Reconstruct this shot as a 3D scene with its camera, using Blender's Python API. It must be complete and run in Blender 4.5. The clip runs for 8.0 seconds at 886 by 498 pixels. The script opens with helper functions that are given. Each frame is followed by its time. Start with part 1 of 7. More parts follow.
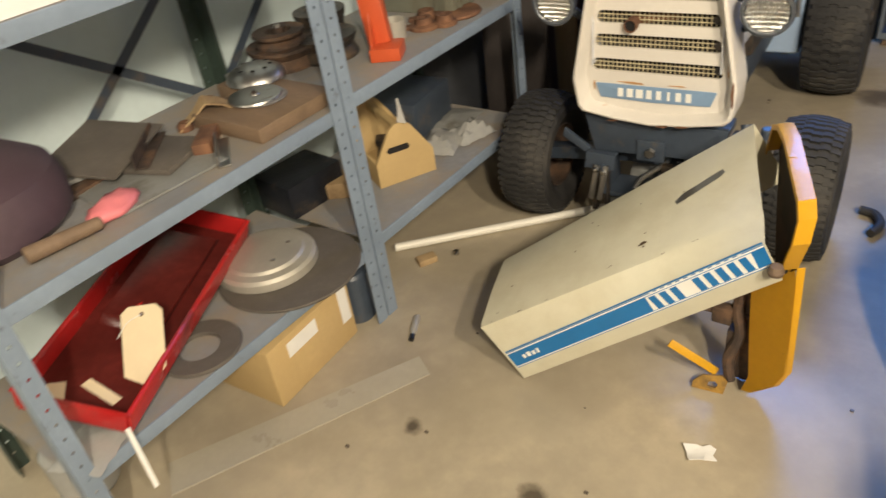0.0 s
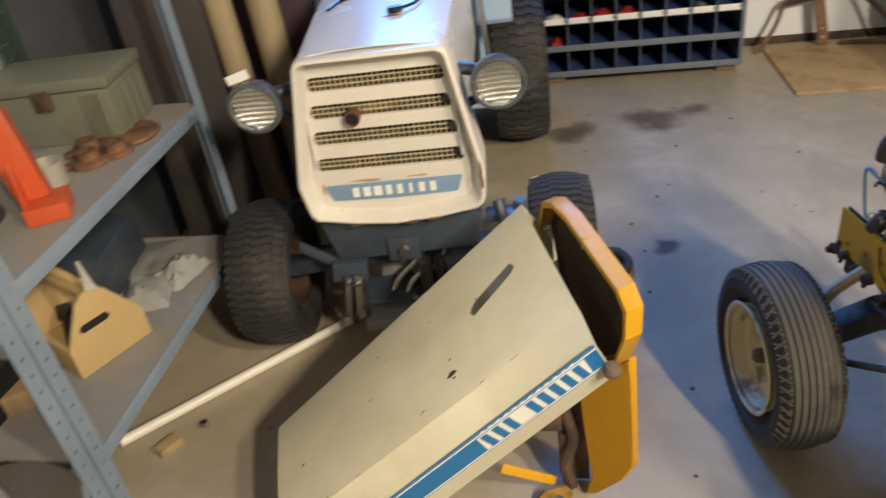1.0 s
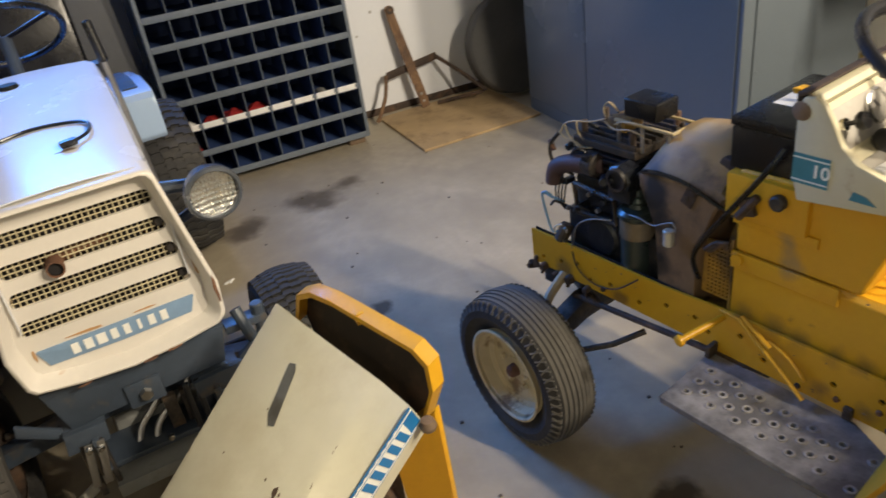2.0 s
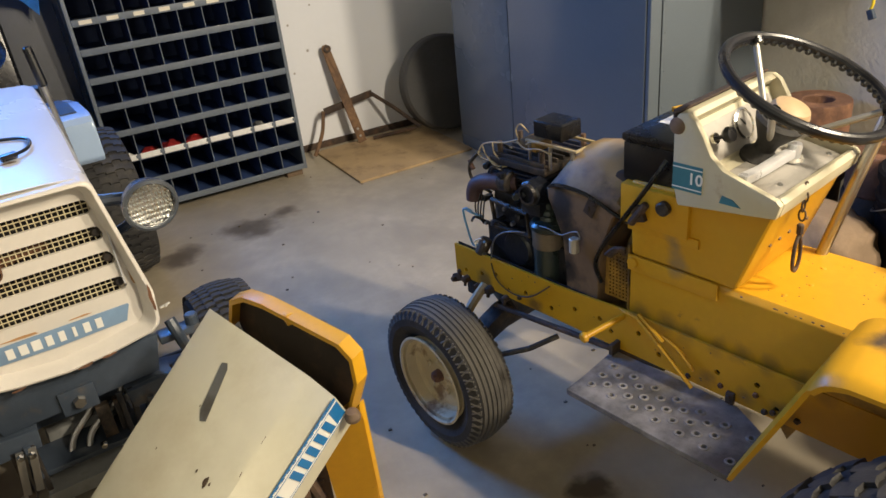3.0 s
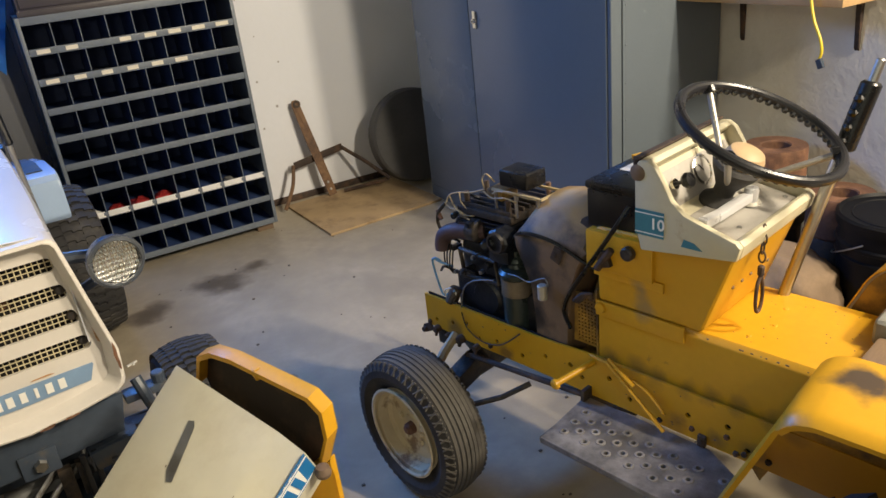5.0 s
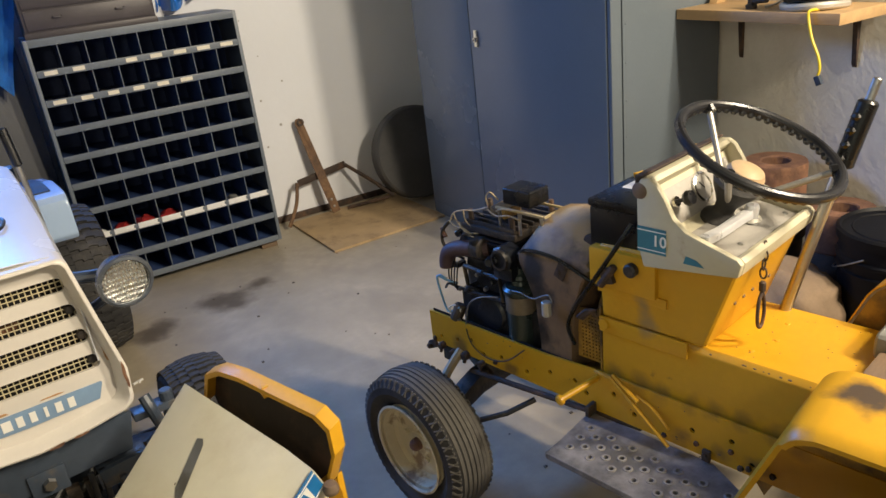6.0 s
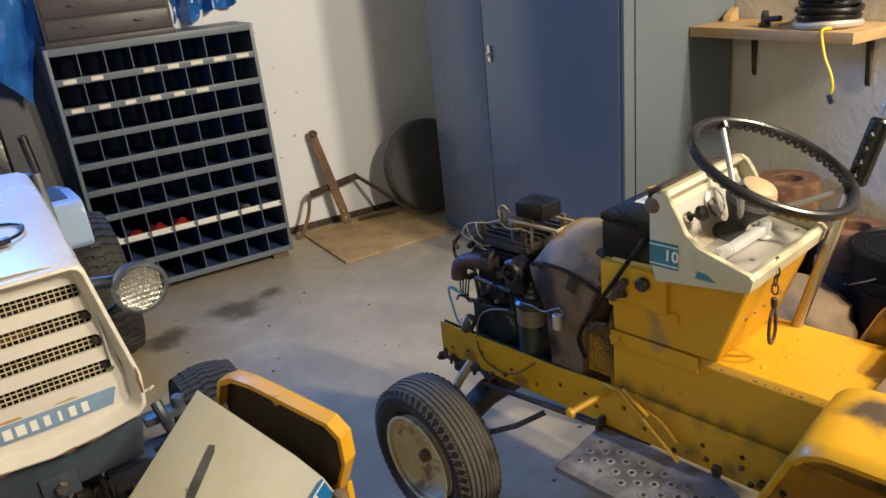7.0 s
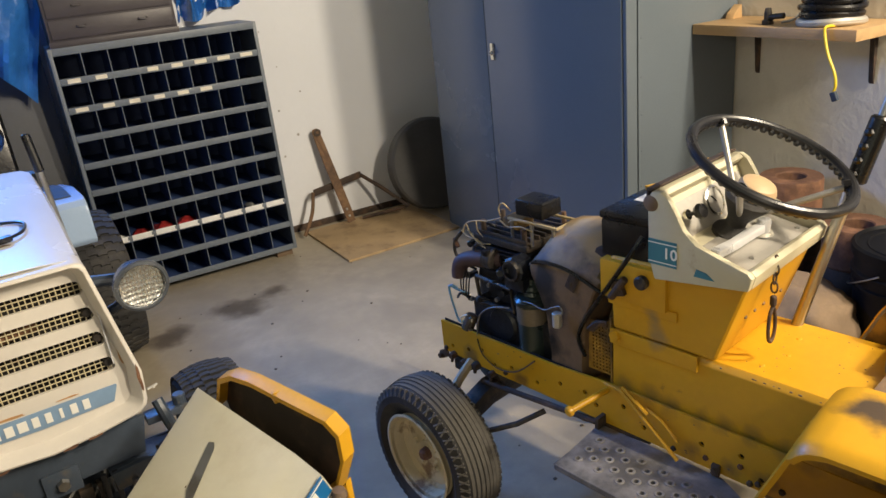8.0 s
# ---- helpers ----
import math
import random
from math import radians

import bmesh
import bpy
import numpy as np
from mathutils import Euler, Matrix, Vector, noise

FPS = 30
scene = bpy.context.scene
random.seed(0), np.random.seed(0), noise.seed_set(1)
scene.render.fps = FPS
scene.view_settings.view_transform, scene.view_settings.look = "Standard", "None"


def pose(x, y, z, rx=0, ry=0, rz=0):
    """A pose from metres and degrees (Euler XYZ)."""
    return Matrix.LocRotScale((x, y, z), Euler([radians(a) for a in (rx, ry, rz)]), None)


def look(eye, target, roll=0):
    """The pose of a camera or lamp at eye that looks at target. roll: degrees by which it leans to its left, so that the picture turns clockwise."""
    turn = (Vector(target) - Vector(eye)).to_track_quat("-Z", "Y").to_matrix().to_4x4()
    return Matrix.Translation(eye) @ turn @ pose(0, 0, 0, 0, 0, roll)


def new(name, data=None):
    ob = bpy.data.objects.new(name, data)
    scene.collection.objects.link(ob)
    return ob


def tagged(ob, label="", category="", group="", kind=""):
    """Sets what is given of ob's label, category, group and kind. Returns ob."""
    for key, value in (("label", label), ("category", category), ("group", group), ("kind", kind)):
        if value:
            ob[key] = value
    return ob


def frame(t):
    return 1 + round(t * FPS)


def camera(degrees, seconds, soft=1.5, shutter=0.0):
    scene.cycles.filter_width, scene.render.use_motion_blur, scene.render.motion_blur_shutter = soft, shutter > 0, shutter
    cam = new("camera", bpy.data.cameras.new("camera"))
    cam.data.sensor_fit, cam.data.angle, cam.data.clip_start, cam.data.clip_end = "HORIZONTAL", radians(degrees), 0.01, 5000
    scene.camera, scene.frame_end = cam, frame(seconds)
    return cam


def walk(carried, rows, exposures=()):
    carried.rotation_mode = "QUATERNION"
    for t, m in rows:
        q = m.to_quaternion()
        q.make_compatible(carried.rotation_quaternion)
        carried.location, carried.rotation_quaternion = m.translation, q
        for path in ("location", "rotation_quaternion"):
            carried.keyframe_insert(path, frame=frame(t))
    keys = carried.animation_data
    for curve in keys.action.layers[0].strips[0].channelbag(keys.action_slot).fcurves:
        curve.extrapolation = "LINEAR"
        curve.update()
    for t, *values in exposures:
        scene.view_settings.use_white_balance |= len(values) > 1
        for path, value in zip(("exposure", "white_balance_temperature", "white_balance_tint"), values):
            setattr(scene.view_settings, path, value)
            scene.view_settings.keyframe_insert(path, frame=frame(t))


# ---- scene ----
# the lens and the path of the handheld camera: seconds, place, turn
cam = camera(61.48, 8.0, shutter=0.3)
PATH = [
    (0, -0.4211, -3.5775, 1.3223, 55.748, 7.314, 35.459),
    (0.5, -0.5989, -3.4431, 1.2888, 55.517, 7.813, 22.152),
    (1, -0.7035, -3.2792, 1.2908, 56.861, 7.436, 7.859),
    (1.5, -0.8159, -3.2534, 1.3119, 57.933, 7.533, -10.533),
    (2, -0.9338, -3.2775, 1.3358, 59.338, 7.434, -24.738),
    (2.2, -0.9374, -3.3046, 1.3559, 59.610, 6.912, -26.837),
    (3.3, -0.9690, -3.4410, 1.3140, 63.470, 5.450, -29.200),
    (3.5, -0.9695, -3.4427, 1.3135, 64.035, 5.431, -29.724),
    (4, -0.9624, -3.4360, 1.3128, 64.552, 4.599, -30.534),
    (4.5, -0.9548, -3.4301, 1.3145, 65.236, 5.417, -30.891),
    (6, -0.9680, -3.4435, 1.3359, 67.165, 6.167, -31.098),
    (6.5, -0.9812, -3.4478, 1.3352, 67.868, 5.966, -30.453),
    (7, -0.9805, -3.4504, 1.3373, 68.300, 5.624, -30.118),
    (7.5, -0.9797, -3.4533, 1.3370, 68.501, 5.479, -29.807),
    (8, -0.9684, -3.4584, 1.3351, 68.239, 5.794, -29.661),
]
walk(cam, [(row[0], pose(*row[1:])) for row in PATH], exposures=[(0.0, 0.16), (0.5, 0.10), (1.5, 0.04), (2.2, 0.03), (8.0, 0.0)])

# ---- light ----
world = bpy.data.worlds.new("room_air")
scene.world = world
world.use_nodes = True
world.node_tree.nodes["Background"].inputs[0].default_value = (0.62, 0.72, 0.95, 1)
world.node_tree.nodes["Background"].inputs[1].default_value = 0.02


def area_lamp(name, eye, target, sx, sy, watts, colour):
    data = bpy.data.lights.new(name, "AREA")
    data.shape, data.size, data.size_y, data.energy, data.color = "RECTANGLE", sx, sy, watts, colour
    ob = new(name, data)
    ob.matrix_world = look(eye, target)
    return ob


# warm tube lamps under the ceiling and cool daylight from a high opening in the north wall
area_lamp("tube_lamp", (1.24, -3.85, 2.62), (0.45, -0.7, 0.7), 0.10, 0.34, 74, (1.0, 0.86, 0.66))
area_lamp("tube_lamp", (0.98, -4.70, 2.62), (-0.4, -1.5, 0.2), 0.12, 0.4, 106, (1.0, 0.86, 0.66))
# added warm fill from the south-west for the tractor's side; no known source
area_lamp("warm_fill", (-1.75, -4.95, 1.75), (-0.2, -2.4, 0.45), 0.5, 0.3, 8, (1.0, 0.86, 0.66))
daylight = area_lamp("daylight", (-1.25, 0.20, 2.05), (-0.4, -2.1, 0.3), 1.3, 0.5, 40, (0.055, 0.295, 1.0))
daylight.data.spread = radians(115)

# ---- materials ----
def surf(name, base, rough=0.5, metal=0.0, var=0.25, big=3.0, fine=60.0, bump=0.05, stain=None, stain_at=0.62, stain_scale=5.0,
         stain_soft=0.06, stain_rough=None, rough_var=0.12, stretch=(1, 1, 1), coat=0.0, random=0.0):
    """A worn painted, metal, rubber or stone surface: two scales of colour variation, optional stains, fine relief."""
    m = bpy.data.materials.new(name)
    m.use_nodes = True
    nt = m.node_tree
    b = nt.nodes["Principled BSDF"]
    link = nt.links.new
    tc = nt.nodes.new("ShaderNodeTexCoord")
    mp = nt.nodes.new("ShaderNodeMapping")
    mp.inputs["Scale"].default_value = stretch
    link(tc.outputs["Object"], mp.inputs[0])

    def noise_node(scale, detail=5.0, rough_=0.6):
        n = nt.nodes.new("ShaderNodeTexNoise")
        n.inputs["Scale"].default_value, n.inputs["Detail"].default_value, n.inputs["Roughness"].default_value = scale, detail, rough_
        link(mp.outputs[0], n.inputs["Vector"])
        return n

    def ramp(src, lo, hi):
        r = nt.nodes.new("ShaderNodeMapRange")
        r.inputs["From Min"].default_value, r.inputs["From Max"].default_value = lo, hi
        link(src, r.inputs[0])
        return r.outputs[0]

    def mix(fac, a, c):
        x = nt.nodes.new("ShaderNodeMix")
        x.data_type = "RGBA"
        for socket, value in ((x.inputs[0], fac), (x.inputs[6], a), (x.inputs[7], c)):
            if isinstance(value, (float, tuple)):
                socket.default_value = value
            else:
                link(value, socket)
        return x.outputs[2]

    rgb = lambda c, k: tuple(min(1.0, v * k) for v in c) + (1.0,)
    n1, n2 = noise_node(big), noise_node(fine, 3.0)
    c1 = mix(ramp(n1.outputs[0], 0.3, 0.7), rgb(base, 1 - var), rgb(base, 1 + var * 0.6))
    col = mix(ramp(n2.outputs[0], 0.35, 0.65), c1, mix(0.5, c1, rgb(base, 1 - var * 0.8)))
    if random:
        oi = nt.nodes.new("ShaderNodeObjectInfo")
        dark = nt.nodes.new("ShaderNodeMapRange")
        dark.inputs["To Max"].default_value = random
        link(oi.outputs["Random"], dark.inputs[0])
        col = mix(dark.outputs[0], col, rgb(base, 0.4))
    rough_out = nt.nodes.new("ShaderNodeMapRange")
    rough_out.inputs["To Min"].default_value, rough_out.inputs["To Max"].default_value = max(0.02, rough - rough_var), min(1, rough + rough_var)
    link(n1.outputs[0], rough_out.inputs[0])
    if stain:
        n3 = noise_node(stain_scale, 8.0, 0.65)
        fac = ramp(n3.outputs[0], stain_at - stain_soft, stain_at + stain_soft)
        fac_clamped = fac
        col = mix(fac_clamped, col, tuple(stain) + (1.0,))
        if stain_rough is not None:
            mr = nt.nodes.new("ShaderNodeMix")
            link(fac, mr.inputs[0])
            link(rough_out.outputs[0], mr.inputs[2])
            mr.inputs[3].default_value = stain_rough
            link(mr.outputs[0], b.inputs["Roughness"])
        else:
            link(rough_out.outputs[0], b.inputs["Roughness"])
    else:
        link(rough_out.outputs[0], b.inputs["Roughness"])
    link(col, b.inputs["Base Color"])
    b.inputs["Metallic"].default_value = metal
    b.inputs["Coat Weight"].default_value = coat
    if bump:
        bp = nt.nodes.new("ShaderNodeBump")
        bp.inputs["Strength"].default_value, bp.inputs["Distance"].default_value = bump, 0.01
        link(n2.outputs[0], bp.inputs["Height"])
        link(bp.outputs[0], b.inputs["Normal"])
    return m


CONCRETE = surf("concrete_floor", (0.43, 0.37, 0.27), 0.42, var=0.26, big=2.6, fine=18, bump=0.02, stain=(0.29, 0.25, 0.19), stain_at=0.58, stain_scale=2.2, stain_soft=0.14, rough_var=0.14)


def blotched(material, spots, colour, strength, ragged=3.4):
    """Ragged colour patches (x, y, z, radius) on a surface, such as dried oil and grease."""
    nt = material.node_tree
    link = nt.links.new
    b = nt.nodes["Principled BSDF"]
    tc = nt.nodes.new("ShaderNodeTexCoord")
    ns = nt.nodes.new("ShaderNodeTexNoise")
    ns.inputs["Scale"].default_value, ns.inputs["Detail"].default_value = 14.0, 6.0
    link(tc.outputs["Object"], ns.inputs["Vector"])
    col = b.inputs["Base Color"].links[0].from_socket
    for x, y, z, r in spots:
        d = nt.nodes.new("ShaderNodeVectorMath")
        d.operation = "DISTANCE"
        link(tc.outputs["Object"], d.inputs[0])
        d.inputs[1].default_value = (x, y, z)
        a = nt.nodes.new("ShaderNodeMath")
        a.operation = "MULTIPLY_ADD"
        link(ns.outputs[0], a.inputs[0])
        a.inputs[1].default_value, a.inputs[2].default_value = r * ragged, -r * ragged / 2
        s = nt.nodes.new("ShaderNodeMath")
        s.operation = "ADD"
        link(d.outputs["Value"], s.inputs[0])
        link(a.outputs[0], s.inputs[1])
        mr = nt.nodes.new("ShaderNodeMapRange")
        mr.inputs["From Min"].default_value, mr.inputs["From Max"].default_value = r * 1.35, r * 0.45
        mr.inputs["To Max"].default_value = strength
        link(s.outputs[0], mr.inputs[0])
        mx = nt.nodes.new("ShaderNodeMix")
        mx.data_type = "RGBA"
        link(mr.outputs[0], mx.inputs[0])
        link(col, mx.inputs[6])
        mx.inputs[7].default_value = colour + (1.0,)
        col = mx.outputs[2]
    link(col, b.inputs["Base Color"])


blotched(CONCRETE, [(x, y, 0.0, r) for x, y, r in ((-0.98, -2.75, 0.028), (-0.88, -2.80, 0.026), (-0.30, -2.62, 0.05), (-0.45, -1.35, 0.035), (-1.33, -2.72, 0.02), (-0.16, -2.42, 0.05))], (0.085, 0.066, 0.046), 0.95)
blotched(CONCRETE, [(x, y, 0.0, r) for x, y, r in ((-0.76, -0.54, 0.070), (-0.71, -0.50, 0.075), (-0.45, -0.42, 0.085), (-0.39, -0.46, 0.085), (-0.24, -0.37, 0.055))], (0.115, 0.090, 0.060), 0.88, 1.7)
OILSTAIN = surf("oil_stain", (0.125, 0.10, 0.075), 0.35, var=0.3, big=9, fine=50, bump=0.01)
WALLWHITE = surf("wall_white", (0.80, 0.82, 0.86), 0.8, var=0.04, big=1.5, fine=30, bump=0.05, stain=(0.62, 0.59, 0.54), stain_at=0.74, stain_scale=9, stain_soft=0.03)
WALLBLOCK = surf("wall_plaster", (0.70, 0.665, 0.58), 0.85, var=0.08, big=2.5, fine=40, bump=0.22, stain=(0.60, 0.565, 0.48), stain_at=0.62, stain_scale=6, stain_soft=0.12)
WALLGREEN = surf("wall_pale_green", (0.60, 0.71, 0.73), 0.7, var=0.08, big=1.6, fine=30, bump=0.06)
CEIL = surf("ceiling_paint", (0.13, 0.125, 0.115), 0.9, var=0.06)
STEELBLUE = surf("shelf_blue_grey", (0.23, 0.29, 0.37), 0.42, var=0.18, big=6, fine=70, bump=0.03, stain=(0.12, 0.13, 0.15), stain_at=0.66, stain_scale=14, stain_soft=0.04)
SHELFTOP = surf("shelf_top_dusty", (0.27, 0.27, 0.27), 0.6, var=0.2, big=5, fine=50, bump=0.03, stain=(0.30, 0.25, 0.19), stain_at=0.55, stain_scale=7, stain_soft=0.12)
DARKGREEN = surf("post_dark_green", (0.035, 0.055, 0.045), 0.45, var=0.2)
BINGREY = surf("bin_grey_enamel", (0.150, 0.178, 0.215), 0.42, var=0.12, big=6, fine=80, bump=0.02, stain=(0.24, 0.25, 0.27), stain_at=0.70, stain_scale=25, stain_soft=0.03)
# darker navy copy of the bin enamel, with the bins' inner shade in its colour
BINSHADE = surf("bin_shade", (0.045, 0.085, 0.230), 0.5, var=0.3, big=6)
BINLABEL = surf("label_card", (0.78, 0.74, 0.62), 0.7, var=0.12, big=30)
LABELSTRIP = surf("label_strip_white", (0.80, 0.80, 0.78), 0.55, var=0.06, big=20, stain=(0.5, 0.47, 0.42), stain_at=0.68, stain_scale=40)
REDPACK = surf("red_packet", (0.36, 0.03, 0.03), 0.4, var=0.25, big=30)
LOCKER = surf("locker_blue_grey", (0.132, 0.158, 0.182), 0.24, var=0.08, big=1.2, fine=90, bump=0.012)
TOOLBOX = surf("toolbox_charcoal", (0.060, 0.052, 0.060), 0.42, var=0.15, big=8)
TARP = surf("blue_tarp", (0.03, 0.17, 0.55), 0.32, var=0.25, big=9, fine=45, bump=0.35, rough_var=0.1)
CHROME = surf("chrome", (0.78, 0.77, 0.75), 0.14, 1.0, var=0.12, big=20, rough_var=0.08)
BARESTEEL = surf("bare_steel", (0.48, 0.47, 0.45), 0.36, 1.0, var=0.2, big=15, stain=(0.25, 0.19, 0.14), stain_at=0.66, stain_scale=30)
CASTIRON = surf("greasy_cast_iron", (0.045, 0.04, 0.037), 0.5, 0.3, var=0.4, big=14, fine=90, bump=0.25, stain=(0.12, 0.085, 0.055), stain_at=0.58, stain_scale=18, stain_soft=0.1)
RUST = surf("rusty_iron", (0.15, 0.075, 0.045), 0.8, 0.2, var=0.35, big=10, fine=80, bump=0.25, stain=(0.26, 0.13, 0.07), stain_at=0.55, stain_scale=12, stain_soft=0.1)
DARKRUST = surf("dark_rusty_steel", (0.075, 0.055, 0.045), 0.7, 0.4, var=0.35, big=10, fine=80, bump=0.2, stain=(0.17, 0.10, 0.06), stain_at=0.58, stain_scale=14, stain_soft=0.1)
YELLOW = surf("tractor_yellow", (0.61, 0.318, 0.012), 0.42, var=0.12, big=3, fine=60, bump=0.02, stain=(0.26, 0.13, 0.02), stain_at=0.70, stain_scale=16, stain_soft=0.04, coat=0.06)
YELLOWGRIME = surf("grimy_yellow", (0.42, 0.235, 0.035), 0.55, var=0.4, big=8, fine=60, bump=0.08, stain=(0.07, 0.045, 0.025), stain_at=0.52, stain_scale=9, stain_soft=0.1)
CREAM = surf("dash_cream", (0.56, 0.515, 0.365), 0.42, var=0.09, big=5, fine=90, bump=0.015, stain=(0.40, 0.32, 0.20), stain_at=0.665, stain_scale=14, stain_soft=0.06)
HOODBEIGE = surf("hood_cream", (0.60, 0.57, 0.44), 0.33, var=0.09, big=3, fine=22, bump=0.010, stain=(0.47, 0.425, 0.30), stain_at=0.60, stain_scale=4, stain_soft=0.14)
CHIP = surf("chipped_spot", (0.17, 0.115, 0.075), 0.7, var=0.35, big=40)
DECALBLUE = surf("decal_blue", (0.012, 0.16, 0.42), 0.38, var=0.1, big=12)
DECALTEAL = surf("decal_teal", (0.045, 0.20, 0.26), 0.45, var=0.15, big=20)
DECALWHITE = surf("decal_white", (0.82, 0.81, 0.76), 0.4, var=0.06, big=30)
WHITEPAINT = surf("grille_white", (0.69, 0.65, 0.585), 0.38, var=0.08, big=5, fine=70, bump=0.012, stain=(0.46, 0.25, 0.10), stain_at=0.69, stain_scale=10, stain_soft=0.055)
HOODWHITE = surf("hood_bluish_white", (0.65, 0.66, 0.69), 0.26, var=0.05, big=3, fine=70, bump=0.006, stain=(0.55, 0.48, 0.40), stain_at=0.74, stain_scale=11, stain_soft=0.03)
NAVY = surf("tractor_blue_black", (0.050, 0.066, 0.092), 0.4, var=0.25, big=8, fine=60, bump=0.05, stain=(0.10, 0.085, 0.07), stain_at=0.62, stain_scale=10)
SKYBLUE = surf("fender_blue", (0.36, 0.48, 0.66), 0.20, var=0.08, big=4, coat=0.3)
BADGEBLUE = surf("badge_blue", (0.20, 0.31, 0.46), 0.4, var=0.12, big=12)
SCREENTAN = surf("grille_screen", (0.64, 0.56, 0.36), 0.5, 0.1, var=0.3, big=30, stain=(0.30, 0.18, 0.09), stain_at=0.64, stain_scale=18)
# near-black that paints in the shade of holes, gaps and hollow insides
SHADEBLACK = surf("shade_black", (0.012, 0.010, 0.010), 0.8, var=0.3)
RUBBER = surf("tyre_rubber", (0.024, 0.023, 0.023), 0.72, var=0.3, big=7, fine=90, bump=0.15, stain=(0.060, 0.055, 0.048), stain_at=0.58, stain_scale=6, stain_soft=0.12)
BLACKPLASTIC = surf("black_plastic", (0.007, 0.007, 0.008), 0.28, var=0.25, big=12, rough_var=0.1)
PAILBLACK = surf("dull_pail_black", (0.005, 0.005, 0.006), 0.5, var=0.3, big=9)
PAILBLACK.node_tree.nodes["Principled BSDF"].inputs["Specular IOR Level"].default_value = 0.2
RIMCREAM = surf("rim_cream", (0.62, 0.535, 0.35), 0.45, var=0.16, big=9, stain=(0.25, 0.17, 0.10), stain_at=0.60, stain_scale=14, stain_soft=0.05)
PLATEMETAL = surf("worn_footplate", (0.125, 0.124, 0.130), 0.40, 0.35, var=0.45, big=7, fine=70, bump=0.08, stain=(0.32, 0.315, 0.32), stain_at=0.565, stain_scale=9, stain_soft=0.13)
CARDBOARD = surf("cardboard", (0.52, 0.37, 0.17), 0.75, var=0.1, big=6, fine=60, bump=0.03)
WOOD = surf("shelf_wood", (0.50, 0.32, 0.15), 0.55, var=0.22, big=4, fine=40, bump=0.03, stretch=(6, 1, 6))
PLYWOOD = surf("plywood", (0.45, 0.315, 0.165), 0.75, var=0.22, big=5, fine=40, bump=0.05, stain=(0.20, 0.13, 0.07), stain_at=0.60, stain_scale=7, stain_soft=0.10)
DARKWOOD = surf("old_board", (0.20, 0.135, 0.085), 0.7, var=0.3, big=4, fine=50, bump=0.06, stretch=(1, 5, 5))
PALEWOOD = surf("pale_pole_wood", (0.40, 0.31, 0.19), 0.65, var=0.18, big=3, fine=40, stretch=(4, 4, 1))
PAPER = surf("paper_white", (0.80, 0.79, 0.76), 0.7, var=0.06, big=20)
TAG = surf("manila_tag", (0.74, 0.62, 0.42), 0.7, var=0.06, big=20)
CLEARTAPE = surf("tape_on_floor", (0.40, 0.365, 0.295), 0.3, var=0.12, big=8)
WHEELTAN = surf("wheel_cap_tan", (0.45, 0.32, 0.18), 0.5, var=0.15, big=14)
DULLTUBE = surf("dull_steel_tube", (0.42, 0.40, 0.36), 0.42, 0.6, var=0.2, big=12, stain=(0.40, 0.34, 0.27), stain_at=0.62, stain_scale=14, stain_soft=0.1)
WORNSTEEL = surf("worn_hole_lip", (0.26, 0.25, 0.245), 0.55, 0.4, var=0.4, big=40)
REDPAINT = surf("red_enamel", (0.50, 0.02, 0.02), 0.25, var=0.2, big=6, stain=(0.22, 0.03, 0.03), stain_at=0.6, stain_scale=6, stain_soft=0.1)
ORANGE = surf("orange_enamel", (0.58, 0.095, 0.030), 0.38, var=0.12, big=8)
PINK = surf("pink_plastic", (0.75, 0.22, 0.24), 0.45, var=0.12, big=10)
MAROON = surf("maroon_plastic", (0.085, 0.055, 0.07), 0.5, var=0.2, big=6)
ALU = surf("dull_aluminium", (0.58, 0.55, 0.48), 0.5, 0.55, var=0.12, big=9)
SANDPAPER = surf("abrasive_brown", (0.115, 0.10, 0.085), 0.85, var=0.25, big=10)
GREYMETAL = surf("grey_enamel", (0.24, 0.245, 0.235), 0.5, var=0.2, big=7, stain=(0.14, 0.13, 0.11), stain_at=0.6, stain_scale=7)
OLIVE = surf("olive_grey_enamel", (0.175, 0.18, 0.14), 0.5, var=0.2, big=7, stain=(0.15, 0.14, 0.10), stain_at=0.6, stain_scale=7)
PVC = surf("white_pipe", (0.78, 0.75, 0.66), 0.4, var=0.08, big=8)
PLASTICBAG = surf("clear_plastic", (0.36, 0.36, 0.345), 0.2, var=0.15, big=14)
TANCOVER = surf("engine_shroud_paint", (0.205, 0.130, 0.072), 0.62, var=0.35, big=9, fine=60, bump=0.10, stain=(0.060, 0.045, 0.035), stain_at=0.56, stain_scale=9, stain_soft=0.06, stain_rough=0.3)
FILMCAN = surf("filter_can", (0.030, 0.042, 0.038), 0.3, 0.2, var=0.3, big=12)
ENGINEBLACK = surf("engine_black_paint", (0.012, 0.014, 0.020), 0.34, var=0.4, big=12, fine=80, bump=0.15, stain=(0.055, 0.042, 0.032), stain_at=0.64, stain_scale=16, stain_soft=0.06)
TREADGREY = surf("dusty_tread", (0.125, 0.115, 0.100), 0.8, var=0.3, big=8, fine=90, bump=0.15, stain=(0.065, 0.06, 0.055), stain_at=0.58, stain_scale=9, stain_soft=0.1)
LUGRUBBER = surf("lug_rubber", (0.032, 0.031, 0.030), 0.78, var=0.3, big=7, fine=90, bump=0.15, stain=(0.075, 0.068, 0.058), stain_at=0.60, stain_scale=7, stain_soft=0.1)
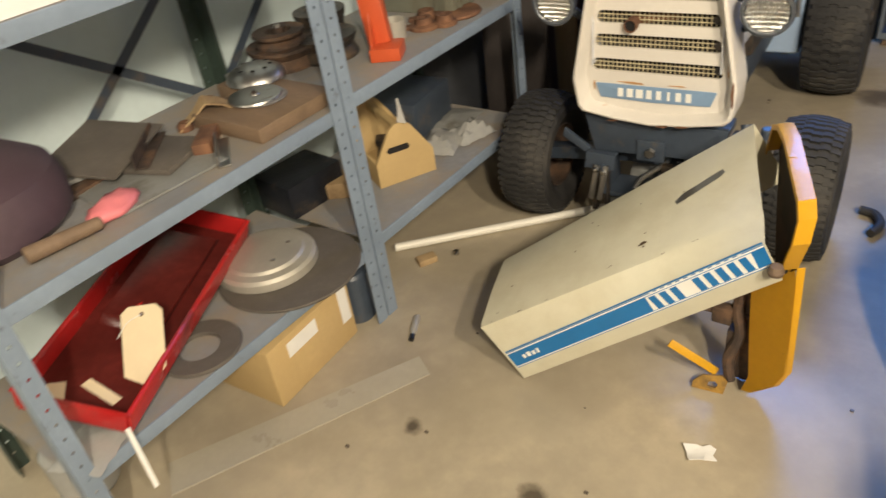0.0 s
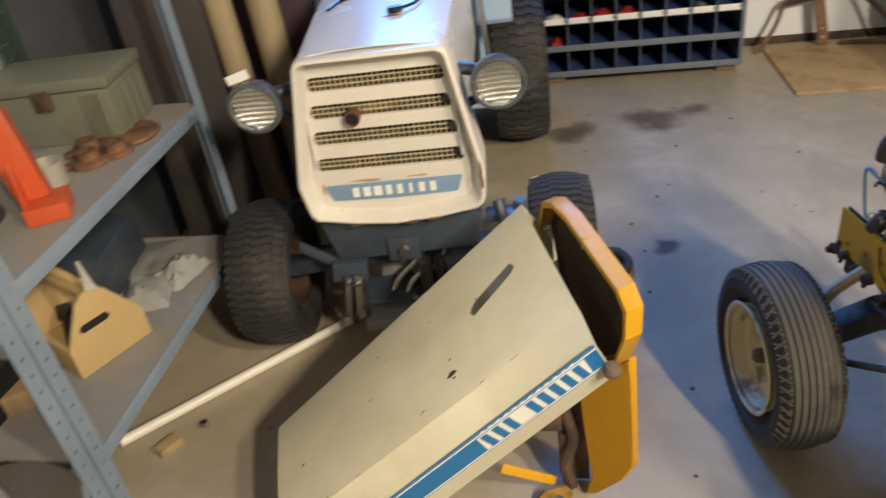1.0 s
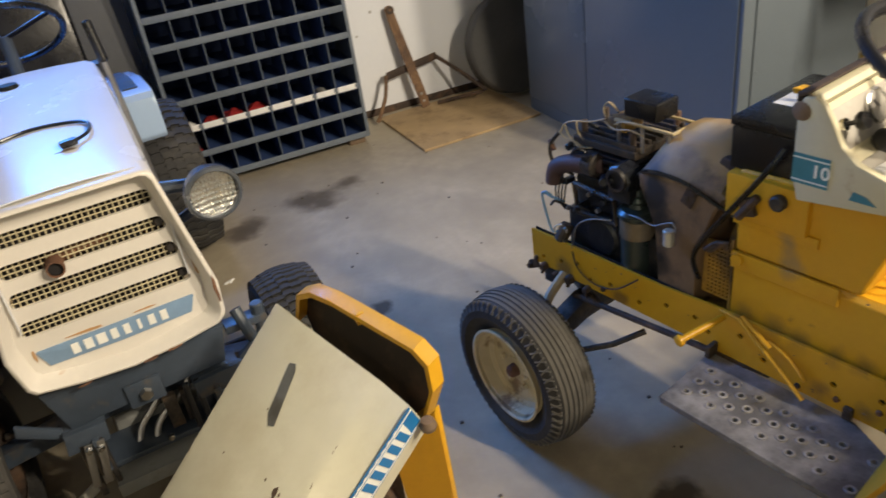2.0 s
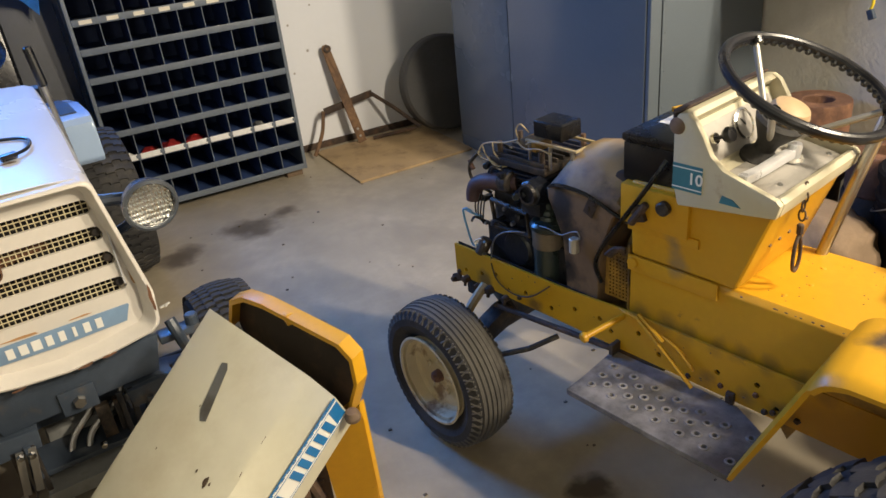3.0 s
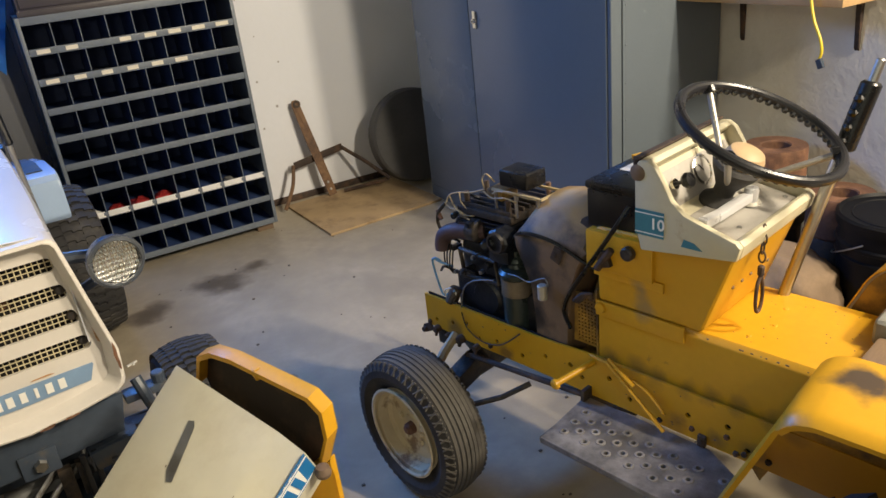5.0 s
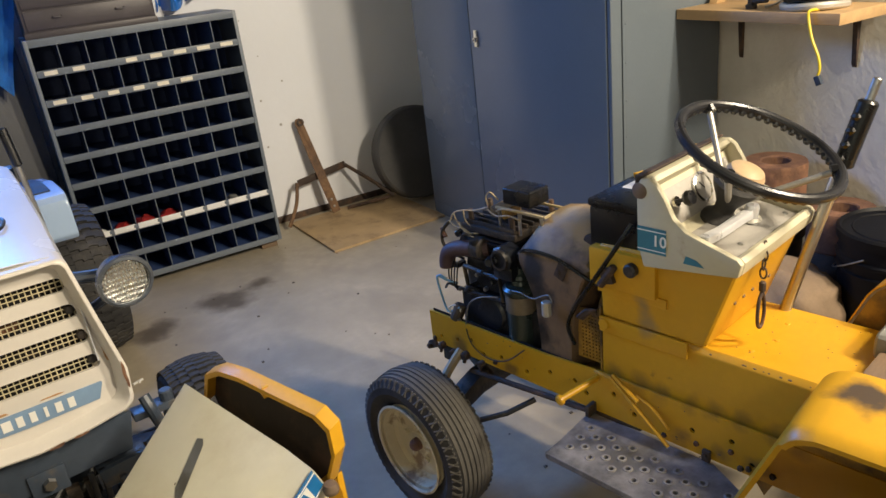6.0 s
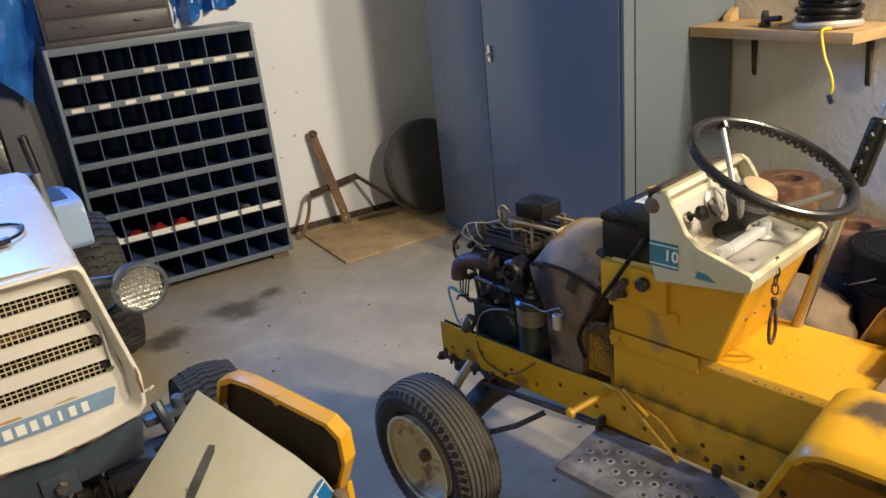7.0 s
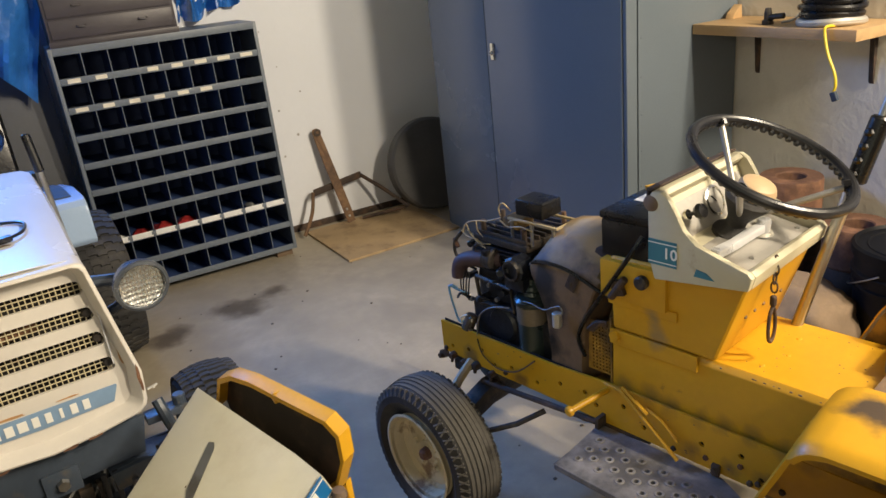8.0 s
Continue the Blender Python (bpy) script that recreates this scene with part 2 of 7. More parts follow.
BARRUST = surf("light_rusty_bar", (0.235, 0.135, 0.070), 0.7, 0.2, var=0.35, big=9, fine=80, bump=0.2, stain=(0.10, 0.06, 0.04), stain_at=0.56, stain_scale=10, stain_soft=0.1)
OLDPANEL = surf("old_hardboard", (0.046, 0.038, 0.036), 0.8, var=0.3, big=4)
TANCLAMP = surf("clamp_tan", (0.20, 0.16, 0.11), 0.45, 0.3, var=0.3, big=20)
LIDGREY = surf("lid_grey_plastic", (0.075, 0.074, 0.073), 0.55, var=0.25, big=6)
WIRECREAM = surf("wire_cream", (0.44, 0.345, 0.19), 0.55, var=0.25, big=20)
WIREBLUE = surf("wire_blue", (0.20, 0.42, 0.66), 0.5, var=0.1, big=20)
WIREYELLOW = surf("wire_yellow", (0.75, 0.55, 0.03), 0.45, var=0.1, big=20)
TANCLOTH = surf("tan_sack", (0.235, 0.165, 0.105), 0.85, var=0.2, big=7, fine=80, bump=0.1)
PURPLEPIPE = surf("exhaust_pipe", (0.12, 0.075, 0.075), 0.6, 0.4, var=0.25, big=12)

GLASS = bpy.data.materials.new("lens_glass")
GLASS.use_nodes = True
_g = GLASS.node_tree.nodes["Principled BSDF"]
_g.inputs["Base Color"].default_value = (0.92, 0.93, 0.92, 1)
_g.inputs["Roughness"].default_value = 0.06
_g.inputs["Transmission Weight"].default_value = 1.0
_g.inputs["IOR"].default_value = 1.45

WALLSOUTH = surf("wall_dull_cream", (0.15, 0.135, 0.115), 0.9, var=0.3, big=2)
PANFLOOR = surf("dark_red_enamel", (0.115, 0.018, 0.015), 0.20, var=0.45, big=7)
LAMPRING = surf("lamp_ring", (0.14, 0.155, 0.18), 0.24, 0.5, var=0.25, big=14)
REFLECTOR = surf("lamp_reflector", (0.88, 0.86, 0.82), 0.22, 1.0, var=0.05, big=20, rough_var=0.08)
SCRAPE = surf("scraped_paint", (0.50, 0.28, 0.12), 0.5, var=0.25, big=20)

PANELGREY = surf("worn_panel_silver", (0.37, 0.35, 0.315), 0.55, 0.15, var=0.14, big=9, fine=80, bump=0.02, stain=(0.27, 0.235, 0.19), stain_at=0.62, stain_scale=12, stain_soft=0.1)
STEERBLACK = surf("glossy_wheel_black", (0.012, 0.012, 0.014), 0.30, var=0.2, big=12)
DIMGREY = surf("dim_grey_sheet", (0.065, 0.070, 0.080), 0.55, var=0.2, big=4)
DULLORANGE = surf("pale_orange_scrap", (0.62, 0.34, 0.22), 0.6, var=0.25, big=12)
# grease on the yellow tractor, scuffs on the white wall
blotched(YELLOW, [(-0.225, -0.925, 0.634, 0.040)], (0.045, 0.035, 0.03), 0.95)
blotched(YELLOW, [(-0.147, -0.505, 0.640, 0.016), (-0.147, -0.507, 0.615, 0.018), (-0.147, -0.51, 0.59, 0.020)], (0.22, 0.17, 0.10), 0.6)
blotched(YELLOW, [(-0.150, -0.44 - 0.055 * i, 0.456, 0.020) for i in range(8)], (0.21, 0.12, 0.03), 0.6)
blotched(YELLOW, [(-0.160, -0.15, 0.365, 0.022), (-0.160, 0.02, 0.36, 0.025), (-0.160, -0.60, 0.372, 0.022), (-0.160, -0.68, 0.376, 0.022), (-0.160, -0.74, 0.38, 0.02)], (0.12, 0.07, 0.03), 0.7)
# shroud: tan and grey patches on top, near-black at the front of its left side
blotched(TANCOVER, [(-0.09, -0.225, 0.735, 0.045), (-0.10, -0.29, 0.735, 0.055), (-0.03, -0.27, 0.757, 0.07), (-0.09, -0.35, 0.735, 0.045), (-0.145, -0.25, 0.70, 0.022)], (0.37, 0.255, 0.125), 0.85)
blotched(TANCOVER, [(-0.085, -0.265, 0.755, 0.026), (-0.06, -0.30, 0.757, 0.026)], (0.24, 0.23, 0.21), 0.5)
blotched(TANCOVER, [(-0.15, -0.222, 0.665, 0.030), (-0.15, -0.228, 0.635, 0.036), (-0.15, -0.235, 0.60, 0.030), (-0.15, -0.245, 0.50, 0.03)], (0.014, 0.013, 0.014), 0.95)
blotched(WALLWHITE, [(0.07, 0.33, 0.96, 0.006), (0.08, 0.33, 0.80, 0.005), (0.13, 0.33, 0.66, 0.006), (0.10, 0.33, 1.06, 0.005), (0.16, 0.33, 0.88, 0.004), (0.21, 0.33, 0.52, 0.007), (0.12, 0.33, 0.42, 0.006), (0.26, 0.33, 0.74, 0.004), (0.05, 0.33, 0.55, 0.005)], (0.20, 0.17, 0.13), 0.8)
LEVERMETAL = surf("worn_bright_lever", (0.72, 0.72, 0.73), 0.30, 0.35, var=0.12, big=20)
CASEDARK = surf("casing_inside", (0.040, 0.028, 0.020), 0.8, var=0.4, big=9, stain=(0.09, 0.05, 0.03), stain_at=0.58, stain_scale=9, stain_soft=0.1)
# ---- mesh builders ----
def tidy(bm, bevel=0.0, segments=2, angle=0.6):
    bmesh.ops.recalc_face_normals(bm, faces=bm.faces)
    if bevel > 0:
        edges = [e for e in bm.edges if len(e.link_faces) == 2 and e.calc_face_angle(0) > angle]
        bmesh.ops.bevel(bm, geom=edges, offset=bevel, segments=segments, affect="EDGES", profile=0.6, clamp_overlap=True)
    return bm


def box(lo, hi, bevel=0.0, m=None, segments=2):
    bm = bmesh.new()
    bmesh.ops.create_cube(bm, size=1.0)
    for v in bm.verts:
        v.co = Vector([lo[i] + (v.co[i] + 0.5) * (hi[i] - lo[i]) for i in range(3)])
    tidy(bm, bevel, segments)
    if m is not None:
        bm.transform(m)
    return bm


def prism(points, a, b, axis="x", bevel=0.0, m=None, segments=2):
    """A closed outline in the plane across the axis (x: y,z; y: x,z; z: x,y), drawn out from a to b."""
    put = {"x": lambda p, d: (d, p[0], p[1]), "y": lambda p, d: (p[0], d, p[1]), "z": lambda p, d: (p[0], p[1], d)}[axis]
    bm = bmesh.new()
    one = [bm.verts.new(put(p, a)) for p in points]
    two = [bm.verts.new(put(p, b)) for p in points]
    n = len(points)
    bm.faces.new(one)
    bm.faces.new(list(reversed(two)))
    for i in range(n):
        bm.faces.new((one[i], two[i], two[(i + 1) % n], one[(i + 1) % n]))
    tidy(bm, bevel, segments)
    if m is not None:
        bm.transform(m)
    return bm


def lathe(profile, axis="z", segments=32, m=None, closed=True):
    """Turns (radius, height) pairs round the axis."""
    bm = bmesh.new()
    rings = []
    for r, h in profile:
        ring = []
        for i in range(segments if r > 1e-6 else 1):
            a = 2 * math.pi * i / segments
            c, s = r * math.cos(a), r * math.sin(a)
            ring.append(bm.verts.new({"z": (c, s, h), "x": (h, c, s), "y": (s, h, c)}[axis]))
        rings.append(ring)
    for p, q in zip(rings, rings[1:]):
        for i in range(segments):
            j = (i + 1) % segments
            if len(p) == 1 and len(q) == 1:
                continue
            if len(p) == 1:
                bm.faces.new((p[0], q[i], q[j]))
            elif len(q) == 1:
                bm.faces.new((p[i], p[j], q[0]))
            else:
                bm.faces.new((p[i], p[j], q[j], q[i]))
    if closed:
        for ring in (rings[0], rings[-1]):
            if len(ring) > 2:
                bm.faces.new(ring)
    bmesh.ops.recalc_face_normals(bm, faces=bm.faces)
    for f in bm.faces:
        f.smooth = True
    if m is not None:
        bm.transform(m)
    return bm


def cyl(p, q, r, segments=20, r2=None, bevel=0.0):
    """A round bar from p to q."""
    p, q = Vector(p), Vector(q)
    d = q - p
    length = d.length
    r2 = r if r2 is None else r2
    e = min(bevel, r * 0.4)
    prof = [(0, 0), (r - e, 0), (r, e), (r2, length - e), (r2 - e, length), (0, length)] if e > 0 else [(0, 0), (r, 0), (r, 0), (r2, length), (r2, length), (0, length)]
    m = Matrix.Translation(p) @ d.to_track_quat("Z", "Y").to_matrix().to_4x4()
    return lathe(prof, "z", segments, m, closed=False)


def smooth_path(points, steps=6):
    """A curve through the points."""
    pts = [Vector(p) for p in points]
    out = []
    for i in range(len(pts) - 1):
        p0, p1, p2, p3 = pts[max(i - 1, 0)], pts[i], pts[i + 1], pts[min(i + 2, len(pts) - 1)]
        for k in range(steps):
            t = k / steps
            out.append(0.5 * ((2 * p1) + (p2 - p0) * t + (2 * p0 - 5 * p1 + 4 * p2 - p3) * t * t + (3 * p1 - p0 - 3 * p2 + p3) * t ** 3))
    out.append(pts[-1])
    return out


def tube(points, r, segments=8, smooth=True, steps=6, closed=False):
    pts = smooth_path(points, steps) if smooth else [Vector(p) for p in points]
    bm = bmesh.new()
    rings = []
    up = None
    n = len(pts)
    for i, p in enumerate(pts):
        if closed:
            t = (pts[(i + 1) % n] - pts[i - 1]).normalized()
        else:
            t = (pts[min(i + 1, n - 1)] - pts[max(i - 1, 0)]).normalized()
        if up is None:
            up = t.orthogonal().normalized()
        up = (up - t * up.dot(t)).normalized()
        side = t.cross(up)
        rad = r[i * len(r) // n] if isinstance(r, (list, tuple)) else r
        rings.append([bm.verts.new(p + (up * math.cos(2 * math.pi * k / segments) + side * math.sin(2 * math.pi * k / segments)) * rad) for k in range(segments)])
    pairs = list(zip(rings, rings[1:])) + ([(rings[-1], rings[0])] if closed else [])
    for a, b in pairs:
        for k in range(segments):
            bm.faces.new((a[k], a[(k + 1) % segments], b[(k + 1) % segments], b[k]))
    if not closed:
        bm.faces.new(rings[0])
        bm.faces.new(list(reversed(rings[-1])))
    bmesh.ops.recalc_face_normals(bm, faces=bm.faces)
    for f in bm.faces:
        f.smooth = True
    return bm


def join(*bms):
    out = bmesh.new()
    for bm in bms:
        me = bpy.data.meshes.new("piece")
        bm.to_mesh(me)
        out.from_mesh(me)
        bpy.data.meshes.remove(me)
    return out


def moved(bm, m):
    bm.transform(m)
    return bm


def skin(rows, thickness=0.0, close=False):
    """A sheet through rows of points, with a thickness."""
    bm = bmesh.new()
    grid = [[bm.verts.new(p) for p in row] for row in rows]
    for a, b in zip(grid, grid[1:]):
        for i in range(len(a) - 1):
            bm.faces.new((a[i], a[i + 1], b[i + 1], b[i]))
        if close:
            bm.faces.new((a[-1], a[0], b[0], b[-1]))
    bmesh.ops.recalc_face_normals(bm, faces=bm.faces)
    if thickness:
        bmesh.ops.solidify(bm, geom=bm.faces[:], thickness=thickness)
        bmesh.ops.recalc_face_normals(bm, faces=bm.faces)
    return bm


def holed(outer, holes, a, b, axis="x"):
    """A plate in the plane across the axis with openings cut right through it."""
    put = {"x": lambda p, d: (d, p[0], p[1]), "y": lambda p, d: (p[0], d, p[1]), "z": lambda p, d: (p[0], p[1], d)}[axis]
    bm = bmesh.new()
    edges = []
    for loop in [outer] + holes:
        vs = [bm.verts.new(put(p, a)) for p in loop]
        edges += [bm.edges.new((vs[i], vs[(i + 1) % len(vs)])) for i in range(len(vs))]
    bmesh.ops.triangle_fill(bm, edges=edges, use_beauty=True)
    ext = bmesh.ops.extrude_face_region(bm, geom=bm.faces[:])
    d = Vector(put((0, 0), b)) - Vector(put((0, 0), a))
    bmesh.ops.translate(bm, verts=[v for v in ext["geom"] if isinstance(v, bmesh.types.BMVert)], vec=d)
    bmesh.ops.recalc_face_normals(bm, faces=bm.faces)
    return bm


def ring_points(cx, cy, r, n=12):
    return [(cx + r * math.cos(2 * math.pi * i / n), cy + r * math.sin(2 * math.pi * i / n)) for i in range(n)]


def part(name, bm, material, parent=None, label="", crease=0.45):
    """Links a bmesh as one mesh object under a thing or a part; edges sharper than the crease stay hard."""
    for f in bm.faces:
        f.smooth = True
    for e in bm.edges:
        e.smooth = len(e.link_faces) == 2 and e.calc_face_angle(0) < crease
    me = bpy.data.meshes.new(name)
    bm.to_mesh(me)
    bm.free()
    me.materials.append(material)
    ob = new(name, me)
    if parent is not None:
        ob.parent = parent
    return tagged(ob, label)


def thing(name, m, label, category, group="", kind=""):
    """An Empty at the base of a thing, to parent its parts."""
    ob = new(name)
    ob.empty_display_size = 0.05
    ob.matrix_world = m
    return tagged(ob, label, category, group, kind)


def single(name, bm, material, m, label, category, group="", kind=""):
    """A thing of one mesh."""
    ob = part(name, bm, material)
    ob.matrix_world = m
    return tagged(ob, label, category, group, kind)


def words(name, text, size, m, material, parent, depth=0.0006, bold=0.0, label=""):
    """Raised lettering in the built-in font; m puts its middle at the origin, x along the line."""
    cu = bpy.data.curves.new(name, "FONT")
    cu.body, cu.size, cu.align_x, cu.align_y, cu.extrude, cu.offset, cu.resolution_u = text, size, "CENTER", "CENTER", depth, bold, 3
    tmp = new(name, cu)
    me = bpy.data.meshes.new_from_object(tmp.evaluated_get(bpy.context.evaluated_depsgraph_get()))
    bpy.data.objects.remove(tmp)
    me.materials.clear()
    me.materials.append(material)
    me.transform(m)
    ob = new(name, me)
    ob.parent = parent
    return tagged(ob, label)


def bars(name, widths, height, pitch, m, material, parent, depth=0.0008):
    """A row of plain upright bars in place of a trade name; a width of 0 leaves a gap."""
    x = -0.5 * pitch * len(widths)
    for w in widths:
        if w:
            a = x + 0.5 * (pitch - w)
            bm = box((a, -0.5 * height, -depth), (a + w, 0.5 * height, depth))
            bm.transform(m)
            part(name, bm, material, parent)
        x += pitch


def basis(o, x, y):
    """A pose whose x runs along x and whose y is nearest to y."""
    x = Vector(x).normalized()
    z = x.cross(Vector(y)).normalized()
    y = z.cross(x)
    m = Matrix((x, y, z)).transposed().to_4x4()
    m.translation = o
    return m

def crumple(w, l, h, seed, n=9):
    rnd = random.Random(seed)
    rows = []
    for j in range(n):
        row = []
        for i in range(n):
            u, v = i / (n - 1) - 0.5, j / (n - 1) - 0.5
            edge = max(0.0, 1 - (2 * max(abs(u), abs(v))) ** 2)
            row.append((u * w + rnd.uniform(-0.004, 0.004), v * l + rnd.uniform(-0.004, 0.004), 0.004 + h * edge * (0.55 + 0.45 * rnd.random())))
        rows.append(row)
    return skin(rows, 0.0015)


I4 = Matrix.Identity(4)

# ---- the room ----
WEST, EAST, NORTH, SOUTH, TOP = -2.22, 1.34, 0.33, -6.5, 2.9


def structure(name, bm, material, label, category):
    return tagged(part(name, bm, material), label, category, kind="structure")


structure("floor", box((WEST - 0.15, SOUTH - 0.15, -0.12), (EAST + 0.15, NORTH + 0.15, 0.0)), CONCRETE, "worn tan-grey concrete floor with stains", "floor")
structure("wall_north", box((WEST - 0.15, NORTH, 0.0), (EAST + 0.15, NORTH + 0.15, TOP)), WALLWHITE, "scuffed white painted wall behind the bin cabinet", "wall")
structure("wall_east", box((EAST, SOUTH, 0.0), (EAST + 0.15, NORTH, TOP)), WALLBLOCK, "rough cream painted masonry wall", "wall")
structure("wall_west", box((WEST - 0.15, SOUTH, 0.0), (WEST, NORTH, TOP)), WALLGREEN, "pale green painted wall behind steel shelving", "wall")
structure("wall_south", box((WEST - 0.15, SOUTH - 0.15, 0.0), (EAST + 0.15, SOUTH, TOP)), WALLSOUTH, "plain dim wall behind the camera", "wall")
structure("ceiling", box((WEST - 0.15, SOUTH - 0.15, TOP), (EAST + 0.15, NORTH + 0.15, TOP + 0.1)), CEIL, "plain grey ceiling", "ceiling")
structure("baseboard", box((0.02, NORTH - 0.012, 0.0), (0.80, NORTH, 0.035), 0.003), DARKRUST, "dirty dark strip at the foot of the wall", "baseboard")


def blot(cx, cy, rx, ry, seed, z=0.004, n=28):
    rnd = random.Random(seed)
    ph = [rnd.uniform(0, 6.28) for _ in range(4)]
    pts = []
    for i in range(n):
        a = 2 * math.pi * i / n
        k = 1 + 0.16 * math.sin(2 * a + ph[0]) + 0.13 * math.sin(3 * a + ph[1]) + 0.09 * math.sin(5 * a + ph[2]) + 0.05 * math.sin(9 * a + ph[3])
        pts.append((cx + rx * k * math.cos(a), cy + ry * k * math.sin(a)))
    return prism(pts, 0.0, z, "z")


# ---- bin cabinet against the north wall ----
BW, BH, BZ, BD = 0.857, 1.097, 0.035, 0.305
PITCH, EDGE = (BH - 0.03) / 9, 0.015
CELL = (BW - 2 * EDGE) / 8
bins = thing("bin_cabinet", pose(-BW, 0, BZ), "blue-grey steel parts cabinet with seventy-two open bins", "bin cabinet")
part("side_panel", box((0, 0, 0), (0.004, BD, BH)), BINGREY, bins)
part("side_panel", box((BW - 0.004, 0, 0), (BW, BD, BH)), BINGREY, bins)
# back, bin floors and dividers wear the shaded navy, fronts the plain enamel
part("back_panel", box((0.004, BD - 0.004, 0), (BW - 0.004, BD, BH)), BINSHADE, bins)
part("top_panel", box((0.004, 0.0, BH - 0.006), (BW - 0.004, BD - 0.004, BH)), BINGREY, bins)
part("front_frame", join(box((0, -0.004, 0), (EDGE, -0.0005, BH), 0.001), box((BW - EDGE, -0.004, 0), (BW, -0.0005, BH), 0.001),
                         box((EDGE, -0.004, BH - 0.03), (BW - EDGE, -0.0005, BH), 0.001)), BINGREY, bins)
for r in range(9):
    z = BH - 0.03 - (r + 1) * PITCH
    part("bin_floor", box((0.005, 0.002, z + 0.002), (BW - 0.005, BD - 0.005, z + 0.004)), BINSHADE, bins)
    part("bin_lip", box((EDGE + 0.001, -0.005, z), (BW - EDGE - 0.001, -0.001, z + 0.028), 0.002), BINGREY, bins)
    for c in range(8):
        x0 = EDGE + c * CELL
        if c:
            part("divider", box((x0 - 0.001, 0.001, z + 0.005), (x0 + 0.001, BD - 0.006, z + PITCH - 0.001)), BINSHADE, bins)
            part("divider_edge", box((x0 - 0.0016, -0.001, z + 0.029), (x0 + 0.0016, 0.0008, z + PITCH - 0.001)), BINGREY, bins)
        has = {0: (0, 1, 3, 4, 5, 6, 7), 1: (0, 1, 2, 3, 4, 5)}.get(r, ())
        if c in has:
            part("label_card", box((x0 + 0.028 + 0.006 * math.sin(c * 7), -0.0065, z + 0.006), (x0 + 0.078, -0.0052, z + 0.023)), BINLABEL, bins, "small cream paper bin label")
        if r == 6:
            part("label_strip", box((x0 + 0.006, -0.0075, z + 0.004), (x0 + CELL - 0.008, -0.0052, z + 0.030), 0.001), LABELSTRIP, bins, "white plastic label strip")
            part("strip_clip", box((x0 + CELL - 0.0135, -0.0095, z + 0.012), (x0 + CELL - 0.0005, -0.0052, z + 0.026), 0.001), BINGREY, bins)
            part("label_clip", box((x0 - 0.004, -0.0085, z + 0.006), (x0 + 0.006, -0.0052, z + 0.018), 0.001), BINGREY, bins)
for x in (0.02, BW - 0.10):
    single("wood_block", box((0, 0, 0), (0.08, 0.25, BZ - 0.001), 0.003), DARKWOOD, pose(-BW + x, 0.02, 0), "dark wooden block under the bin cabinet", "block", "blocks under the bin cabinet")


def packet(c, r, w, h, mat, tilt, what, name="parts_packet"):
    z = BZ + BH - 0.03 - (r + 1) * PITCH + 0.0045
    bm = crumple(w, 0.10, h, 60 + 9 * c + r, 7) if h < 0.05 else box((-w / 2, -0.05, 0), (w / 2, 0.05, h), 0.006)
    single(name, bm, mat, pose(-BW + EDGE + (c + 0.5) * CELL, 0.07, z, 0, 0, tilt), what, "packet", "things in the bins")


for c, w, h, mat, t, what in [(0, 0.07, 0.022, PAPER, 12, "white paper packet in an open bin"), (1, 0.075, 0.02, REDPACK, -15, "dark red packet in an open bin"),
                              (2, 0.085, 0.030, REDPACK, 8, "bright red plastic packet in an open bin"), (3, 0.088, 0.030, REDPACK, -10, "bright red plastic packet in an open bin"),
                              (6, 0.03, 0.024, GREYMETAL, 20, "small grey box in an open bin")]:
    packet(c, 6, w, h, mat, t, what)
packet(0, 7, 0.06, 0.04, REDPACK, 10, "red packet in an open bin")
for c in (0, 1, 2):
    z = BZ + BH - 0.03 - 2 * PITCH + 0.0045
    rnd = random.Random(c)
    for k in range(3):
        rx = -BW + EDGE + (c + 0.25 + 0.22 * k) * CELL
        single("steel_ring", lathe([(0.009, 0), (0.016, 0), (0.016, 0.006), (0.009, 0.006)], "z", 14, closed=False), BARESTEEL,
               pose(rx, 0.05 + 0.03 * rnd.random(), z + 0.004, rnd.uniform(20, 40), 0, 0) , "small steel ring in an open bin", "ring", "things in the bins")

# brown drawer chest on top of the bins
chest = thing("drawer_chest", pose(-BW + 0.02, 0.012, BZ + BH), "dark brown steel drawer chest on the bin cabinet", "tool chest")
CWD = 0.505
part("body", box((0, 0.004, 0.0), (CWD, 0.26, 0.30), 0.004), TOOLBOX, chest)
part("base_rail", box((-0.004, 0.0, 0.0), (CWD + 0.004, 0.0035, 0.022), 0.001), TOOLBOX, chest)
for k in range(3):
    z = 0.030 + 0.082 * k
    d = part("drawer", box((0.012, -0.004, z), (CWD - 0.012, 0.0035, z + 0.074), 0.003), TOOLBOX, chest)
    for x in (0.13, 0.37):
        part("pull", tube([(x - 0.016, -0.005, z + 0.046), (x - 0.014, -0.014, z + 0.042), (x + 0.014, -0.014, z + 0.042), (x + 0.016, -0.005, z + 0.046)], 0.0028, 6), TOOLBOX, d)

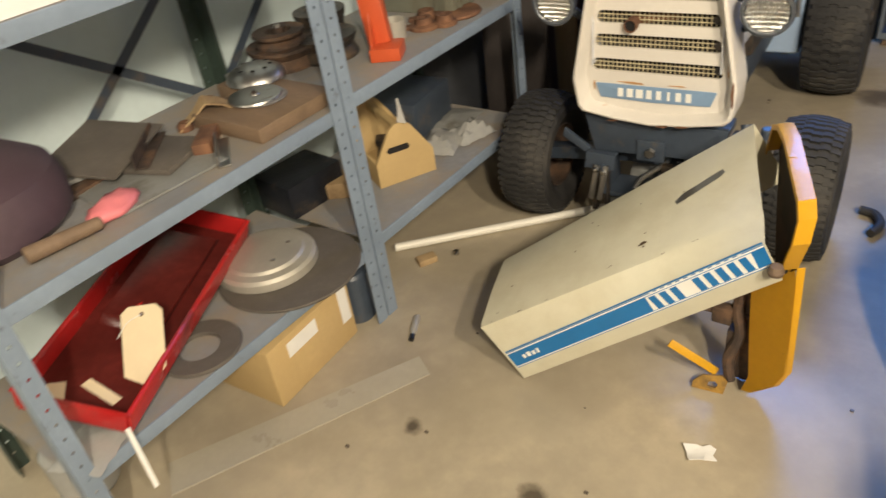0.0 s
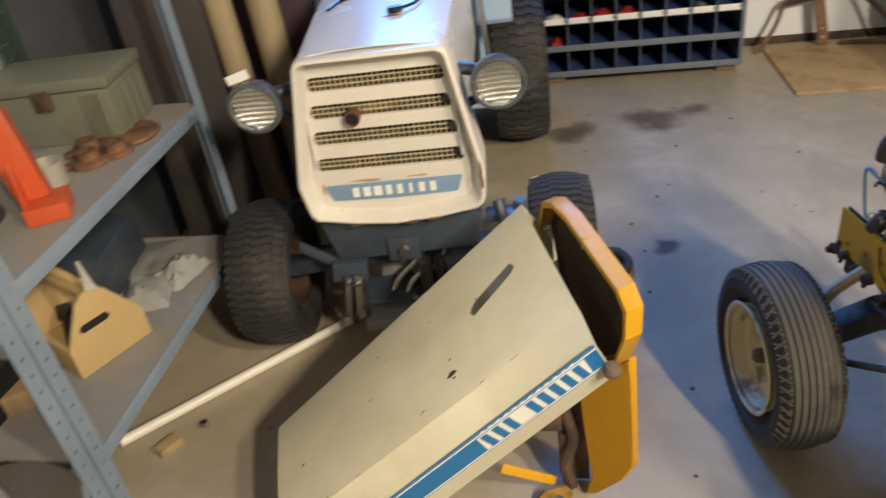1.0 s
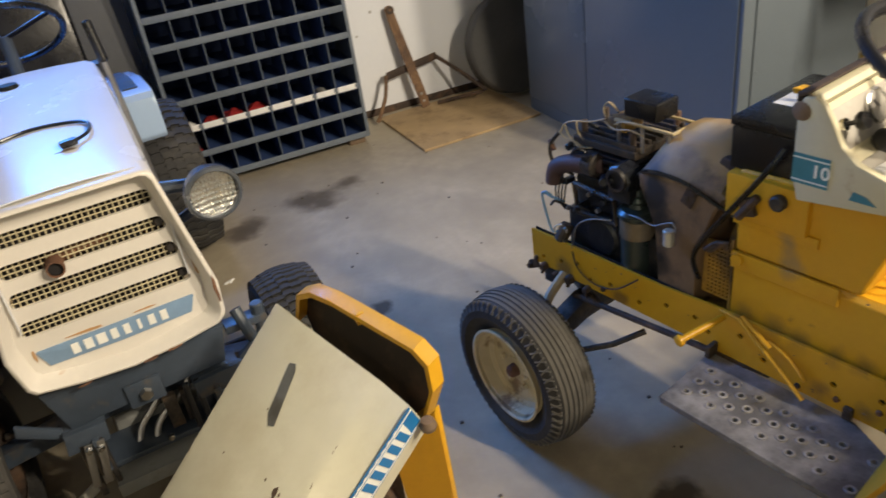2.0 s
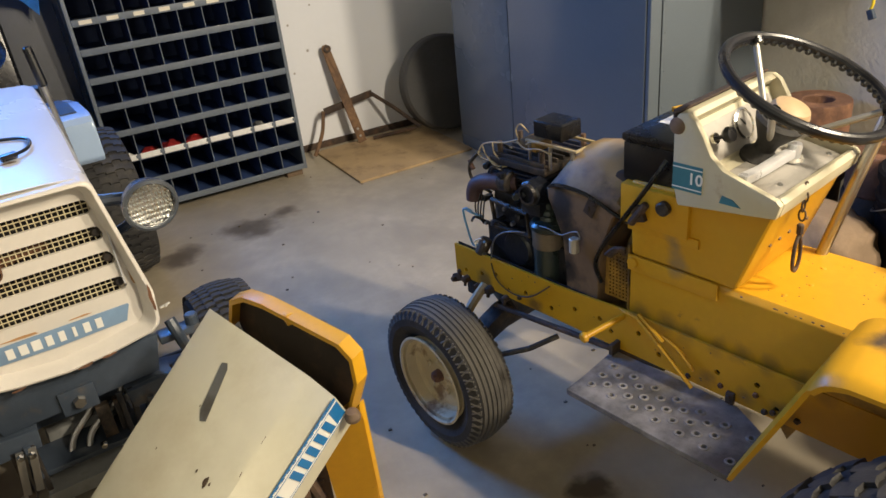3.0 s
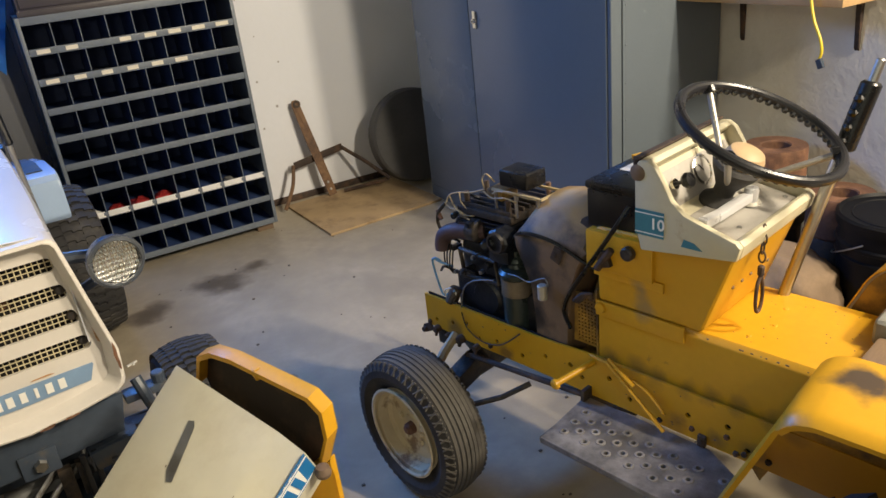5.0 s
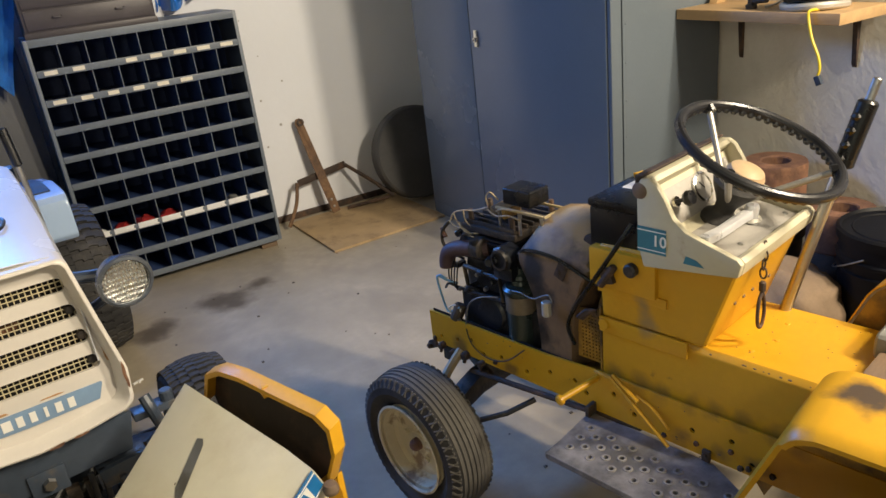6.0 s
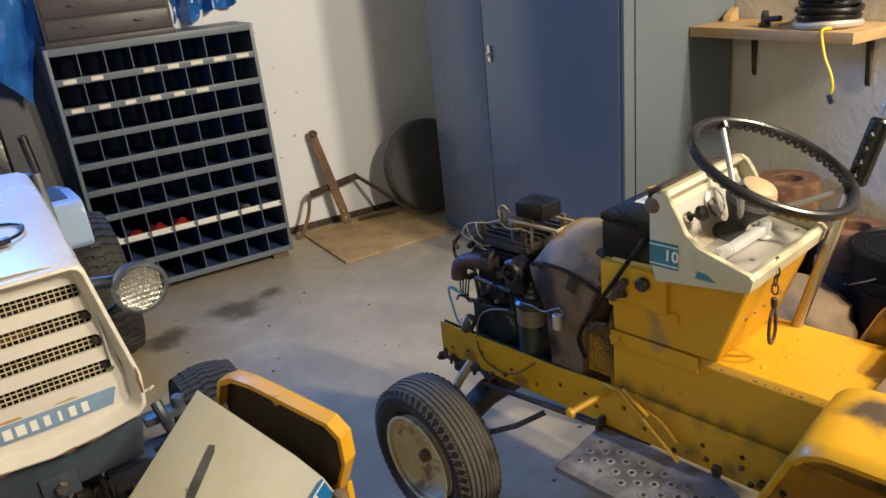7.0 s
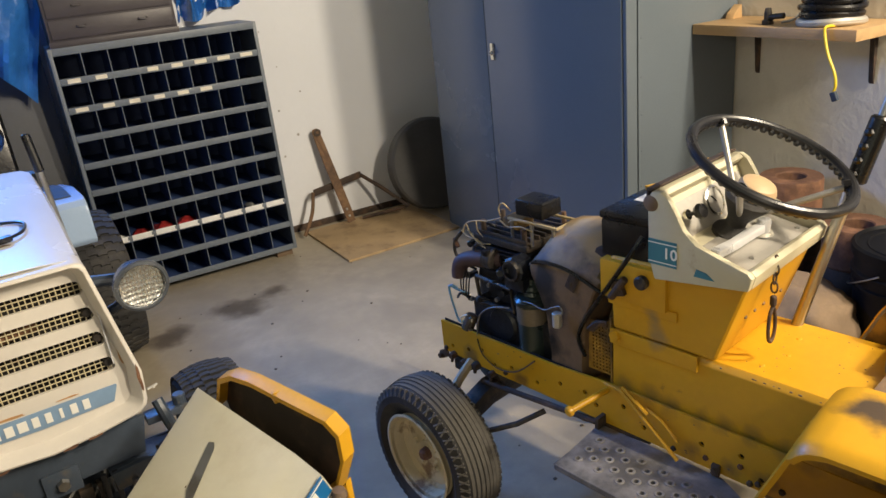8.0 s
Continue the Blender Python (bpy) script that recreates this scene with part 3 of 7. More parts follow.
# blue tarpaulin hanging in folds above and beside the bin cabinet
def tarp_sheet(x0, x1, y0, z0, z1, seed, n=16, low=None, flare=0.0):
    rnd = random.Random(seed)
    ph = [rnd.uniform(0, 6.28) for _ in range(6)]
    rows = []
    for j in range(n + 1):
        v = j / n
        row = []
        for i in range(n * 2 + 1):
            u = i / (2 * n)
            zl = z0 if low is None else z0 + (low - z0) * u
            f = 0.030 * math.sin(17 * u + ph[0] + 1.3 * v) + 0.018 * math.sin(31 * u + ph[1] - 3 * v) + 0.012 * math.sin(9 * v + 14 * u + ph[2]) + 0.010 * math.sin(23 * v - 21 * u + ph[3])
            row.append((x0 + (x1 + flare * min(1.0, 2 * v) - x0) * u + 0.01 * math.sin(5 * v + ph[4]), y0 + f * (1.2 - 0.6 * v), zl + (z1 - zl) * v + 0.012 * math.sin(11 * u + ph[5]) * (1 - v)))
        rows.append(row)
    bm = skin(rows, 0.002)
    for f in bm.faces:
        f.smooth = True
    return bm


single("tarpaulin", tarp_sheet(-1.36, -0.93, 0.10, 1.37, 1.62, 5, low=0.93, flare=0.085), TARP, I4, "crumpled blue plastic tarpaulin hanging on the wall", "tarpaulin", "blue tarpaulins")
single("tarpaulin", tarp_sheet(-0.27, 0.02, 0.285, 1.142, 1.6, 8, low=1.22), TARP, I4, "crumpled blue plastic tarpaulin draped behind the chest", "tarpaulin", "blue tarpaulins")
# dark boards that lean in the north-west corner
single("grey_sheet", box((-0.42, 0, 0), (0.54, 0.03, 1.35), 0.004), DIMGREY, pose(-1.42, 0.08, 0.0, -7, 0, 0), "grey steel sheet leaning on the wall", "panel")

# ---- two-door steel cabinet in the north-east corner ----
LX0, LX1, LY0, LY1, LH = 0.80, 1.33, -1.523, -0.155, 1.83
locker = thing("steel_cabinet", pose(LX0, LY0, 0), "tall blue-grey steel cabinet with two closed doors", "cabinet")
LWD = LY1 - LY0
part("body", join(box((0.05, 0.0, 0.0), (LX1 - LX0, LWD, LH), 0.004)), LOCKER, locker)
part("front_frame", join(box((0.0, 0.0, 0.0), (0.0485, 0.018, LH), 0.006), box((0.0, LWD - 0.018, 0.0), (0.0485, LWD, LH), 0.012, segments=3), box((0.0, 0.0185, 0.0), (0.0485, LWD - 0.0185, 0.06), 0.003),
                         box((0.0, 0.0185, LH - 0.05), (0.0485, LWD - 0.0185, LH), 0.003)), LOCKER, locker)
split = 0.863
d1 = part("door", box((-0.004, 0.0205, 0.063), (0.020, split - 0.002, LH - 0.053), 0.004), LOCKER, locker)
d2 = part("door", box((-0.004, split + 0.002, 0.063), (0.020, LWD - 0.0205, LH - 0.053), 0.004), LOCKER, locker)
part("lock_plate", box((-0.009, split - 0.063, 0.885), (-0.0045, split - 0.033, 0.955), 0.003), CHROME, d1, "chrome handle plate")
part("lock_barrel", cyl((-0.020, split - 0.048, 0.915), (-0.009, split - 0.048, 0.915), 0.010, 16, bevel=0.002), CHROME, d1)
part("keyhole", cyl((-0.0212, split - 0.048, 0.915), (-0.0205, split - 0.048, 0.915), 0.0045, 12), SHADEBLACK, d1)
for k in range(14):
    part("rivet", lathe([(0, 0.0025), (0.003, 0.0015), (0.004, 0)], "z", 10, pose(0.066, -0.0003, 0.09 + 0.13 * k, 90, 0, 0), closed=False), LOCKER, locker)
part("seam", join(box((0.0505, -0.002, 0.0), (0.058, 0.0, LH), 0.0008)), LOCKER, locker)

# things beside the cabinet
mat_ob = single("plywood_sheet", box((0, 0, 0), (0.63, 0.55, 0.012), 0.002), PLYWOOD, pose(0.155, -0.30, 0.0, 0, 0, 2), "dirty plywood sheet lying on the floor by the wall", "plywood")
disc = thing("plastic_wheel_cover", pose(0.865, 0.10, 0.262, 0, 0, 0) @ pose(0, 0, 0, -102, 0, 0) @ pose(0, 0, 0, 0, 0, 20), "dark round ribbed plastic lid leaning in the corner", "lid")
part("dish", lathe([(0, 0.012), (0.05, 0.012), (0.058, 0.022), (0.13, 0.022), (0.15, 0.03), (0.205, 0.03), (0.225, 0.05), (0.246, 0.05), (0.256, 0.035), (0.252, -0.02), (0.24, -0.03), (0.0, -0.03)], "z", 40), LIDGREY, disc)
part("badge", box((-0.02, 0.10, 0.0228), (0.02, 0.125, 0.0236), 0.0), GREYMETAL, disc)
for a in range(0, 360, 30):
    part("rib", moved(box((0.065, -0.006, 0.0225), (0.128, 0.006, 0.028), 0.002), pose(0, 0, 0, 0, 0, a)), LIDGREY, disc)

hitch = thing("drawbar_frame", I4, "rusty flat-bar hitch frame leaning on the wall", "hitch part")
part("flat_bar", tube([(0.288, 0.27, 0.50), (0.325, 0.255, 0.36), (0.345, 0.245, 0.27)], 0.001, 4), RUST, hitch)
bar = prism([(-0.020, 0.0), (0.024, 0.0), (0.026, 0.10), (0.024, 0.30), (0.021, 0.52), (0.011, 0.537), (-0.011, 0.537), (-0.021, 0.52), (-0.024, 0.30), (-0.022, 0.10)], -0.005, 0.005, "y", 0.002)
part("bar", moved(bar, pose(0.385, 0.205, 0.018, -9, -10.5, 0)), BARRUST, hitch)
for z in (0.035, 0.075):
    part("bar_bolt", lathe([(0, -0.012), (0.006, -0.011), (0.008, -0.005)], "y", 6, pose(0.385, 0.205, 0.018, -9, -10.5, 0) @ pose(0, 0, z), closed=False), BARESTEEL, hitch)
part("boss", lathe([(0.008, -0.010), (0.019, -0.010), (0.019, 0.010), (0.008, 0.010)], "y", 18, pose(0.388, 0.203, 0.030, -9, -10.5, 0) @ pose(-0.0, -0.002, 0.505), closed=False), DARKRUST, hitch)
part("cross_bar", moved(box((-0.14, -0.006, -0.018), (0.15, 0.006, 0.018), 0.002), pose(0.355, 0.262, 0.228, 0, 0, 0) @ pose(0, 0, 0, 0, -7, 4)), DARKRUST, hitch)
part("brace", tube([(0.21, 0.25, 0.215), (0.17, 0.20, 0.12), (0.100, 0.165, 0.02)], 0.010, 8), BARRUST, hitch)
part("arm", tube([(0.50, 0.27, 0.245), (0.58, 0.17, 0.17), (0.665, 0.05, 0.075), (0.63, 0.10, 0.055), (0.45, 0.20, 0.024)], 0.010, 8, smooth=False), DARKRUST, hitch)

# ---- plank shelf on the east wall ----
wall_shelf = thing("wall_shelf", pose(1.1, -2.13, 0.979), "thick varnished plank shelf on black steel brackets", "shelf")
part("plank", box((0, 0, 0), (0.235, 0.603, 0.034), 0.003), WOOD, wall_shelf)
for y in (0.088, 0.513):
    part("bracket", join(prism([(0.238, -0.002), (0.06, -0.002), (0.06, -0.008), (0.218, -0.012), (0.232, -0.155), (0.238, -0.165)], y - 0.008, y + 0.008, "y", 0.001)), DARKRUST, wall_shelf, "dark steel shelf bracket")
coil_things = thing("cable_reel", pose(1.20, -1.98, 1.013), "stack of black hose and cable coils on the shelf", "cable coil")
for k, (r, z, t) in enumerate([(0.085, 0.012, 0.012), (0.080, 0.034, 0.011), (0.086, 0.054, 0.010), (0.075, 0.073, 0.010), (0.08, 0.092, 0.010)]):
    ring = [(r * math.cos(a) + 0.004 * math.sin(3 * a + k), r * math.sin(a) * 1.05, z + 0.003 * math.sin(2 * a + k)) for a in [2 * math.pi * i / 28 for i in range(28)]]
    part("loop", tube(ring, t, 8, smooth=False, closed=True), BLACKPLASTIC if k else ALU, coil_things)
part("hub", lathe([(0, 0), (0.05, 0), (0.05, 0.10), (0, 0.10)], "z", 24, closed=False), BLACKPLASTIC, coil_things)
fit = thing("pipe_fitting", pose(1.155, -1.79, 1.013), "small black pipe fitting on the shelf", "fitting")
part("base", lathe([(0, 0), (0.018, 0), (0.018, 0.012), (0.012, 0.016), (0.012, 0.035), (0.009, 0.05), (0, 0.052)], "z", 16, closed=False), CASTIRON, fit)
part("elbow", cyl((0, 0, 0.022), (0, -0.06, 0.028), 0.009, 12, bevel=0.002), CASTIRON, fit)
single("wood_offcut", prism([(0, 0), (0.06, 0), (0.055, 0.045), (0.01, 0.02)], 0.0, 0.03, "y", 0.002), WOOD, pose(1.24, -1.58, 1.013, 0, 0, 10), "small wedge of wood on the shelf", "offcut")
single("steel_strip", tube([(0, 0, 0.004), (0.02, -0.05, 0.03), (0.05, -0.10, 0.16)], 0.004, 6), BARESTEEL, pose(1.17, -1.83, 1.013), "bent bare steel strip on the shelf", "strip")
lead = thing("cable_lead", pose(1.092, -2.040, 0.0), "yellow cable with a dark plug hanging off the shelf", "cable")
part("wire", tube([(0.05, 0.0, 1.018), (0.0, 0.0, 1.020), (-0.006, -0.002, 1.000), (-0.010, -0.020, 0.945), (-0.012, -0.046, 0.895), (-0.012, -0.054, 0.860), (-0.012, -0.048, 0.835)], 0.0042, 8), WIREYELLOW, lead)
part("plug", moved(box((-0.006, -0.009, -0.028), (0.006, 0.009, 0.0), 0.002), pose(-0.012, -0.047, 0.838, 0, 0, 0) @ pose(0, 0, 0, -25, 0, 0)), NAVY, lead, "dark connector plug")

# ---- stacked iron weights, bucket and sack beside the tractor ----
def wheel_weight(x, y, z, r, h, mat, tilt=0.0):
    prof = [(0.045, 0), (r * 0.96, 0), (r, 0.008), (r, h - 0.01), (r * 0.97, h), (0.049, h), (0.045, h - 0.004), (0.045, 0)]
    single("wheel_weight", lathe(prof, "z", 36, closed=False), mat, pose(x, y, z, tilt, 0, 0), "rusty round cast-iron weight with a centre hole", "wheel weight", "iron weights by the east wall")


# lower weights take the darker rust, which paints in the shade down the stacks
for k in range(4):
    wheel_weight(1.165, -1.915 + 0.006 * (k % 2), 0.001 + 0.132 * k, 0.105 - 0.004 * (k % 2), 0.13, RUST if k == 3 else DARKRUST)
for k in range(3):
    wheel_weight(1.20, -2.135 + 0.006 * (k % 2), 0.001 + 0.136 * k, 0.100, 0.134, RUST if k == 2 else DARKRUST)
bucket = thing("plastic_bucket", pose(1.112, -2.36, 0.0), "black plastic bucket with a closed lid", "bucket")
part("pail", lathe([(0, 0), (0.125, 0), (0.13, 0.01), (0.146, 0.300), (0.153, 0.303), (0.153, 0.310), (0.147, 0.314), (0.148, 0.338), (0.156, 0.342), (0.156, 0.350), (0.149, 0.355), (0.150, 0.41)], "z", 36, closed=False), PAILBLACK, bucket)
part("bucket_lid", lathe([(0.152, 0.398), (0.158, 0.398), (0.160, 0.424), (0.152, 0.430), (0.145, 0.421), (0.120, 0.420), (0.117, 0.423), (0.113, 0.420), (0, 0.420)], "z", 36, closed=False), PAILBLACK, bucket)
part("mark", join(box((-0.05, -0.02, 0.4205), (0.02, -0.012, 0.4212)), box((-0.04, -0.004, 0.4205), (0.03, 0.003, 0.4212))), DECALWHITE, bucket, "faint white writing on the lid")
bail = [(0.158 * math.cos(a), 0.158 * math.sin(a), 0.37 - 0.10 * math.sin(a)) for a in [math.pi * i / 16 for i in range(17)]]
part("bail", tube(bail, 0.0025, 6, smooth=False), BARESTEEL, bucket)


def sack_mesh(w, d, h, seed):
    rnd = random.Random(seed)
    bm = bmesh.new()
    bmesh.ops.create_icosphere(bm, subdivisions=4, radius=1.0)
    for v in bm.verts:
        n_ = v.co.normalized()
        k = 1 + 0.16 * noise.noise(n_ * 2.2 + Vector((seed, 0, 0))) + 0.10 * (abs(noise.noise(n_ * 4.5)) - 0.2) + 0.04 * abs(noise.noise(n_ * 11.0))
        p = Vector((math.copysign(abs(n_.x) ** 0.7, n_.x) * w, math.copysign(abs(n_.y) ** 0.7, n_.y) * d, math.copysign(abs(n_.z) ** 0.8, n_.z) * h)) * k
        p.z = max(p.z + h * 0.9, 0.0)
        v.co = p
    for f in bm.faces:
        f.smooth = True
    return bm


single("paper_sack", sack_mesh(0.15, 0.20, 0.16, 4), TANCLOTH, pose(0.90, -2.12, 0.0, 0, 0, 12), "crumpled tan paper sack on the floor", "sack")

# ---- tyres ----
def tyre(parent, r, w, rim_r, tread, material=RUBBER, lugs=26, tread_material=None):
    """A tyre with its axle along x, its middle at the origin; tread: 'lug', 'rib' or 'bar'."""
    hw = w / 2
    prof = [(rim_r, -hw * 0.62), (rim_r + 0.012, -hw * 0.80), (rim_r + (r - rim_r) * 0.45, -hw * 0.99), (r - 0.030, -hw * 0.97), (r - 0.012, -hw * 0.80), (r - 0.006, -hw * 0.4), (r - 0.004, 0),
            (r - 0.006, hw * 0.4), (r - 0.012, hw * 0.80), (r - 0.030, hw * 0.97), (rim_r + (r - rim_r) * 0.45, hw * 0.99), (rim_r + 0.012, hw * 0.80), (rim_r, hw * 0.62)]
    t = part("tyre", lathe(prof, "x", 56, closed=False), material, parent)
    pieces = []
    if tread == "rib":
        for k in range(7):
            x = (k - 3) * w * 0.098
            rr = r - 0.0040 - 0.0012 * abs(k - 3) ** 1.5
            pieces.append(lathe([(rr - 0.008, x - w * 0.038), (rr + 0.003, x - w * 0.036), (rr + 0.003, x + w * 0.036), (rr - 0.008, x + w * 0.038)], "x", 56, closed=False))
        n = 52
        for s in (-1, 1):
            for i in range(n):
                a = 2 * math.pi * i / n
                for sl in (-1, 1):
                    b0 = box((-0.0125, -0.0018, -0.004), (0.0125, 0.0018, 0.0020), 0.0, pose(s * w * 0.432, 0, 0) @ pose(0, 0, r - 0.0190, 0, s * 54, sl * 36))
                    b0.transform(Matrix.Rotation(a, 4, "X"))
                    pieces.append(b0)
    elif tread == "lug":
        for i in range(lugs):
            for k in range(6):
                a = 2 * math.pi * (i + 0.22 * (k % 2)) / lugs
                x = (k - 2.5) * w * 0.148
                drop = 0.0055 + 0.0020 * abs(k - 2.5) ** 1.9
                bl = prism([(-0.55, -0.5), (0.0, -0.36), (0.55, -0.5), (0.55, 0.5), (0.0, 0.64), (-0.55, 0.5)], -0.004, 0.009, "z")
                bl.transform(Matrix.Diagonal((w * 0.140, 2 * math.pi * r / lugs * 0.56, 1, 1)))
                tilt = (k - 2.5) * 5
                bl.transform(Matrix.Rotation(a, 4, "X") @ pose(x, 0, r - drop, 0, tilt, 0))
                pieces.append(bl)
    elif tread == "bar":
        for i in range(lugs):
            for s in (-1, 1):
                a = 2 * math.pi * (i + (0.5 if s > 0 else 0.0)) / lugs
                b1 = box((-w * 0.21, -0.013, -0.004), (w * 0.23, 0.013, 0.011), 0.002, pose(s * w * 0.235, 0, r - 0.008, 0, s * 8, s * 28))
                b1.transform(Matrix.Rotation(a, 4, "X"))
                pieces.append(b1)
    part("tread", join(*pieces), tread_material or material, t)
    return t


def dish_rim(parent, rim_r, w, side, material, hub=True, reach=1.0):
    """A pressed disc rim; side: the x direction it faces."""
    prof = [(0.0, 0.30), (0.030, 0.30), (0.034, 0.22), (0.052, 0.20), (rim_r * 0.62, 0.26), (rim_r * 0.80, 0.22), (rim_r * 0.90, 0.30), (rim_r * 0.93, 0.62), (rim_r * 1.03, 0.66), (rim_r * 1.06, 0.74), (rim_r * 1.01, 0.76), (rim_r * 0.97, 0.70)]
    rim = part("rim", lathe([(r, side * h * reach * w / 2) for r, h in prof], "x", 40, closed=False), material, parent)
    part("rim_barrel", lathe([(rim_r * 0.95, -w * 0.36), (rim_r, -w * 0.36), (rim_r, w * 0.36), (rim_r * 0.95, w * 0.36)], "x", 32, closed=False), material, parent)
    if hub:
        part("hub_cap", lathe([(0.0, side * 0.034 * reach), (0.010, side * 0.032 * reach), (0.015, side * 0.028 * reach), (0.017, side * (0.30 * reach * w / 2 - 0.004))], "x", 20, closed=False), RUST, rim, "greasy hub end")
        for k in range(5):
            a = 2 * math.pi * k / 5 + 0.3
            part("lug_bolt", moved(lathe([(0, 0.008), (0.007, 0.008), (0.008, 0.0)], "x", 6), pose(side * 0.13 * reach * w, 0.046 * math.cos(a), 0.046 * math.sin(a)) @ (pose(0, 0, 0) if side > 0 else pose(0, 0, 0, 0, 0, 180))), material, rim)
    return rim


# ---- white and blue garden tractor ----
HX, HY = -1.125, -1.83
HOME = pose(HX, HY, 0.0, 0, 0, 5)
trac = thing("garden_tractor", HOME, "white-nosed blue garden tractor with round headlamps, bonnet closed", "tractor", "garden tractors")


def shell_outline(k=1.0, flat=0.0):
    """Front outline of the grille shell, x and z, drawn in towards its middle."""
    pts = [(-0.165, 0.802), (-0.158, 0.814), (-0.145, 0.819), (0.145, 0.819), (0.158, 0.814), (0.165, 0.802), (0.190, 0.665), (0.212, 0.548), (0.215, 0.530), (0.211, 0.462), (0.206, 0.448), (0.190, 0.434), (0.10, 0.419), (0.0, 0.411), (-0.10, 0.419), (-0.190, 0.434), (-0.202, 0.448), (-0.211, 0.50), (-0.215, 0.525), (-0.212, 0.545), (-0.190, 0.665)]
    return [(x * k, 0.615 + (z - 0.615) * (1 - (1 - k) * 0.85) - flat) for x, z in pts]


def slot_half(z):
    return 0.149 + (0.755 - z) * 0.10


slots = [(0.736, 0.768), (0.672, 0.705), (0.609, 0.643), (0.543, 0.577)]
holes = []
for z0, z1 in slots:
    w0, w1 = slot_half(z0), slot_half(z1)
    loop = []
    for cx_, cz_, a0 in ((w0 - 0.012, z0 + 0.012, -90), (w1 - 0.012, z1 - 0.012, 0), (-w1 + 0.012, z1 - 0.012, 90), (-w0 + 0.012, z0 + 0.012, 180)):
        loop += [(cx_ + 0.012 * math.cos(radians(a0 + 30 * i)), cz_ + 0.012 * math.sin(radians(a0 + 30 * i))) for i in range(4)]
    holes.append(loop)
shell_rows = []
for k, y in ((1.0, 0.10), (1.0, 0.003), (0.995, -0.006), (0.975, -0.010), (0.955, -0.010), (0.940, -0.005), (0.925, 0.006), (0.875, 0.030), (0.865, 0.034)):
    shell_rows.append([(x, y, z) for x, z in shell_outline(k)])
nose = part("grille_shell", skin(shell_rows, 0.0, True), WHITEPAINT, trac, "white enamel grille shell with rust spots", 0.9)
part("grille_face", holed(shell_outline(0.878), holes, 0.030, 0.038, "y"), WHITEPAINT, nose, "white slotted grille face")
for z0, z1 in slots:
    w0 = slot_half((z0 + z1) / 2) + 0.004
    wires = [tube([(-w0, 0.0445, z), (w0, 0.0445, z)], 0.0014, 6, smooth=False) for z in [z0 - 0.004 + 0.0115 * i for i in range(4)]]
    n = int(2 * w0 / 0.0115)
    wires += [tube([(-w0 + (i + 0.5) * 2 * w0 / n, 0.0460, z0 - 0.006), (-w0 + (i + 0.5) * 2 * w0 / n, 0.0460, z1 + 0.006)], 0.0014, 6, smooth=False) for i in range(n)]
    part("screen", join(*wires), SCREENTAN, nose, "tan wire mesh behind the grille slot")
for x, z, sx, sz, sd in ((0.205, 0.520, 0.004, 0.030, 5), (0.035, 0.4165, 0.018, 0.003, 6), (0.085, 0.4205, 0.014, 0.003, 7), (-0.10, 0.4185, 0.012, 0.003, 8)):
    part("rust_chip", moved(blot(0, 0, sx, sz, sd, 0.0012), basis(Vector((x, -0.0098, z)), (1, 0, 0.10 if z < 0.45 else 0.0), (0, 0, 1))), RUST, nose, "rust chip on the shell rim")
for x, z, sx, sz, sd in ((0.183, 0.600, 0.0035, 0.035, 15), (0.186, 0.560, 0.003, 0.014, 16), (-0.06, 0.514, 0.034, 0.0028, 17), (0.06, 0.515, 0.02, 0.002, 18), (-0.165, 0.50, 0.003, 0.012, 19)):
    part("rust_streak", moved(blot(0, 0, sx, sz, sd, 0.0010), basis(Vector((x, 0.0295, z)), (1, 0, 0), (0, 0, 1))), SCRAPE, nose, "brown rust streak on the grille")
for z in (0.688, 0.624, 0.560):
    part("screen_clip", lathe([(0, 0.036), (0.009, 0.037), (0.012, 0.043)], "y", 10, pose(slot_half(z) - 0.010, 0, z), closed=False), CASTIRON, nose, "dark rubber clip behind the screen")
# flat black plate that stands for the unlit inside of the nose
part("radiator", box((-0.16, 0.085, 0.44), (0.16, 0.095, 0.79)), SHADEBLACK, trac)
badge = part("badge", prism([(-0.146, 0.468), (0.0, 0.464), (0.146, 0.468), (0.160, 0.505), (0.158, 0.508), (-0.158, 0.508), (-0.160, 0.505)], 0.026, 0.0295, "y", 0.001), BADGEBLUE, trac, "blue badge plate with white marks")
bars("badge_mark", (0.015, 0.017, 0.019, 0.014, 0.013, 0.007, 0.014, 0.014), 0.024, 0.0258, basis((0, 0.0255, 0.4865), (1, 0, 0), (0, 0, 1)), DECALWHITE, badge)
pipe = part("exhaust_stub", lathe([(0.014, 0.012), (0.0175, 0.012), (0.0175, 0.07), (0.014, 0.07)], "y", 18, pose(-0.062, 0.0, 0.672), closed=False), RUST, trac, "rusty exhaust pipe poking through the grille")
part("exhaust_bore", lathe([(0, 0.02), (0.015, 0.02)], "y", 16, pose(-0.062, 0, 0.672), closed=False), SHADEBLACK, pipe)
part("exhaust_tail", cyl((-0.062, 0.062, 0.672), (0.05, 0.062, 0.690), 0.012, 12), RUST, pipe)
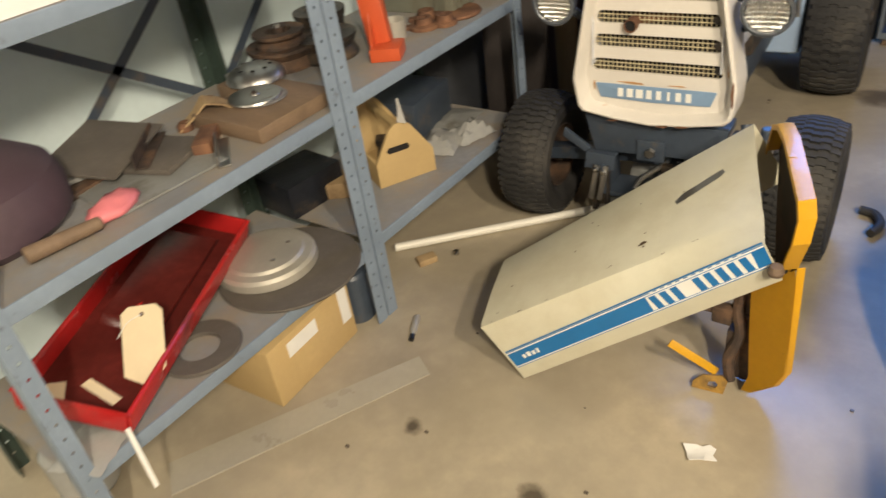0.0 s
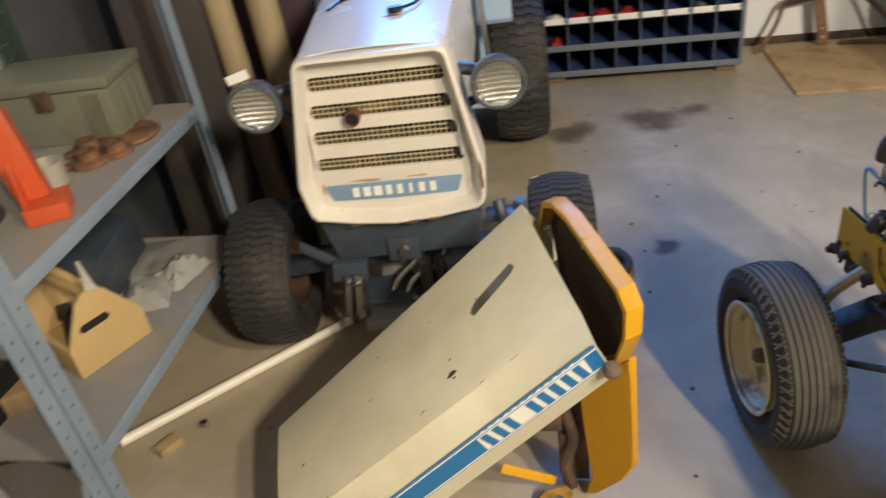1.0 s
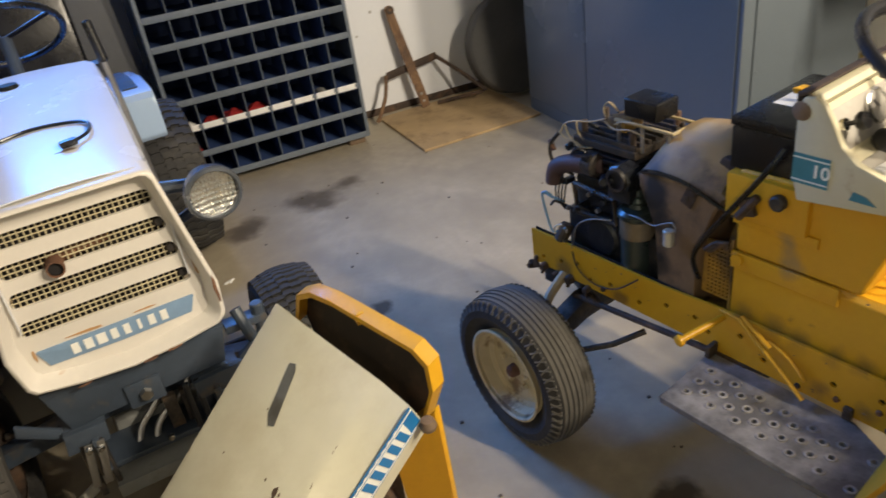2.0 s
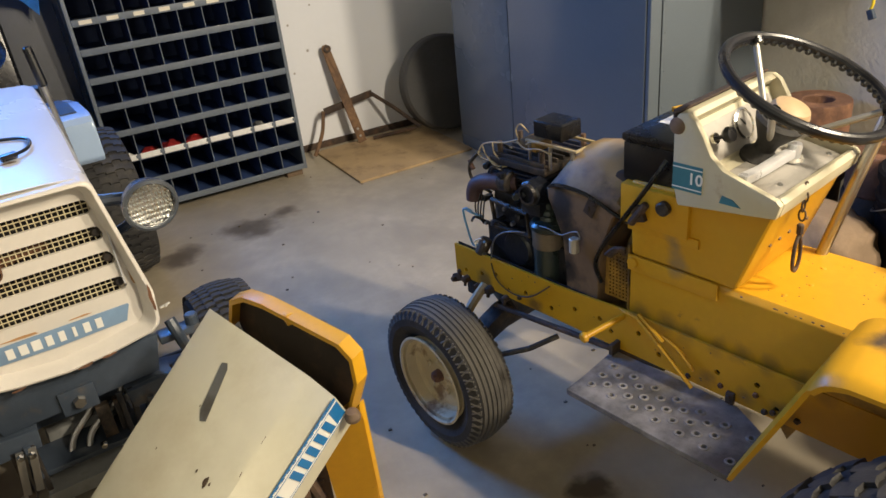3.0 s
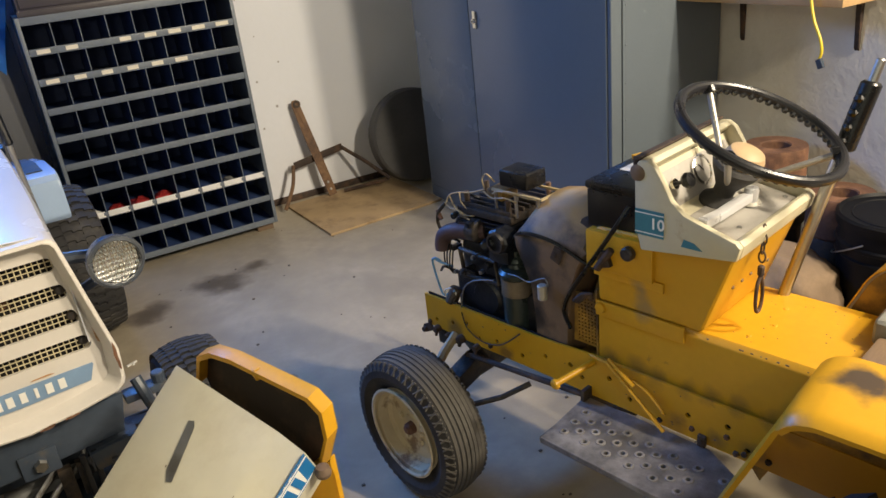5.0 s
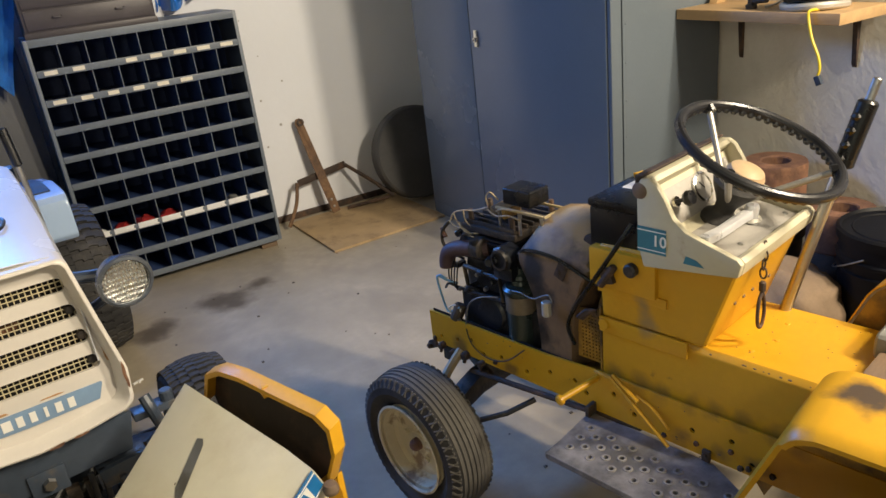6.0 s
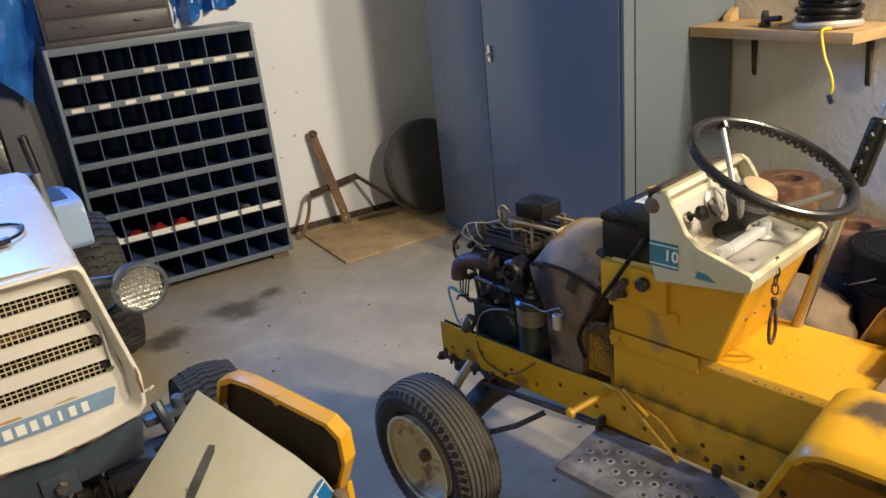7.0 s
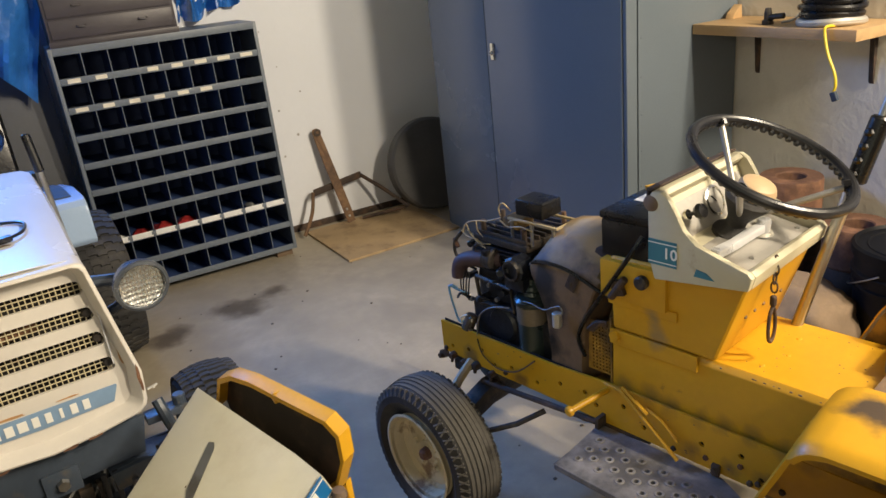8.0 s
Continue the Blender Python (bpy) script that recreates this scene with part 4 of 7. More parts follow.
# bonnet
hood_rows = []
for y, w, zt in [(0.02, 0.163, 0.818), (0.3, 0.172, 0.838), (0.6, 0.178, 0.852), (0.86, 0.18, 0.860)]:
    hood_rows.append([(-w - 0.002, y, 0.56), (-w, y, zt - 0.028), (-w + 0.008, y, zt - 0.010), (-w + 0.026, y, zt - 0.001), (-0.08, y, zt + 0.004), (0, y, zt + 0.006), (0.08, y, zt + 0.004), (w - 0.026, y, zt - 0.001), (w - 0.008, y, zt - 0.010), (w, y, zt - 0.028), (w + 0.002, y, 0.56)])
hood_bm = skin(hood_rows, -0.003)
for f in hood_bm.faces:
    f.smooth = True
bonnet = part("bonnet", hood_bm, HOODWHITE, trac, "pale bluish-white bonnet panel")
part("fuel_cap", lathe([(0, 0.016), (0.022, 0.015), (0.026, 0.008), (0.026, 0)], "z", 24, pose(-0.045, 0.745, 0.858), closed=False), BLACKPLASTIC, bonnet, "black filler cap")
cable = single("loose_cable", tube([(-0.105, -0.01, 0.0), (-0.085, 0.055, 0.001), (-0.01, 0.085, 0.004), (0.07, 0.075, 0.003), (0.108, 0.04, 0.003), (0.105, -0.02, 0.002), (0.075, -0.055, 0.002)], 0.0038, 8), BLACKPLASTIC,
               pose(HX - 0.04, HY + 0.26, 0.8465, 1.5, 0, 0), "black cable with a plug lying on the bonnet", "cable")
part("plug_end", moved(box((-0.017, -0.008, -0.004), (0.017, 0.008, 0.010), 0.003), pose(0.066, -0.060, 0.0, 0, 0, 20)), BLACKPLASTIC, cable)
part("rust_mark", blot(0.02, 0.19, 0.03, 0.012, 12, 0.0008), CHIP, bonnet).location = (0, 0, 0.8375)
# cowl and dash behind the bonnet
part("cowl", prism([(0.865, 0.45), (0.865, 0.845), (0.90, 0.85), (1.00, 0.78), (1.00, 0.45)], -0.19, 0.19, "x", 0.008), NAVY, trac)
wheel2 = part("steering_wheel", tube([(0.165 * math.cos(a), 0.165 * math.sin(a), 0) for a in [2 * math.pi * i / 32 for i in range(32)]], 0.010, 8, smooth=False, closed=True), BLACKPLASTIC, trac)
wheel2.matrix_basis = pose(-0.02, 1.12, 0.93, -38, 0, 0)
for a in (90, 210, 330):
    part("spoke", cyl((0, 0, -0.01), (0.16 * math.cos(radians(a)), 0.16 * math.sin(radians(a)), 0), 0.007, 8), BLACKPLASTIC, wheel2)
part("column", cyl((-0.02, 0.98, 0.76), (-0.02, 1.115, 0.92), 0.018, 14), NAVY, trac)
lever = part("lift_lever", cyl((0.225, 0.80, 0.45), (0.200, 0.845, 0.88), 0.008, 10), BARESTEEL, trac, "bright steel lever with a black grip")
part("lever_grip", cyl((0.202, 0.842, 0.85), (0.193, 0.858, 0.965), 0.013, 12, bevel=0.004), BLACKPLASTIC, lever)
part("seat", box((-0.20, 1.32, 0.62), (0.20, 1.70, 0.70), 0.03, segments=3), BLACKPLASTIC, trac)
part("seat_back", moved(box((-0.20, 0, 0), (0.20, 0.07, 0.30), 0.03, segments=3), pose(0, 1.68, 0.66, -12, 0, 0)), BLACKPLASTIC, trac)
part("chassis", join(box((-0.13, 0.05, 0.30), (-0.115, 1.55, 0.40), 0.003), box((0.115, 0.05, 0.30), (0.13, 1.55, 0.40), 0.003), box((-0.115, 0.08, 0.31), (0.115, 0.09, 0.39)), box((-0.11, 0.12, 0.33), (0.11, 0.85, 0.50), 0.02)), NAVY, trac)
part("engine_block", join(box((-0.12, 0.14, 0.48), (0.12, 0.55, 0.74), 0.02), box((-0.145, 0.55, 0.40), (0.145, 0.84, 0.80), 0.02)), CASTIRON, trac)
for s in (-1, 1):
    lo, hi = sorted((s * 0.19, s * 0.305))
    part("fender", prism([(0.866, 0.588), (0.853, 0.605), (0.860, 0.690), (0.868, 0.714), (0.884, 0.730), (0.910, 0.737), (1.10, 0.730), (1.40, 0.68), (1.58, 0.605), (1.58, 0.588)], lo, hi, "x", 0.030, segments=5), SKYBLUE, trac, "glossy light blue rear fender")
    # thin dark strip that stands for the darker reflection on the fender's upper face
    part("fender_mat", prism([(0.925, 0.7370), (1.10, 0.7307), (1.40, 0.6810), (1.40, 0.6850), (1.10, 0.7350), (0.925, 0.7410)], lo + 0.034, hi - 0.034, "x"), NAVY, trac, "dark strip for the shaded top of the fender")
part("rear_body", join(box((-0.205, 1.12, 0.20), (0.205, 1.60, 0.62), 0.02, segments=3)), SKYBLUE, trac, "light blue body under the seat")
# headlamps
for s in (-1, 1):
    lm = pose(s * 0.262, -0.005, 0.727, 5, 0, s * 3)
    lamp = part("headlamp", lathe([(0, 0.065), (0.026, 0.062), (0.045, 0.048), (0.056, 0.022), (0.060, 0.0), (0.058, -0.006), (0.052, -0.008), (0.049, -0.004), (0.049, 0.002)], "y", 36, lm, closed=False), LAMPRING, trac, "round headlamp in a dull steel ring")
    part("reflector", moved(skin([[(x, 0.004 + 2.2 * (0.0488 ** 2 - x * x - z * z) + 0.0011 * math.cos(x * 780) + 0.0009 * math.cos(z * 560), z) for x in [math.sqrt(max(0.0, 0.0488 ** 2 - z * z)) * (k / 30 - 1) for k in range(61)]] for z in [0.0487 * (i / 30 - 1) for i in range(61)]]), lm), REFLECTOR, lamp, "fluted bright reflector")
    lens = skin([[(x, -0.0125 + 3.4 * (x * x + z * z), z) for x in [math.sqrt(max(0.0, 0.0487 ** 2 - z * z)) * (k / 24 - 1) for k in range(49)]] for z in [0.0486 * (i / 12 - 1) for i in range(25)]], 0.0012)
    lob = part("lens", moved(lens, lm), GLASS, lamp, "clear ribbed headlamp lens")
    lob.visible_shadow = False
    part("lamp_bracket", tube([(s * 0.256, 0.058, 0.715), (s * 0.225, 0.085, 0.670), (s * 0.170, 0.11, 0.640)], 0.011, 8), NAVY, lamp)
    part("lamp_stalk", cyl((s * 0.262, 0.055, 0.73), (s * 0.175, 0.09, 0.735), 0.014, 10), NAVY, lamp)
single("paper_tag", box((-0.024, -0.001, 0), (0.026, 0.001, 0.02)), PAPER, HOME @ pose(-0.285, 0.012, 0.783, 0, -14, 3), "torn white paper stuck on a headlamp", "paper")
# front bumper plate, axle, steering and wheels
part("bumper_plate", join(prism([(-0.195, 0.408), (0.198, 0.404), (0.178, 0.310), (-0.166, 0.298)], 0.03, 0.045, "y", 0.004), box((-0.19, 0.045, 0.36), (0.19, 0.16, 0.383), 0.004)), NAVY, trac, "dark blue steel bumper plate")
part("bumper_arm", join(prism([(-0.262, 0.354), (-0.184, 0.302), (-0.188, 0.278), (-0.268, 0.328)], 0.035, 0.048, "y", 0.003), prism([(-0.186, 0.301), (-0.100, 0.297), (-0.104, 0.250), (-0.193, 0.248)], 0.010, 0.028, "y", 0.003), box((-0.190, 0.028, 0.290), (-0.100, 0.09, 0.298), 0.002)), NAVY, trac, "dark blue bent bumper arm")
part("bumper_arm", join(prism([(0.092, 0.298), (0.212, 0.306), (0.206, 0.256), (0.100, 0.250)], 0.010, 0.028, "y", 0.003), box((0.092, 0.028, 0.288), (0.205, 0.09, 0.296), 0.002), prism([(0.210, 0.306), (0.275, 0.352), (0.280, 0.31), (0.206, 0.258)], 0.03, 0.045, "y", 0.003)), NAVY, trac, "dark blue bent bumper arm")
for x0 in (-0.166, -0.140):
    part("hanger_strap", moved(box((-0.008, -0.003, -0.055), (0.008, 0.003, 0.055), 0.002), pose(x0 + 0.008, -0.004, 0.212, -6, 9, 0)), BARESTEEL, trac, "bright worn steel hanger strap")
for x0, z0 in ((-0.150, 0.255), (-0.128, 0.250), (0.010, 0.20)):
    part("hanger_bolt", lathe([(0, -0.010), (0.007, -0.009), (0.009, 0)], "y", 6, pose(x0, -0.004, z0), closed=False), CHROME, trac, "bright bolt head")
part("belly_plate", join(moved(box((-0.130, 0.0, -0.005), (0.110, 0.12, 0.0), 0.001), pose(0, -0.004, 0.132, 14, 0, 0)), box((-0.132, -0.008, 0.098), (0.112, -0.002, 0.132), 0.002)), GREYMETAL, trac, "scratched grey steel belly plate")
for x0, y0, x1, y1 in ((-0.06, 0.06, 0.02, 0.10), (-0.02, 0.05, 0.08, 0.09)):
    part("linkage_rod", tube([(x0, y0, 0.165), (x0 + 0.02, y0 + 0.02, 0.20), (x1, y1, 0.25), (x1 + 0.01, y1 + 0.03, 0.29)], 0.008, 8), BARESTEEL, trac)
for x0 in (0.070, 0.095):
    part("drop_link", box((x0, 0.02, 0.13), (x0 + 0.014, 0.03, 0.30), 0.003), ENGINEBLACK, trac)
part("bolt_plate", box((-0.042, 0.022, 0.290), (0.035, 0.0295, 0.352), 0.003), NAVY, trac)
part("pivot_bolt", lathe([(0, -0.012), (0.013, -0.012), (0.015, -0.006), (0.015, 0.0)], "y", 6, pose(-0.003, 0.022, 0.318), closed=False), BARESTEEL, trac)
part("front_axle", join(prism([(-0.37, 0.235), (-0.10, 0.275), (0.12, 0.275), (0.37, 0.235), (0.37, 0.195), (0.12, 0.225), (-0.10, 0.225), (-0.37, 0.195)], 0.12, 0.165, "y", 0.006), box((-0.15, 0.02, 0.16), (0.16, 0.13, 0.175), 0.003), box((-0.14, 0.0, 0.175), (-0.125, 0.13, 0.27), 0.003), box((0.13, 0.0, 0.175), (0.145, 0.13, 0.27), 0.003)), NAVY, trac)
part("tie_rod", cyl((-0.33, 0.25, 0.20), (0.33, 0.25, 0.20), 0.010, 10), CASTIRON, trac)
part("drag_link", tube([(0.235, 0.05, 0.42), (0.245, 0.03, 0.37), (0.255, 0.05, 0.33)], 0.014, 10), NAVY, trac)
part("steering_arm", join(box((0.20, 0.04, 0.365), (0.30, 0.085, 0.385), 0.005), cyl((0.285, 0.06, 0.30), (0.285, 0.06, 0.41), 0.016, 12, bevel=0.003)), NAVY, trac, "dark blue steering arm")
for x0, x1, y0 in ((-0.17, -0.155, 0.01), (-0.13, -0.118, 0.005), (0.02, 0.05, 0.05), (0.06, 0.075, 0.055)):
    part("hanger", box((x0, y0, 0.11), (x1, y0 + 0.02, 0.265), 0.002), CASTIRON, trac)
part("belly_frame", join(box((-0.10, 0.13, 0.10), (0.10, 0.5, 0.20), 0.02)), GREYMETAL, trac)
for s in (-1, 1):
    w = part("front_wheel", lathe([(0.02, -0.06), (0.02, 0.06)], "x", 12, closed=True), CASTIRON, trac)
    w.matrix_basis = pose(s * 0.385, 0.16, 0.196, 0, 0, -1)
    tyre(w, 0.196, 0.165, 0.102, "lug", RUBBER, 54, LUGRUBBER)
    dish_rim(w, 0.102, 0.165, s, DARKRUST)
    r_ = part("rear_wheel", lathe([(0.03, -0.1), (0.03, 0.1)], "x", 12, closed=True), CASTIRON, trac)
    r_.matrix_basis = pose(s * 0.318, 1.325, 0.285)
    tyre(r_, 0.285, 0.205, 0.152, "lug", RUBBER, 46, LUGRUBBER)
    dish_rim(r_, 0.152, 0.205, s, GREYMETAL)

# ---- yellow garden tractor with its engine bare ----
BARE_AT = pose(0.002, -1.975, 0.0, 0, 0, 13)
CX = -0.02
bare_tractor = thing("garden_tractor", BARE_AT, "yellow garden tractor without bonnet, engine bare and greasy", "tractor", "garden tractors")

# frame rails with bolt holes
rail_holes = [ring_points(y, z, 0.006, 10) for y, z in ((0.09, 0.375), (0.03, 0.385), (-0.02, 0.40), (-0.06, 0.372), (-0.12, 0.385), (-0.20, 0.375), (-0.27, 0.40), (-0.34, 0.405), (-0.37, 0.385), (-0.44, 0.41), (-0.49, 0.38), (-0.62, 0.40), (-0.70, 0.41), (-0.74, 0.375))]
for x0, x1 in ((-0.162, -0.156), (0.116, 0.122)):
    part("frame_rail", holed([(0.127, 0.352), (0.127, 0.440), (-0.26, 0.443), (-0.40, 0.452), (-1.35, 0.452), (-1.35, 0.352), (-0.05, 0.349)], rail_holes, x0, x1, "x"), YELLOW, bare_tractor, "yellow steel frame rail with bolt holes")
# black strips behind the rails, so that the bolt holes look shaded
part("rail_inner", join(box((-0.1535, -1.3, 0.358), (-0.1515, 0.12, 0.445)), box((0.111, -1.3, 0.358), (0.113, 0.12, 0.445))), SHADEBLACK, bare_tractor)
part("rail_flange", join(box((-0.156, -1.3, 0.352), (-0.125, 0.12, 0.357)), box((0.085, -1.3, 0.352), (0.116, 0.12, 0.357))), YELLOWGRIME, bare_tractor)
part("engine_plate", box((-0.155, -0.40, 0.400), (0.115, 0.06, 0.407), 0.001), YELLOWGRIME, bare_tractor, "grimy plate under the engine")
part("cross_member", box((-0.155, 0.055, 0.30), (0.115, 0.10, 0.36), 0.004), CASTIRON, bare_tractor)

# tunnel and pedestal
part("tunnel", prism([(-0.148, 0.430), (-0.146, 0.565), (-0.136, 0.577), (0.096, 0.577), (0.106, 0.565), (0.108, 0.430)], -1.36, -0.405, "y", 0.003), YELLOW, bare_tractor, "flat yellow transmission tunnel cover")
part("tunnel_step", box((-0.153, -0.60, 0.548), (-0.1465, -0.402, 0.582), 0.002), YELLOW, bare_tractor)
# black filler strip painted as shade between the tunnel and the rail
part("side_sheet", box((-0.1555, -1.3, 0.436), (-0.1490, -0.404, 0.446)), SHADEBLACK, bare_tractor)
tower_l = [(-0.405, 0.580), (-0.400, 0.742), (-0.690, 0.752), (-0.632, 0.580)]
part("pedestal", prism(tower_l, -0.147, 0.107, "x", 0.010, segments=3), YELLOW, bare_tractor, "yellow sheet-metal dash pedestal")
part("battery_tray", join(box((-0.158, -0.535, 0.655), (0.118, -0.385, 0.737), 0.005), box((-0.152, -0.555, 0.640), (-0.147, -0.40, 0.66), 0.001)), YELLOW, bare_tractor)
for k in range(5):
    part("rivet", lathe([(0, 0.003), (0.004, 0.002), (0.005, 0)], "z", 8, pose(-0.09 + 0.035 * k, -0.658, 0.66, 70, 0, 0), closed=False), CHIP, bare_tractor)
for x, y in ((-0.10, -0.70), (-0.04, -0.72), (0.03, -0.71), (-0.11, -0.84), (-0.05, -0.95), (0.06, -0.90)):
    part("screw", lathe([(0, 0.002), (0.004, 0.0015), (0.005, 0)], "z", 10, pose(x, y, 0.577), closed=False), YELLOW, bare_tractor)
part("plug_bolt", lathe([(0, -0.006), (0.011, -0.005), (0.013, 0)], "x", 14, pose(-0.153, -0.415, 0.568), closed=False), YELLOW, bare_tractor)
latch = part("latch", join(prism([(-0.428, 0.668), (-0.416, 0.70), (-0.44, 0.705), (-0.452, 0.675)], -0.172, -0.160, "x", 0.002), cyl((-0.168, -0.418, 0.662), (-0.168, -0.452, 0.712), 0.008, 10, bevel=0.002)), DARKRUST, bare_tractor, "dark iron bonnet latch")
part("latch_roller", cyl((-0.175, -0.488, 0.712), (-0.158, -0.488, 0.712), 0.014, 14, bevel=0.003), CASTIRON, bare_tractor)

# battery
batt = part("battery", join(box((-0.14, -0.498, 0.738), (0.105, -0.378, 0.815), 0.004), box((-0.143, -0.501, 0.816), (0.108, -0.375, 0.832), 0.005)), BLACKPLASTIC, bare_tractor, "black battery behind the dash")
part("battery_label", box((-0.06, -0.47, 0.8325), (0.03, -0.40, 0.8332)), PAPER, batt, "white sticker on the battery")
for x in (-0.10, 0.10):
    part("hold_down", moved(prism([(-0.016, 0), (0.016, 0), (0.012, 0.006), (-0.02, 0.010)], -0.010, 0.010, "y", 0.001), pose(x, -0.475, 0.880, 0, 0, 0)), YELLOW, batt, "yellow hold-down tab")
    part("hold_down_rod", cyl((x, -0.49, 0.83), (x, -0.478, 0.882), 0.004, 8), BARESTEEL, batt)

# cream dash
DL, DR = -0.172, 0.132
side_prof = [(-0.519, 0.730), (-0.507, 0.775), (-0.505, 0.885), (-0.512, 0.900), (-0.530, 0.902), (-0.545, 0.893), (-0.562, 0.867), (-0.578, 0.836), (-0.602, 0.815), (-0.652, 0.799), (-0.698, 0.785), (-0.706, 0.777), (-0.700, 0.752)]
in_prof = [(-0.525, 0.740), (-0.518, 0.78), (-0.518, 0.872), (-0.545, 0.845), (-0.566, 0.806), (-0.600, 0.792), (-0.650, 0.783), (-0.690, 0.772), (-0.692, 0.757)]
dash = part("dash_cover", join(prism(side_prof, DL, DL + 0.014, "x", 0.004), prism(side_prof, DR - 0.014, DR, "x", 0.004),
                               prism([(-0.519, 0.730), (-0.507, 0.775), (-0.505, 0.885), (-0.512, 0.900), (-0.530, 0.902), (-0.538, 0.895), (-0.530, 0.885), (-0.520, 0.880), (-0.519, 0.775), (-0.529, 0.735)], DL + 0.014, DR - 0.014, "x", 0.002),
                               prism([(-0.688, 0.782), (-0.698, 0.785), (-0.706, 0.777), (-0.700, 0.752), (-0.690, 0.750), (-0.690, 0.770)], DL + 0.014, DR - 0.014, "x", 0.002)), CREAM, bare_tractor, "cream dash cover with worn corners")
panel = part("instrument_panel", prism([(-0.526, 0.878), (-0.545, 0.838), (-0.560, 0.795), (-0.575, 0.789), (-0.688, 0.768), (-0.688, 0.762), (-0.572, 0.780), (-0.553, 0.788), (-0.521, 0.876)], DL + 0.0135, DR - 0.0135, "x"), CREAM, bare_tractor)
upper = basis((0, -0.543, 0.836), (1, 0, 0), (0, 0.42, 0.91))
part("dash_plate", moved(box((-0.150, -0.036, 0.0005), (0.110, 0.034, 0.003), 0.001), upper), PANELGREY, panel, "brushed silver gauge plate")
gauge = part("gauge", moved(lathe([(0.024, 0.003), (0.029, 0.003), (0.030, 0.009), (0.026, 0.011), (0.025, 0.008), (0.0, 0.008)], "z", 28, closed=False), upper @ pose(-0.010, 0.004, 0.0)), CHROME, panel, "round gauge with a chrome ring")
part("gauge_face", moved(lathe([(0, 0.0085), (0.0245, 0.0085)], "z", 24, closed=False), upper @ pose(-0.010, 0.004, 0)), PANELGREY, gauge)
part("needle", moved(box((-0.001, -0.003, 0.009), (0.001, 0.015, 0.0097)), upper @ pose(-0.010, 0.004, 0, 0, 0, 40)), BLACKPLASTIC, gauge)
knob = part("choke_knob", moved(lathe([(0.004, 0.0), (0.004, 0.022), (0.012, 0.024), (0.015, 0.030), (0.013, 0.038), (0, 0.040)], "z", 20, closed=False), upper @ pose(-0.104, 0.004, 0.002)), BLACKPLASTIC, panel, "black pull knob")
part("knob_collar", moved(lathe([(0, 0.006), (0.010, 0.006), (0.012, 0.0)], "z", 16, closed=False), upper @ pose(-0.104, 0.004, 0.002)), CHROME, knob)
lower = basis((0, -0.632, 0.7795), (1, 0, 0), (0, 0.983, 0.182))
part("lever_plate", moved(box((-0.150, -0.052, 0.0), (0.112, 0.052, 0.002), 0.001), lower), PANELGREY, panel, "scratched silver plate")
for x, y in ((-0.140, 0.044), (-0.086, -0.030), (0.102, 0.044), (0.093, -0.032)):
    part("panel_screw", moved(lathe([(0, 0.003), (0.004, 0.0025), (0.005, 0)], "z", 10, closed=False), lower @ pose(x, y, 0.002)), BARESTEEL, panel)
handle = part("throttle_lever", join(moved(prism([(-0.009, 0.0), (0.009, -0.004), (0.011, 0.03), (0.008, 0.10), (0.013, 0.150), (0.009, 0.158), (-0.008, 0.156), (-0.010, 0.10), (-0.008, 0.03)], -0.008, 0.008, "z", 0.003), basis(Vector((0.0, -0.636, 0.800)), (0.036, 1.0, 0.0), (-1, 0.036, 0.0))), lathe([(0, 0.818), (0.012, 0.816), (0.014, 0.810), (0.010, 0.780), (0.014, 0.778)], "z", 16, pose(0.010, -0.636, 0), closed=False)), LEVERMETAL, panel, "bright metal control lever")
part("lever_base", lathe([(0, 0.790), (0.018, 0.788), (0.021, 0.782)], "z", 18, pose(0.014, -0.632, 0.0015), closed=False), ALU, handle)
part("key_switch", moved(lathe([(0, 0.016), (0.009, 0.015), (0.011, 0.002)], "z", 16, closed=False), lower @ pose(0.05, 0.020, 0.002)), BLACKPLASTIC, panel)
part("top_strip", prism([(-0.500, 0.880), (-0.500, 0.905), (-0.516, 0.907), (-0.516, 0.903), (-0.5045, 0.899), (-0.5045, 0.880)], DL + 0.004, DR - 0.004, "x", 0.001), DARKRUST, dash, "rusty edge strip on the dash")
part("corner_rust", lathe([(0, -0.003), (0.012, -0.002), (0.016, 0.0)], "x", 16, pose(DL + 0.0005, -0.512, 0.878), closed=False), CHIP, dash, "rusty worn corner")
decal = part("side_decal", box((DL - 0.0012, -0.566, 0.762), (DL - 0.0004, -0.508, 0.812)), DECALTEAL, dash, "teal number decal")
for z in (0.8045, 0.7670):
    part("decal_line", box((DL - 0.0017, -0.566, z), (DL - 0.0010, -0.508, z + 0.002)), DECALWHITE, decal)
words("decal_number", "10", 0.030, basis((DL - 0.0012, -0.553, 0.787), (0, -1, 0), (0, 0, 1)), DECALWHITE, decal, 0.0006, 0.0005)
part("decal_scrap", prism([(-0.60, 0.757), (-0.64, 0.757), (-0.625, 0.768), (-0.605, 0.772)], DL - 0.0012, DL - 0.0004, "x"), DECALTEAL, dash)
# steering column and wheel
col_dir = Vector((0, -0.40, 0.916)).normalized()
base_pt = Vector((CX, -0.588, 0.790))
sw_c = Vector((CX + 0.006, -0.655, 0.932))
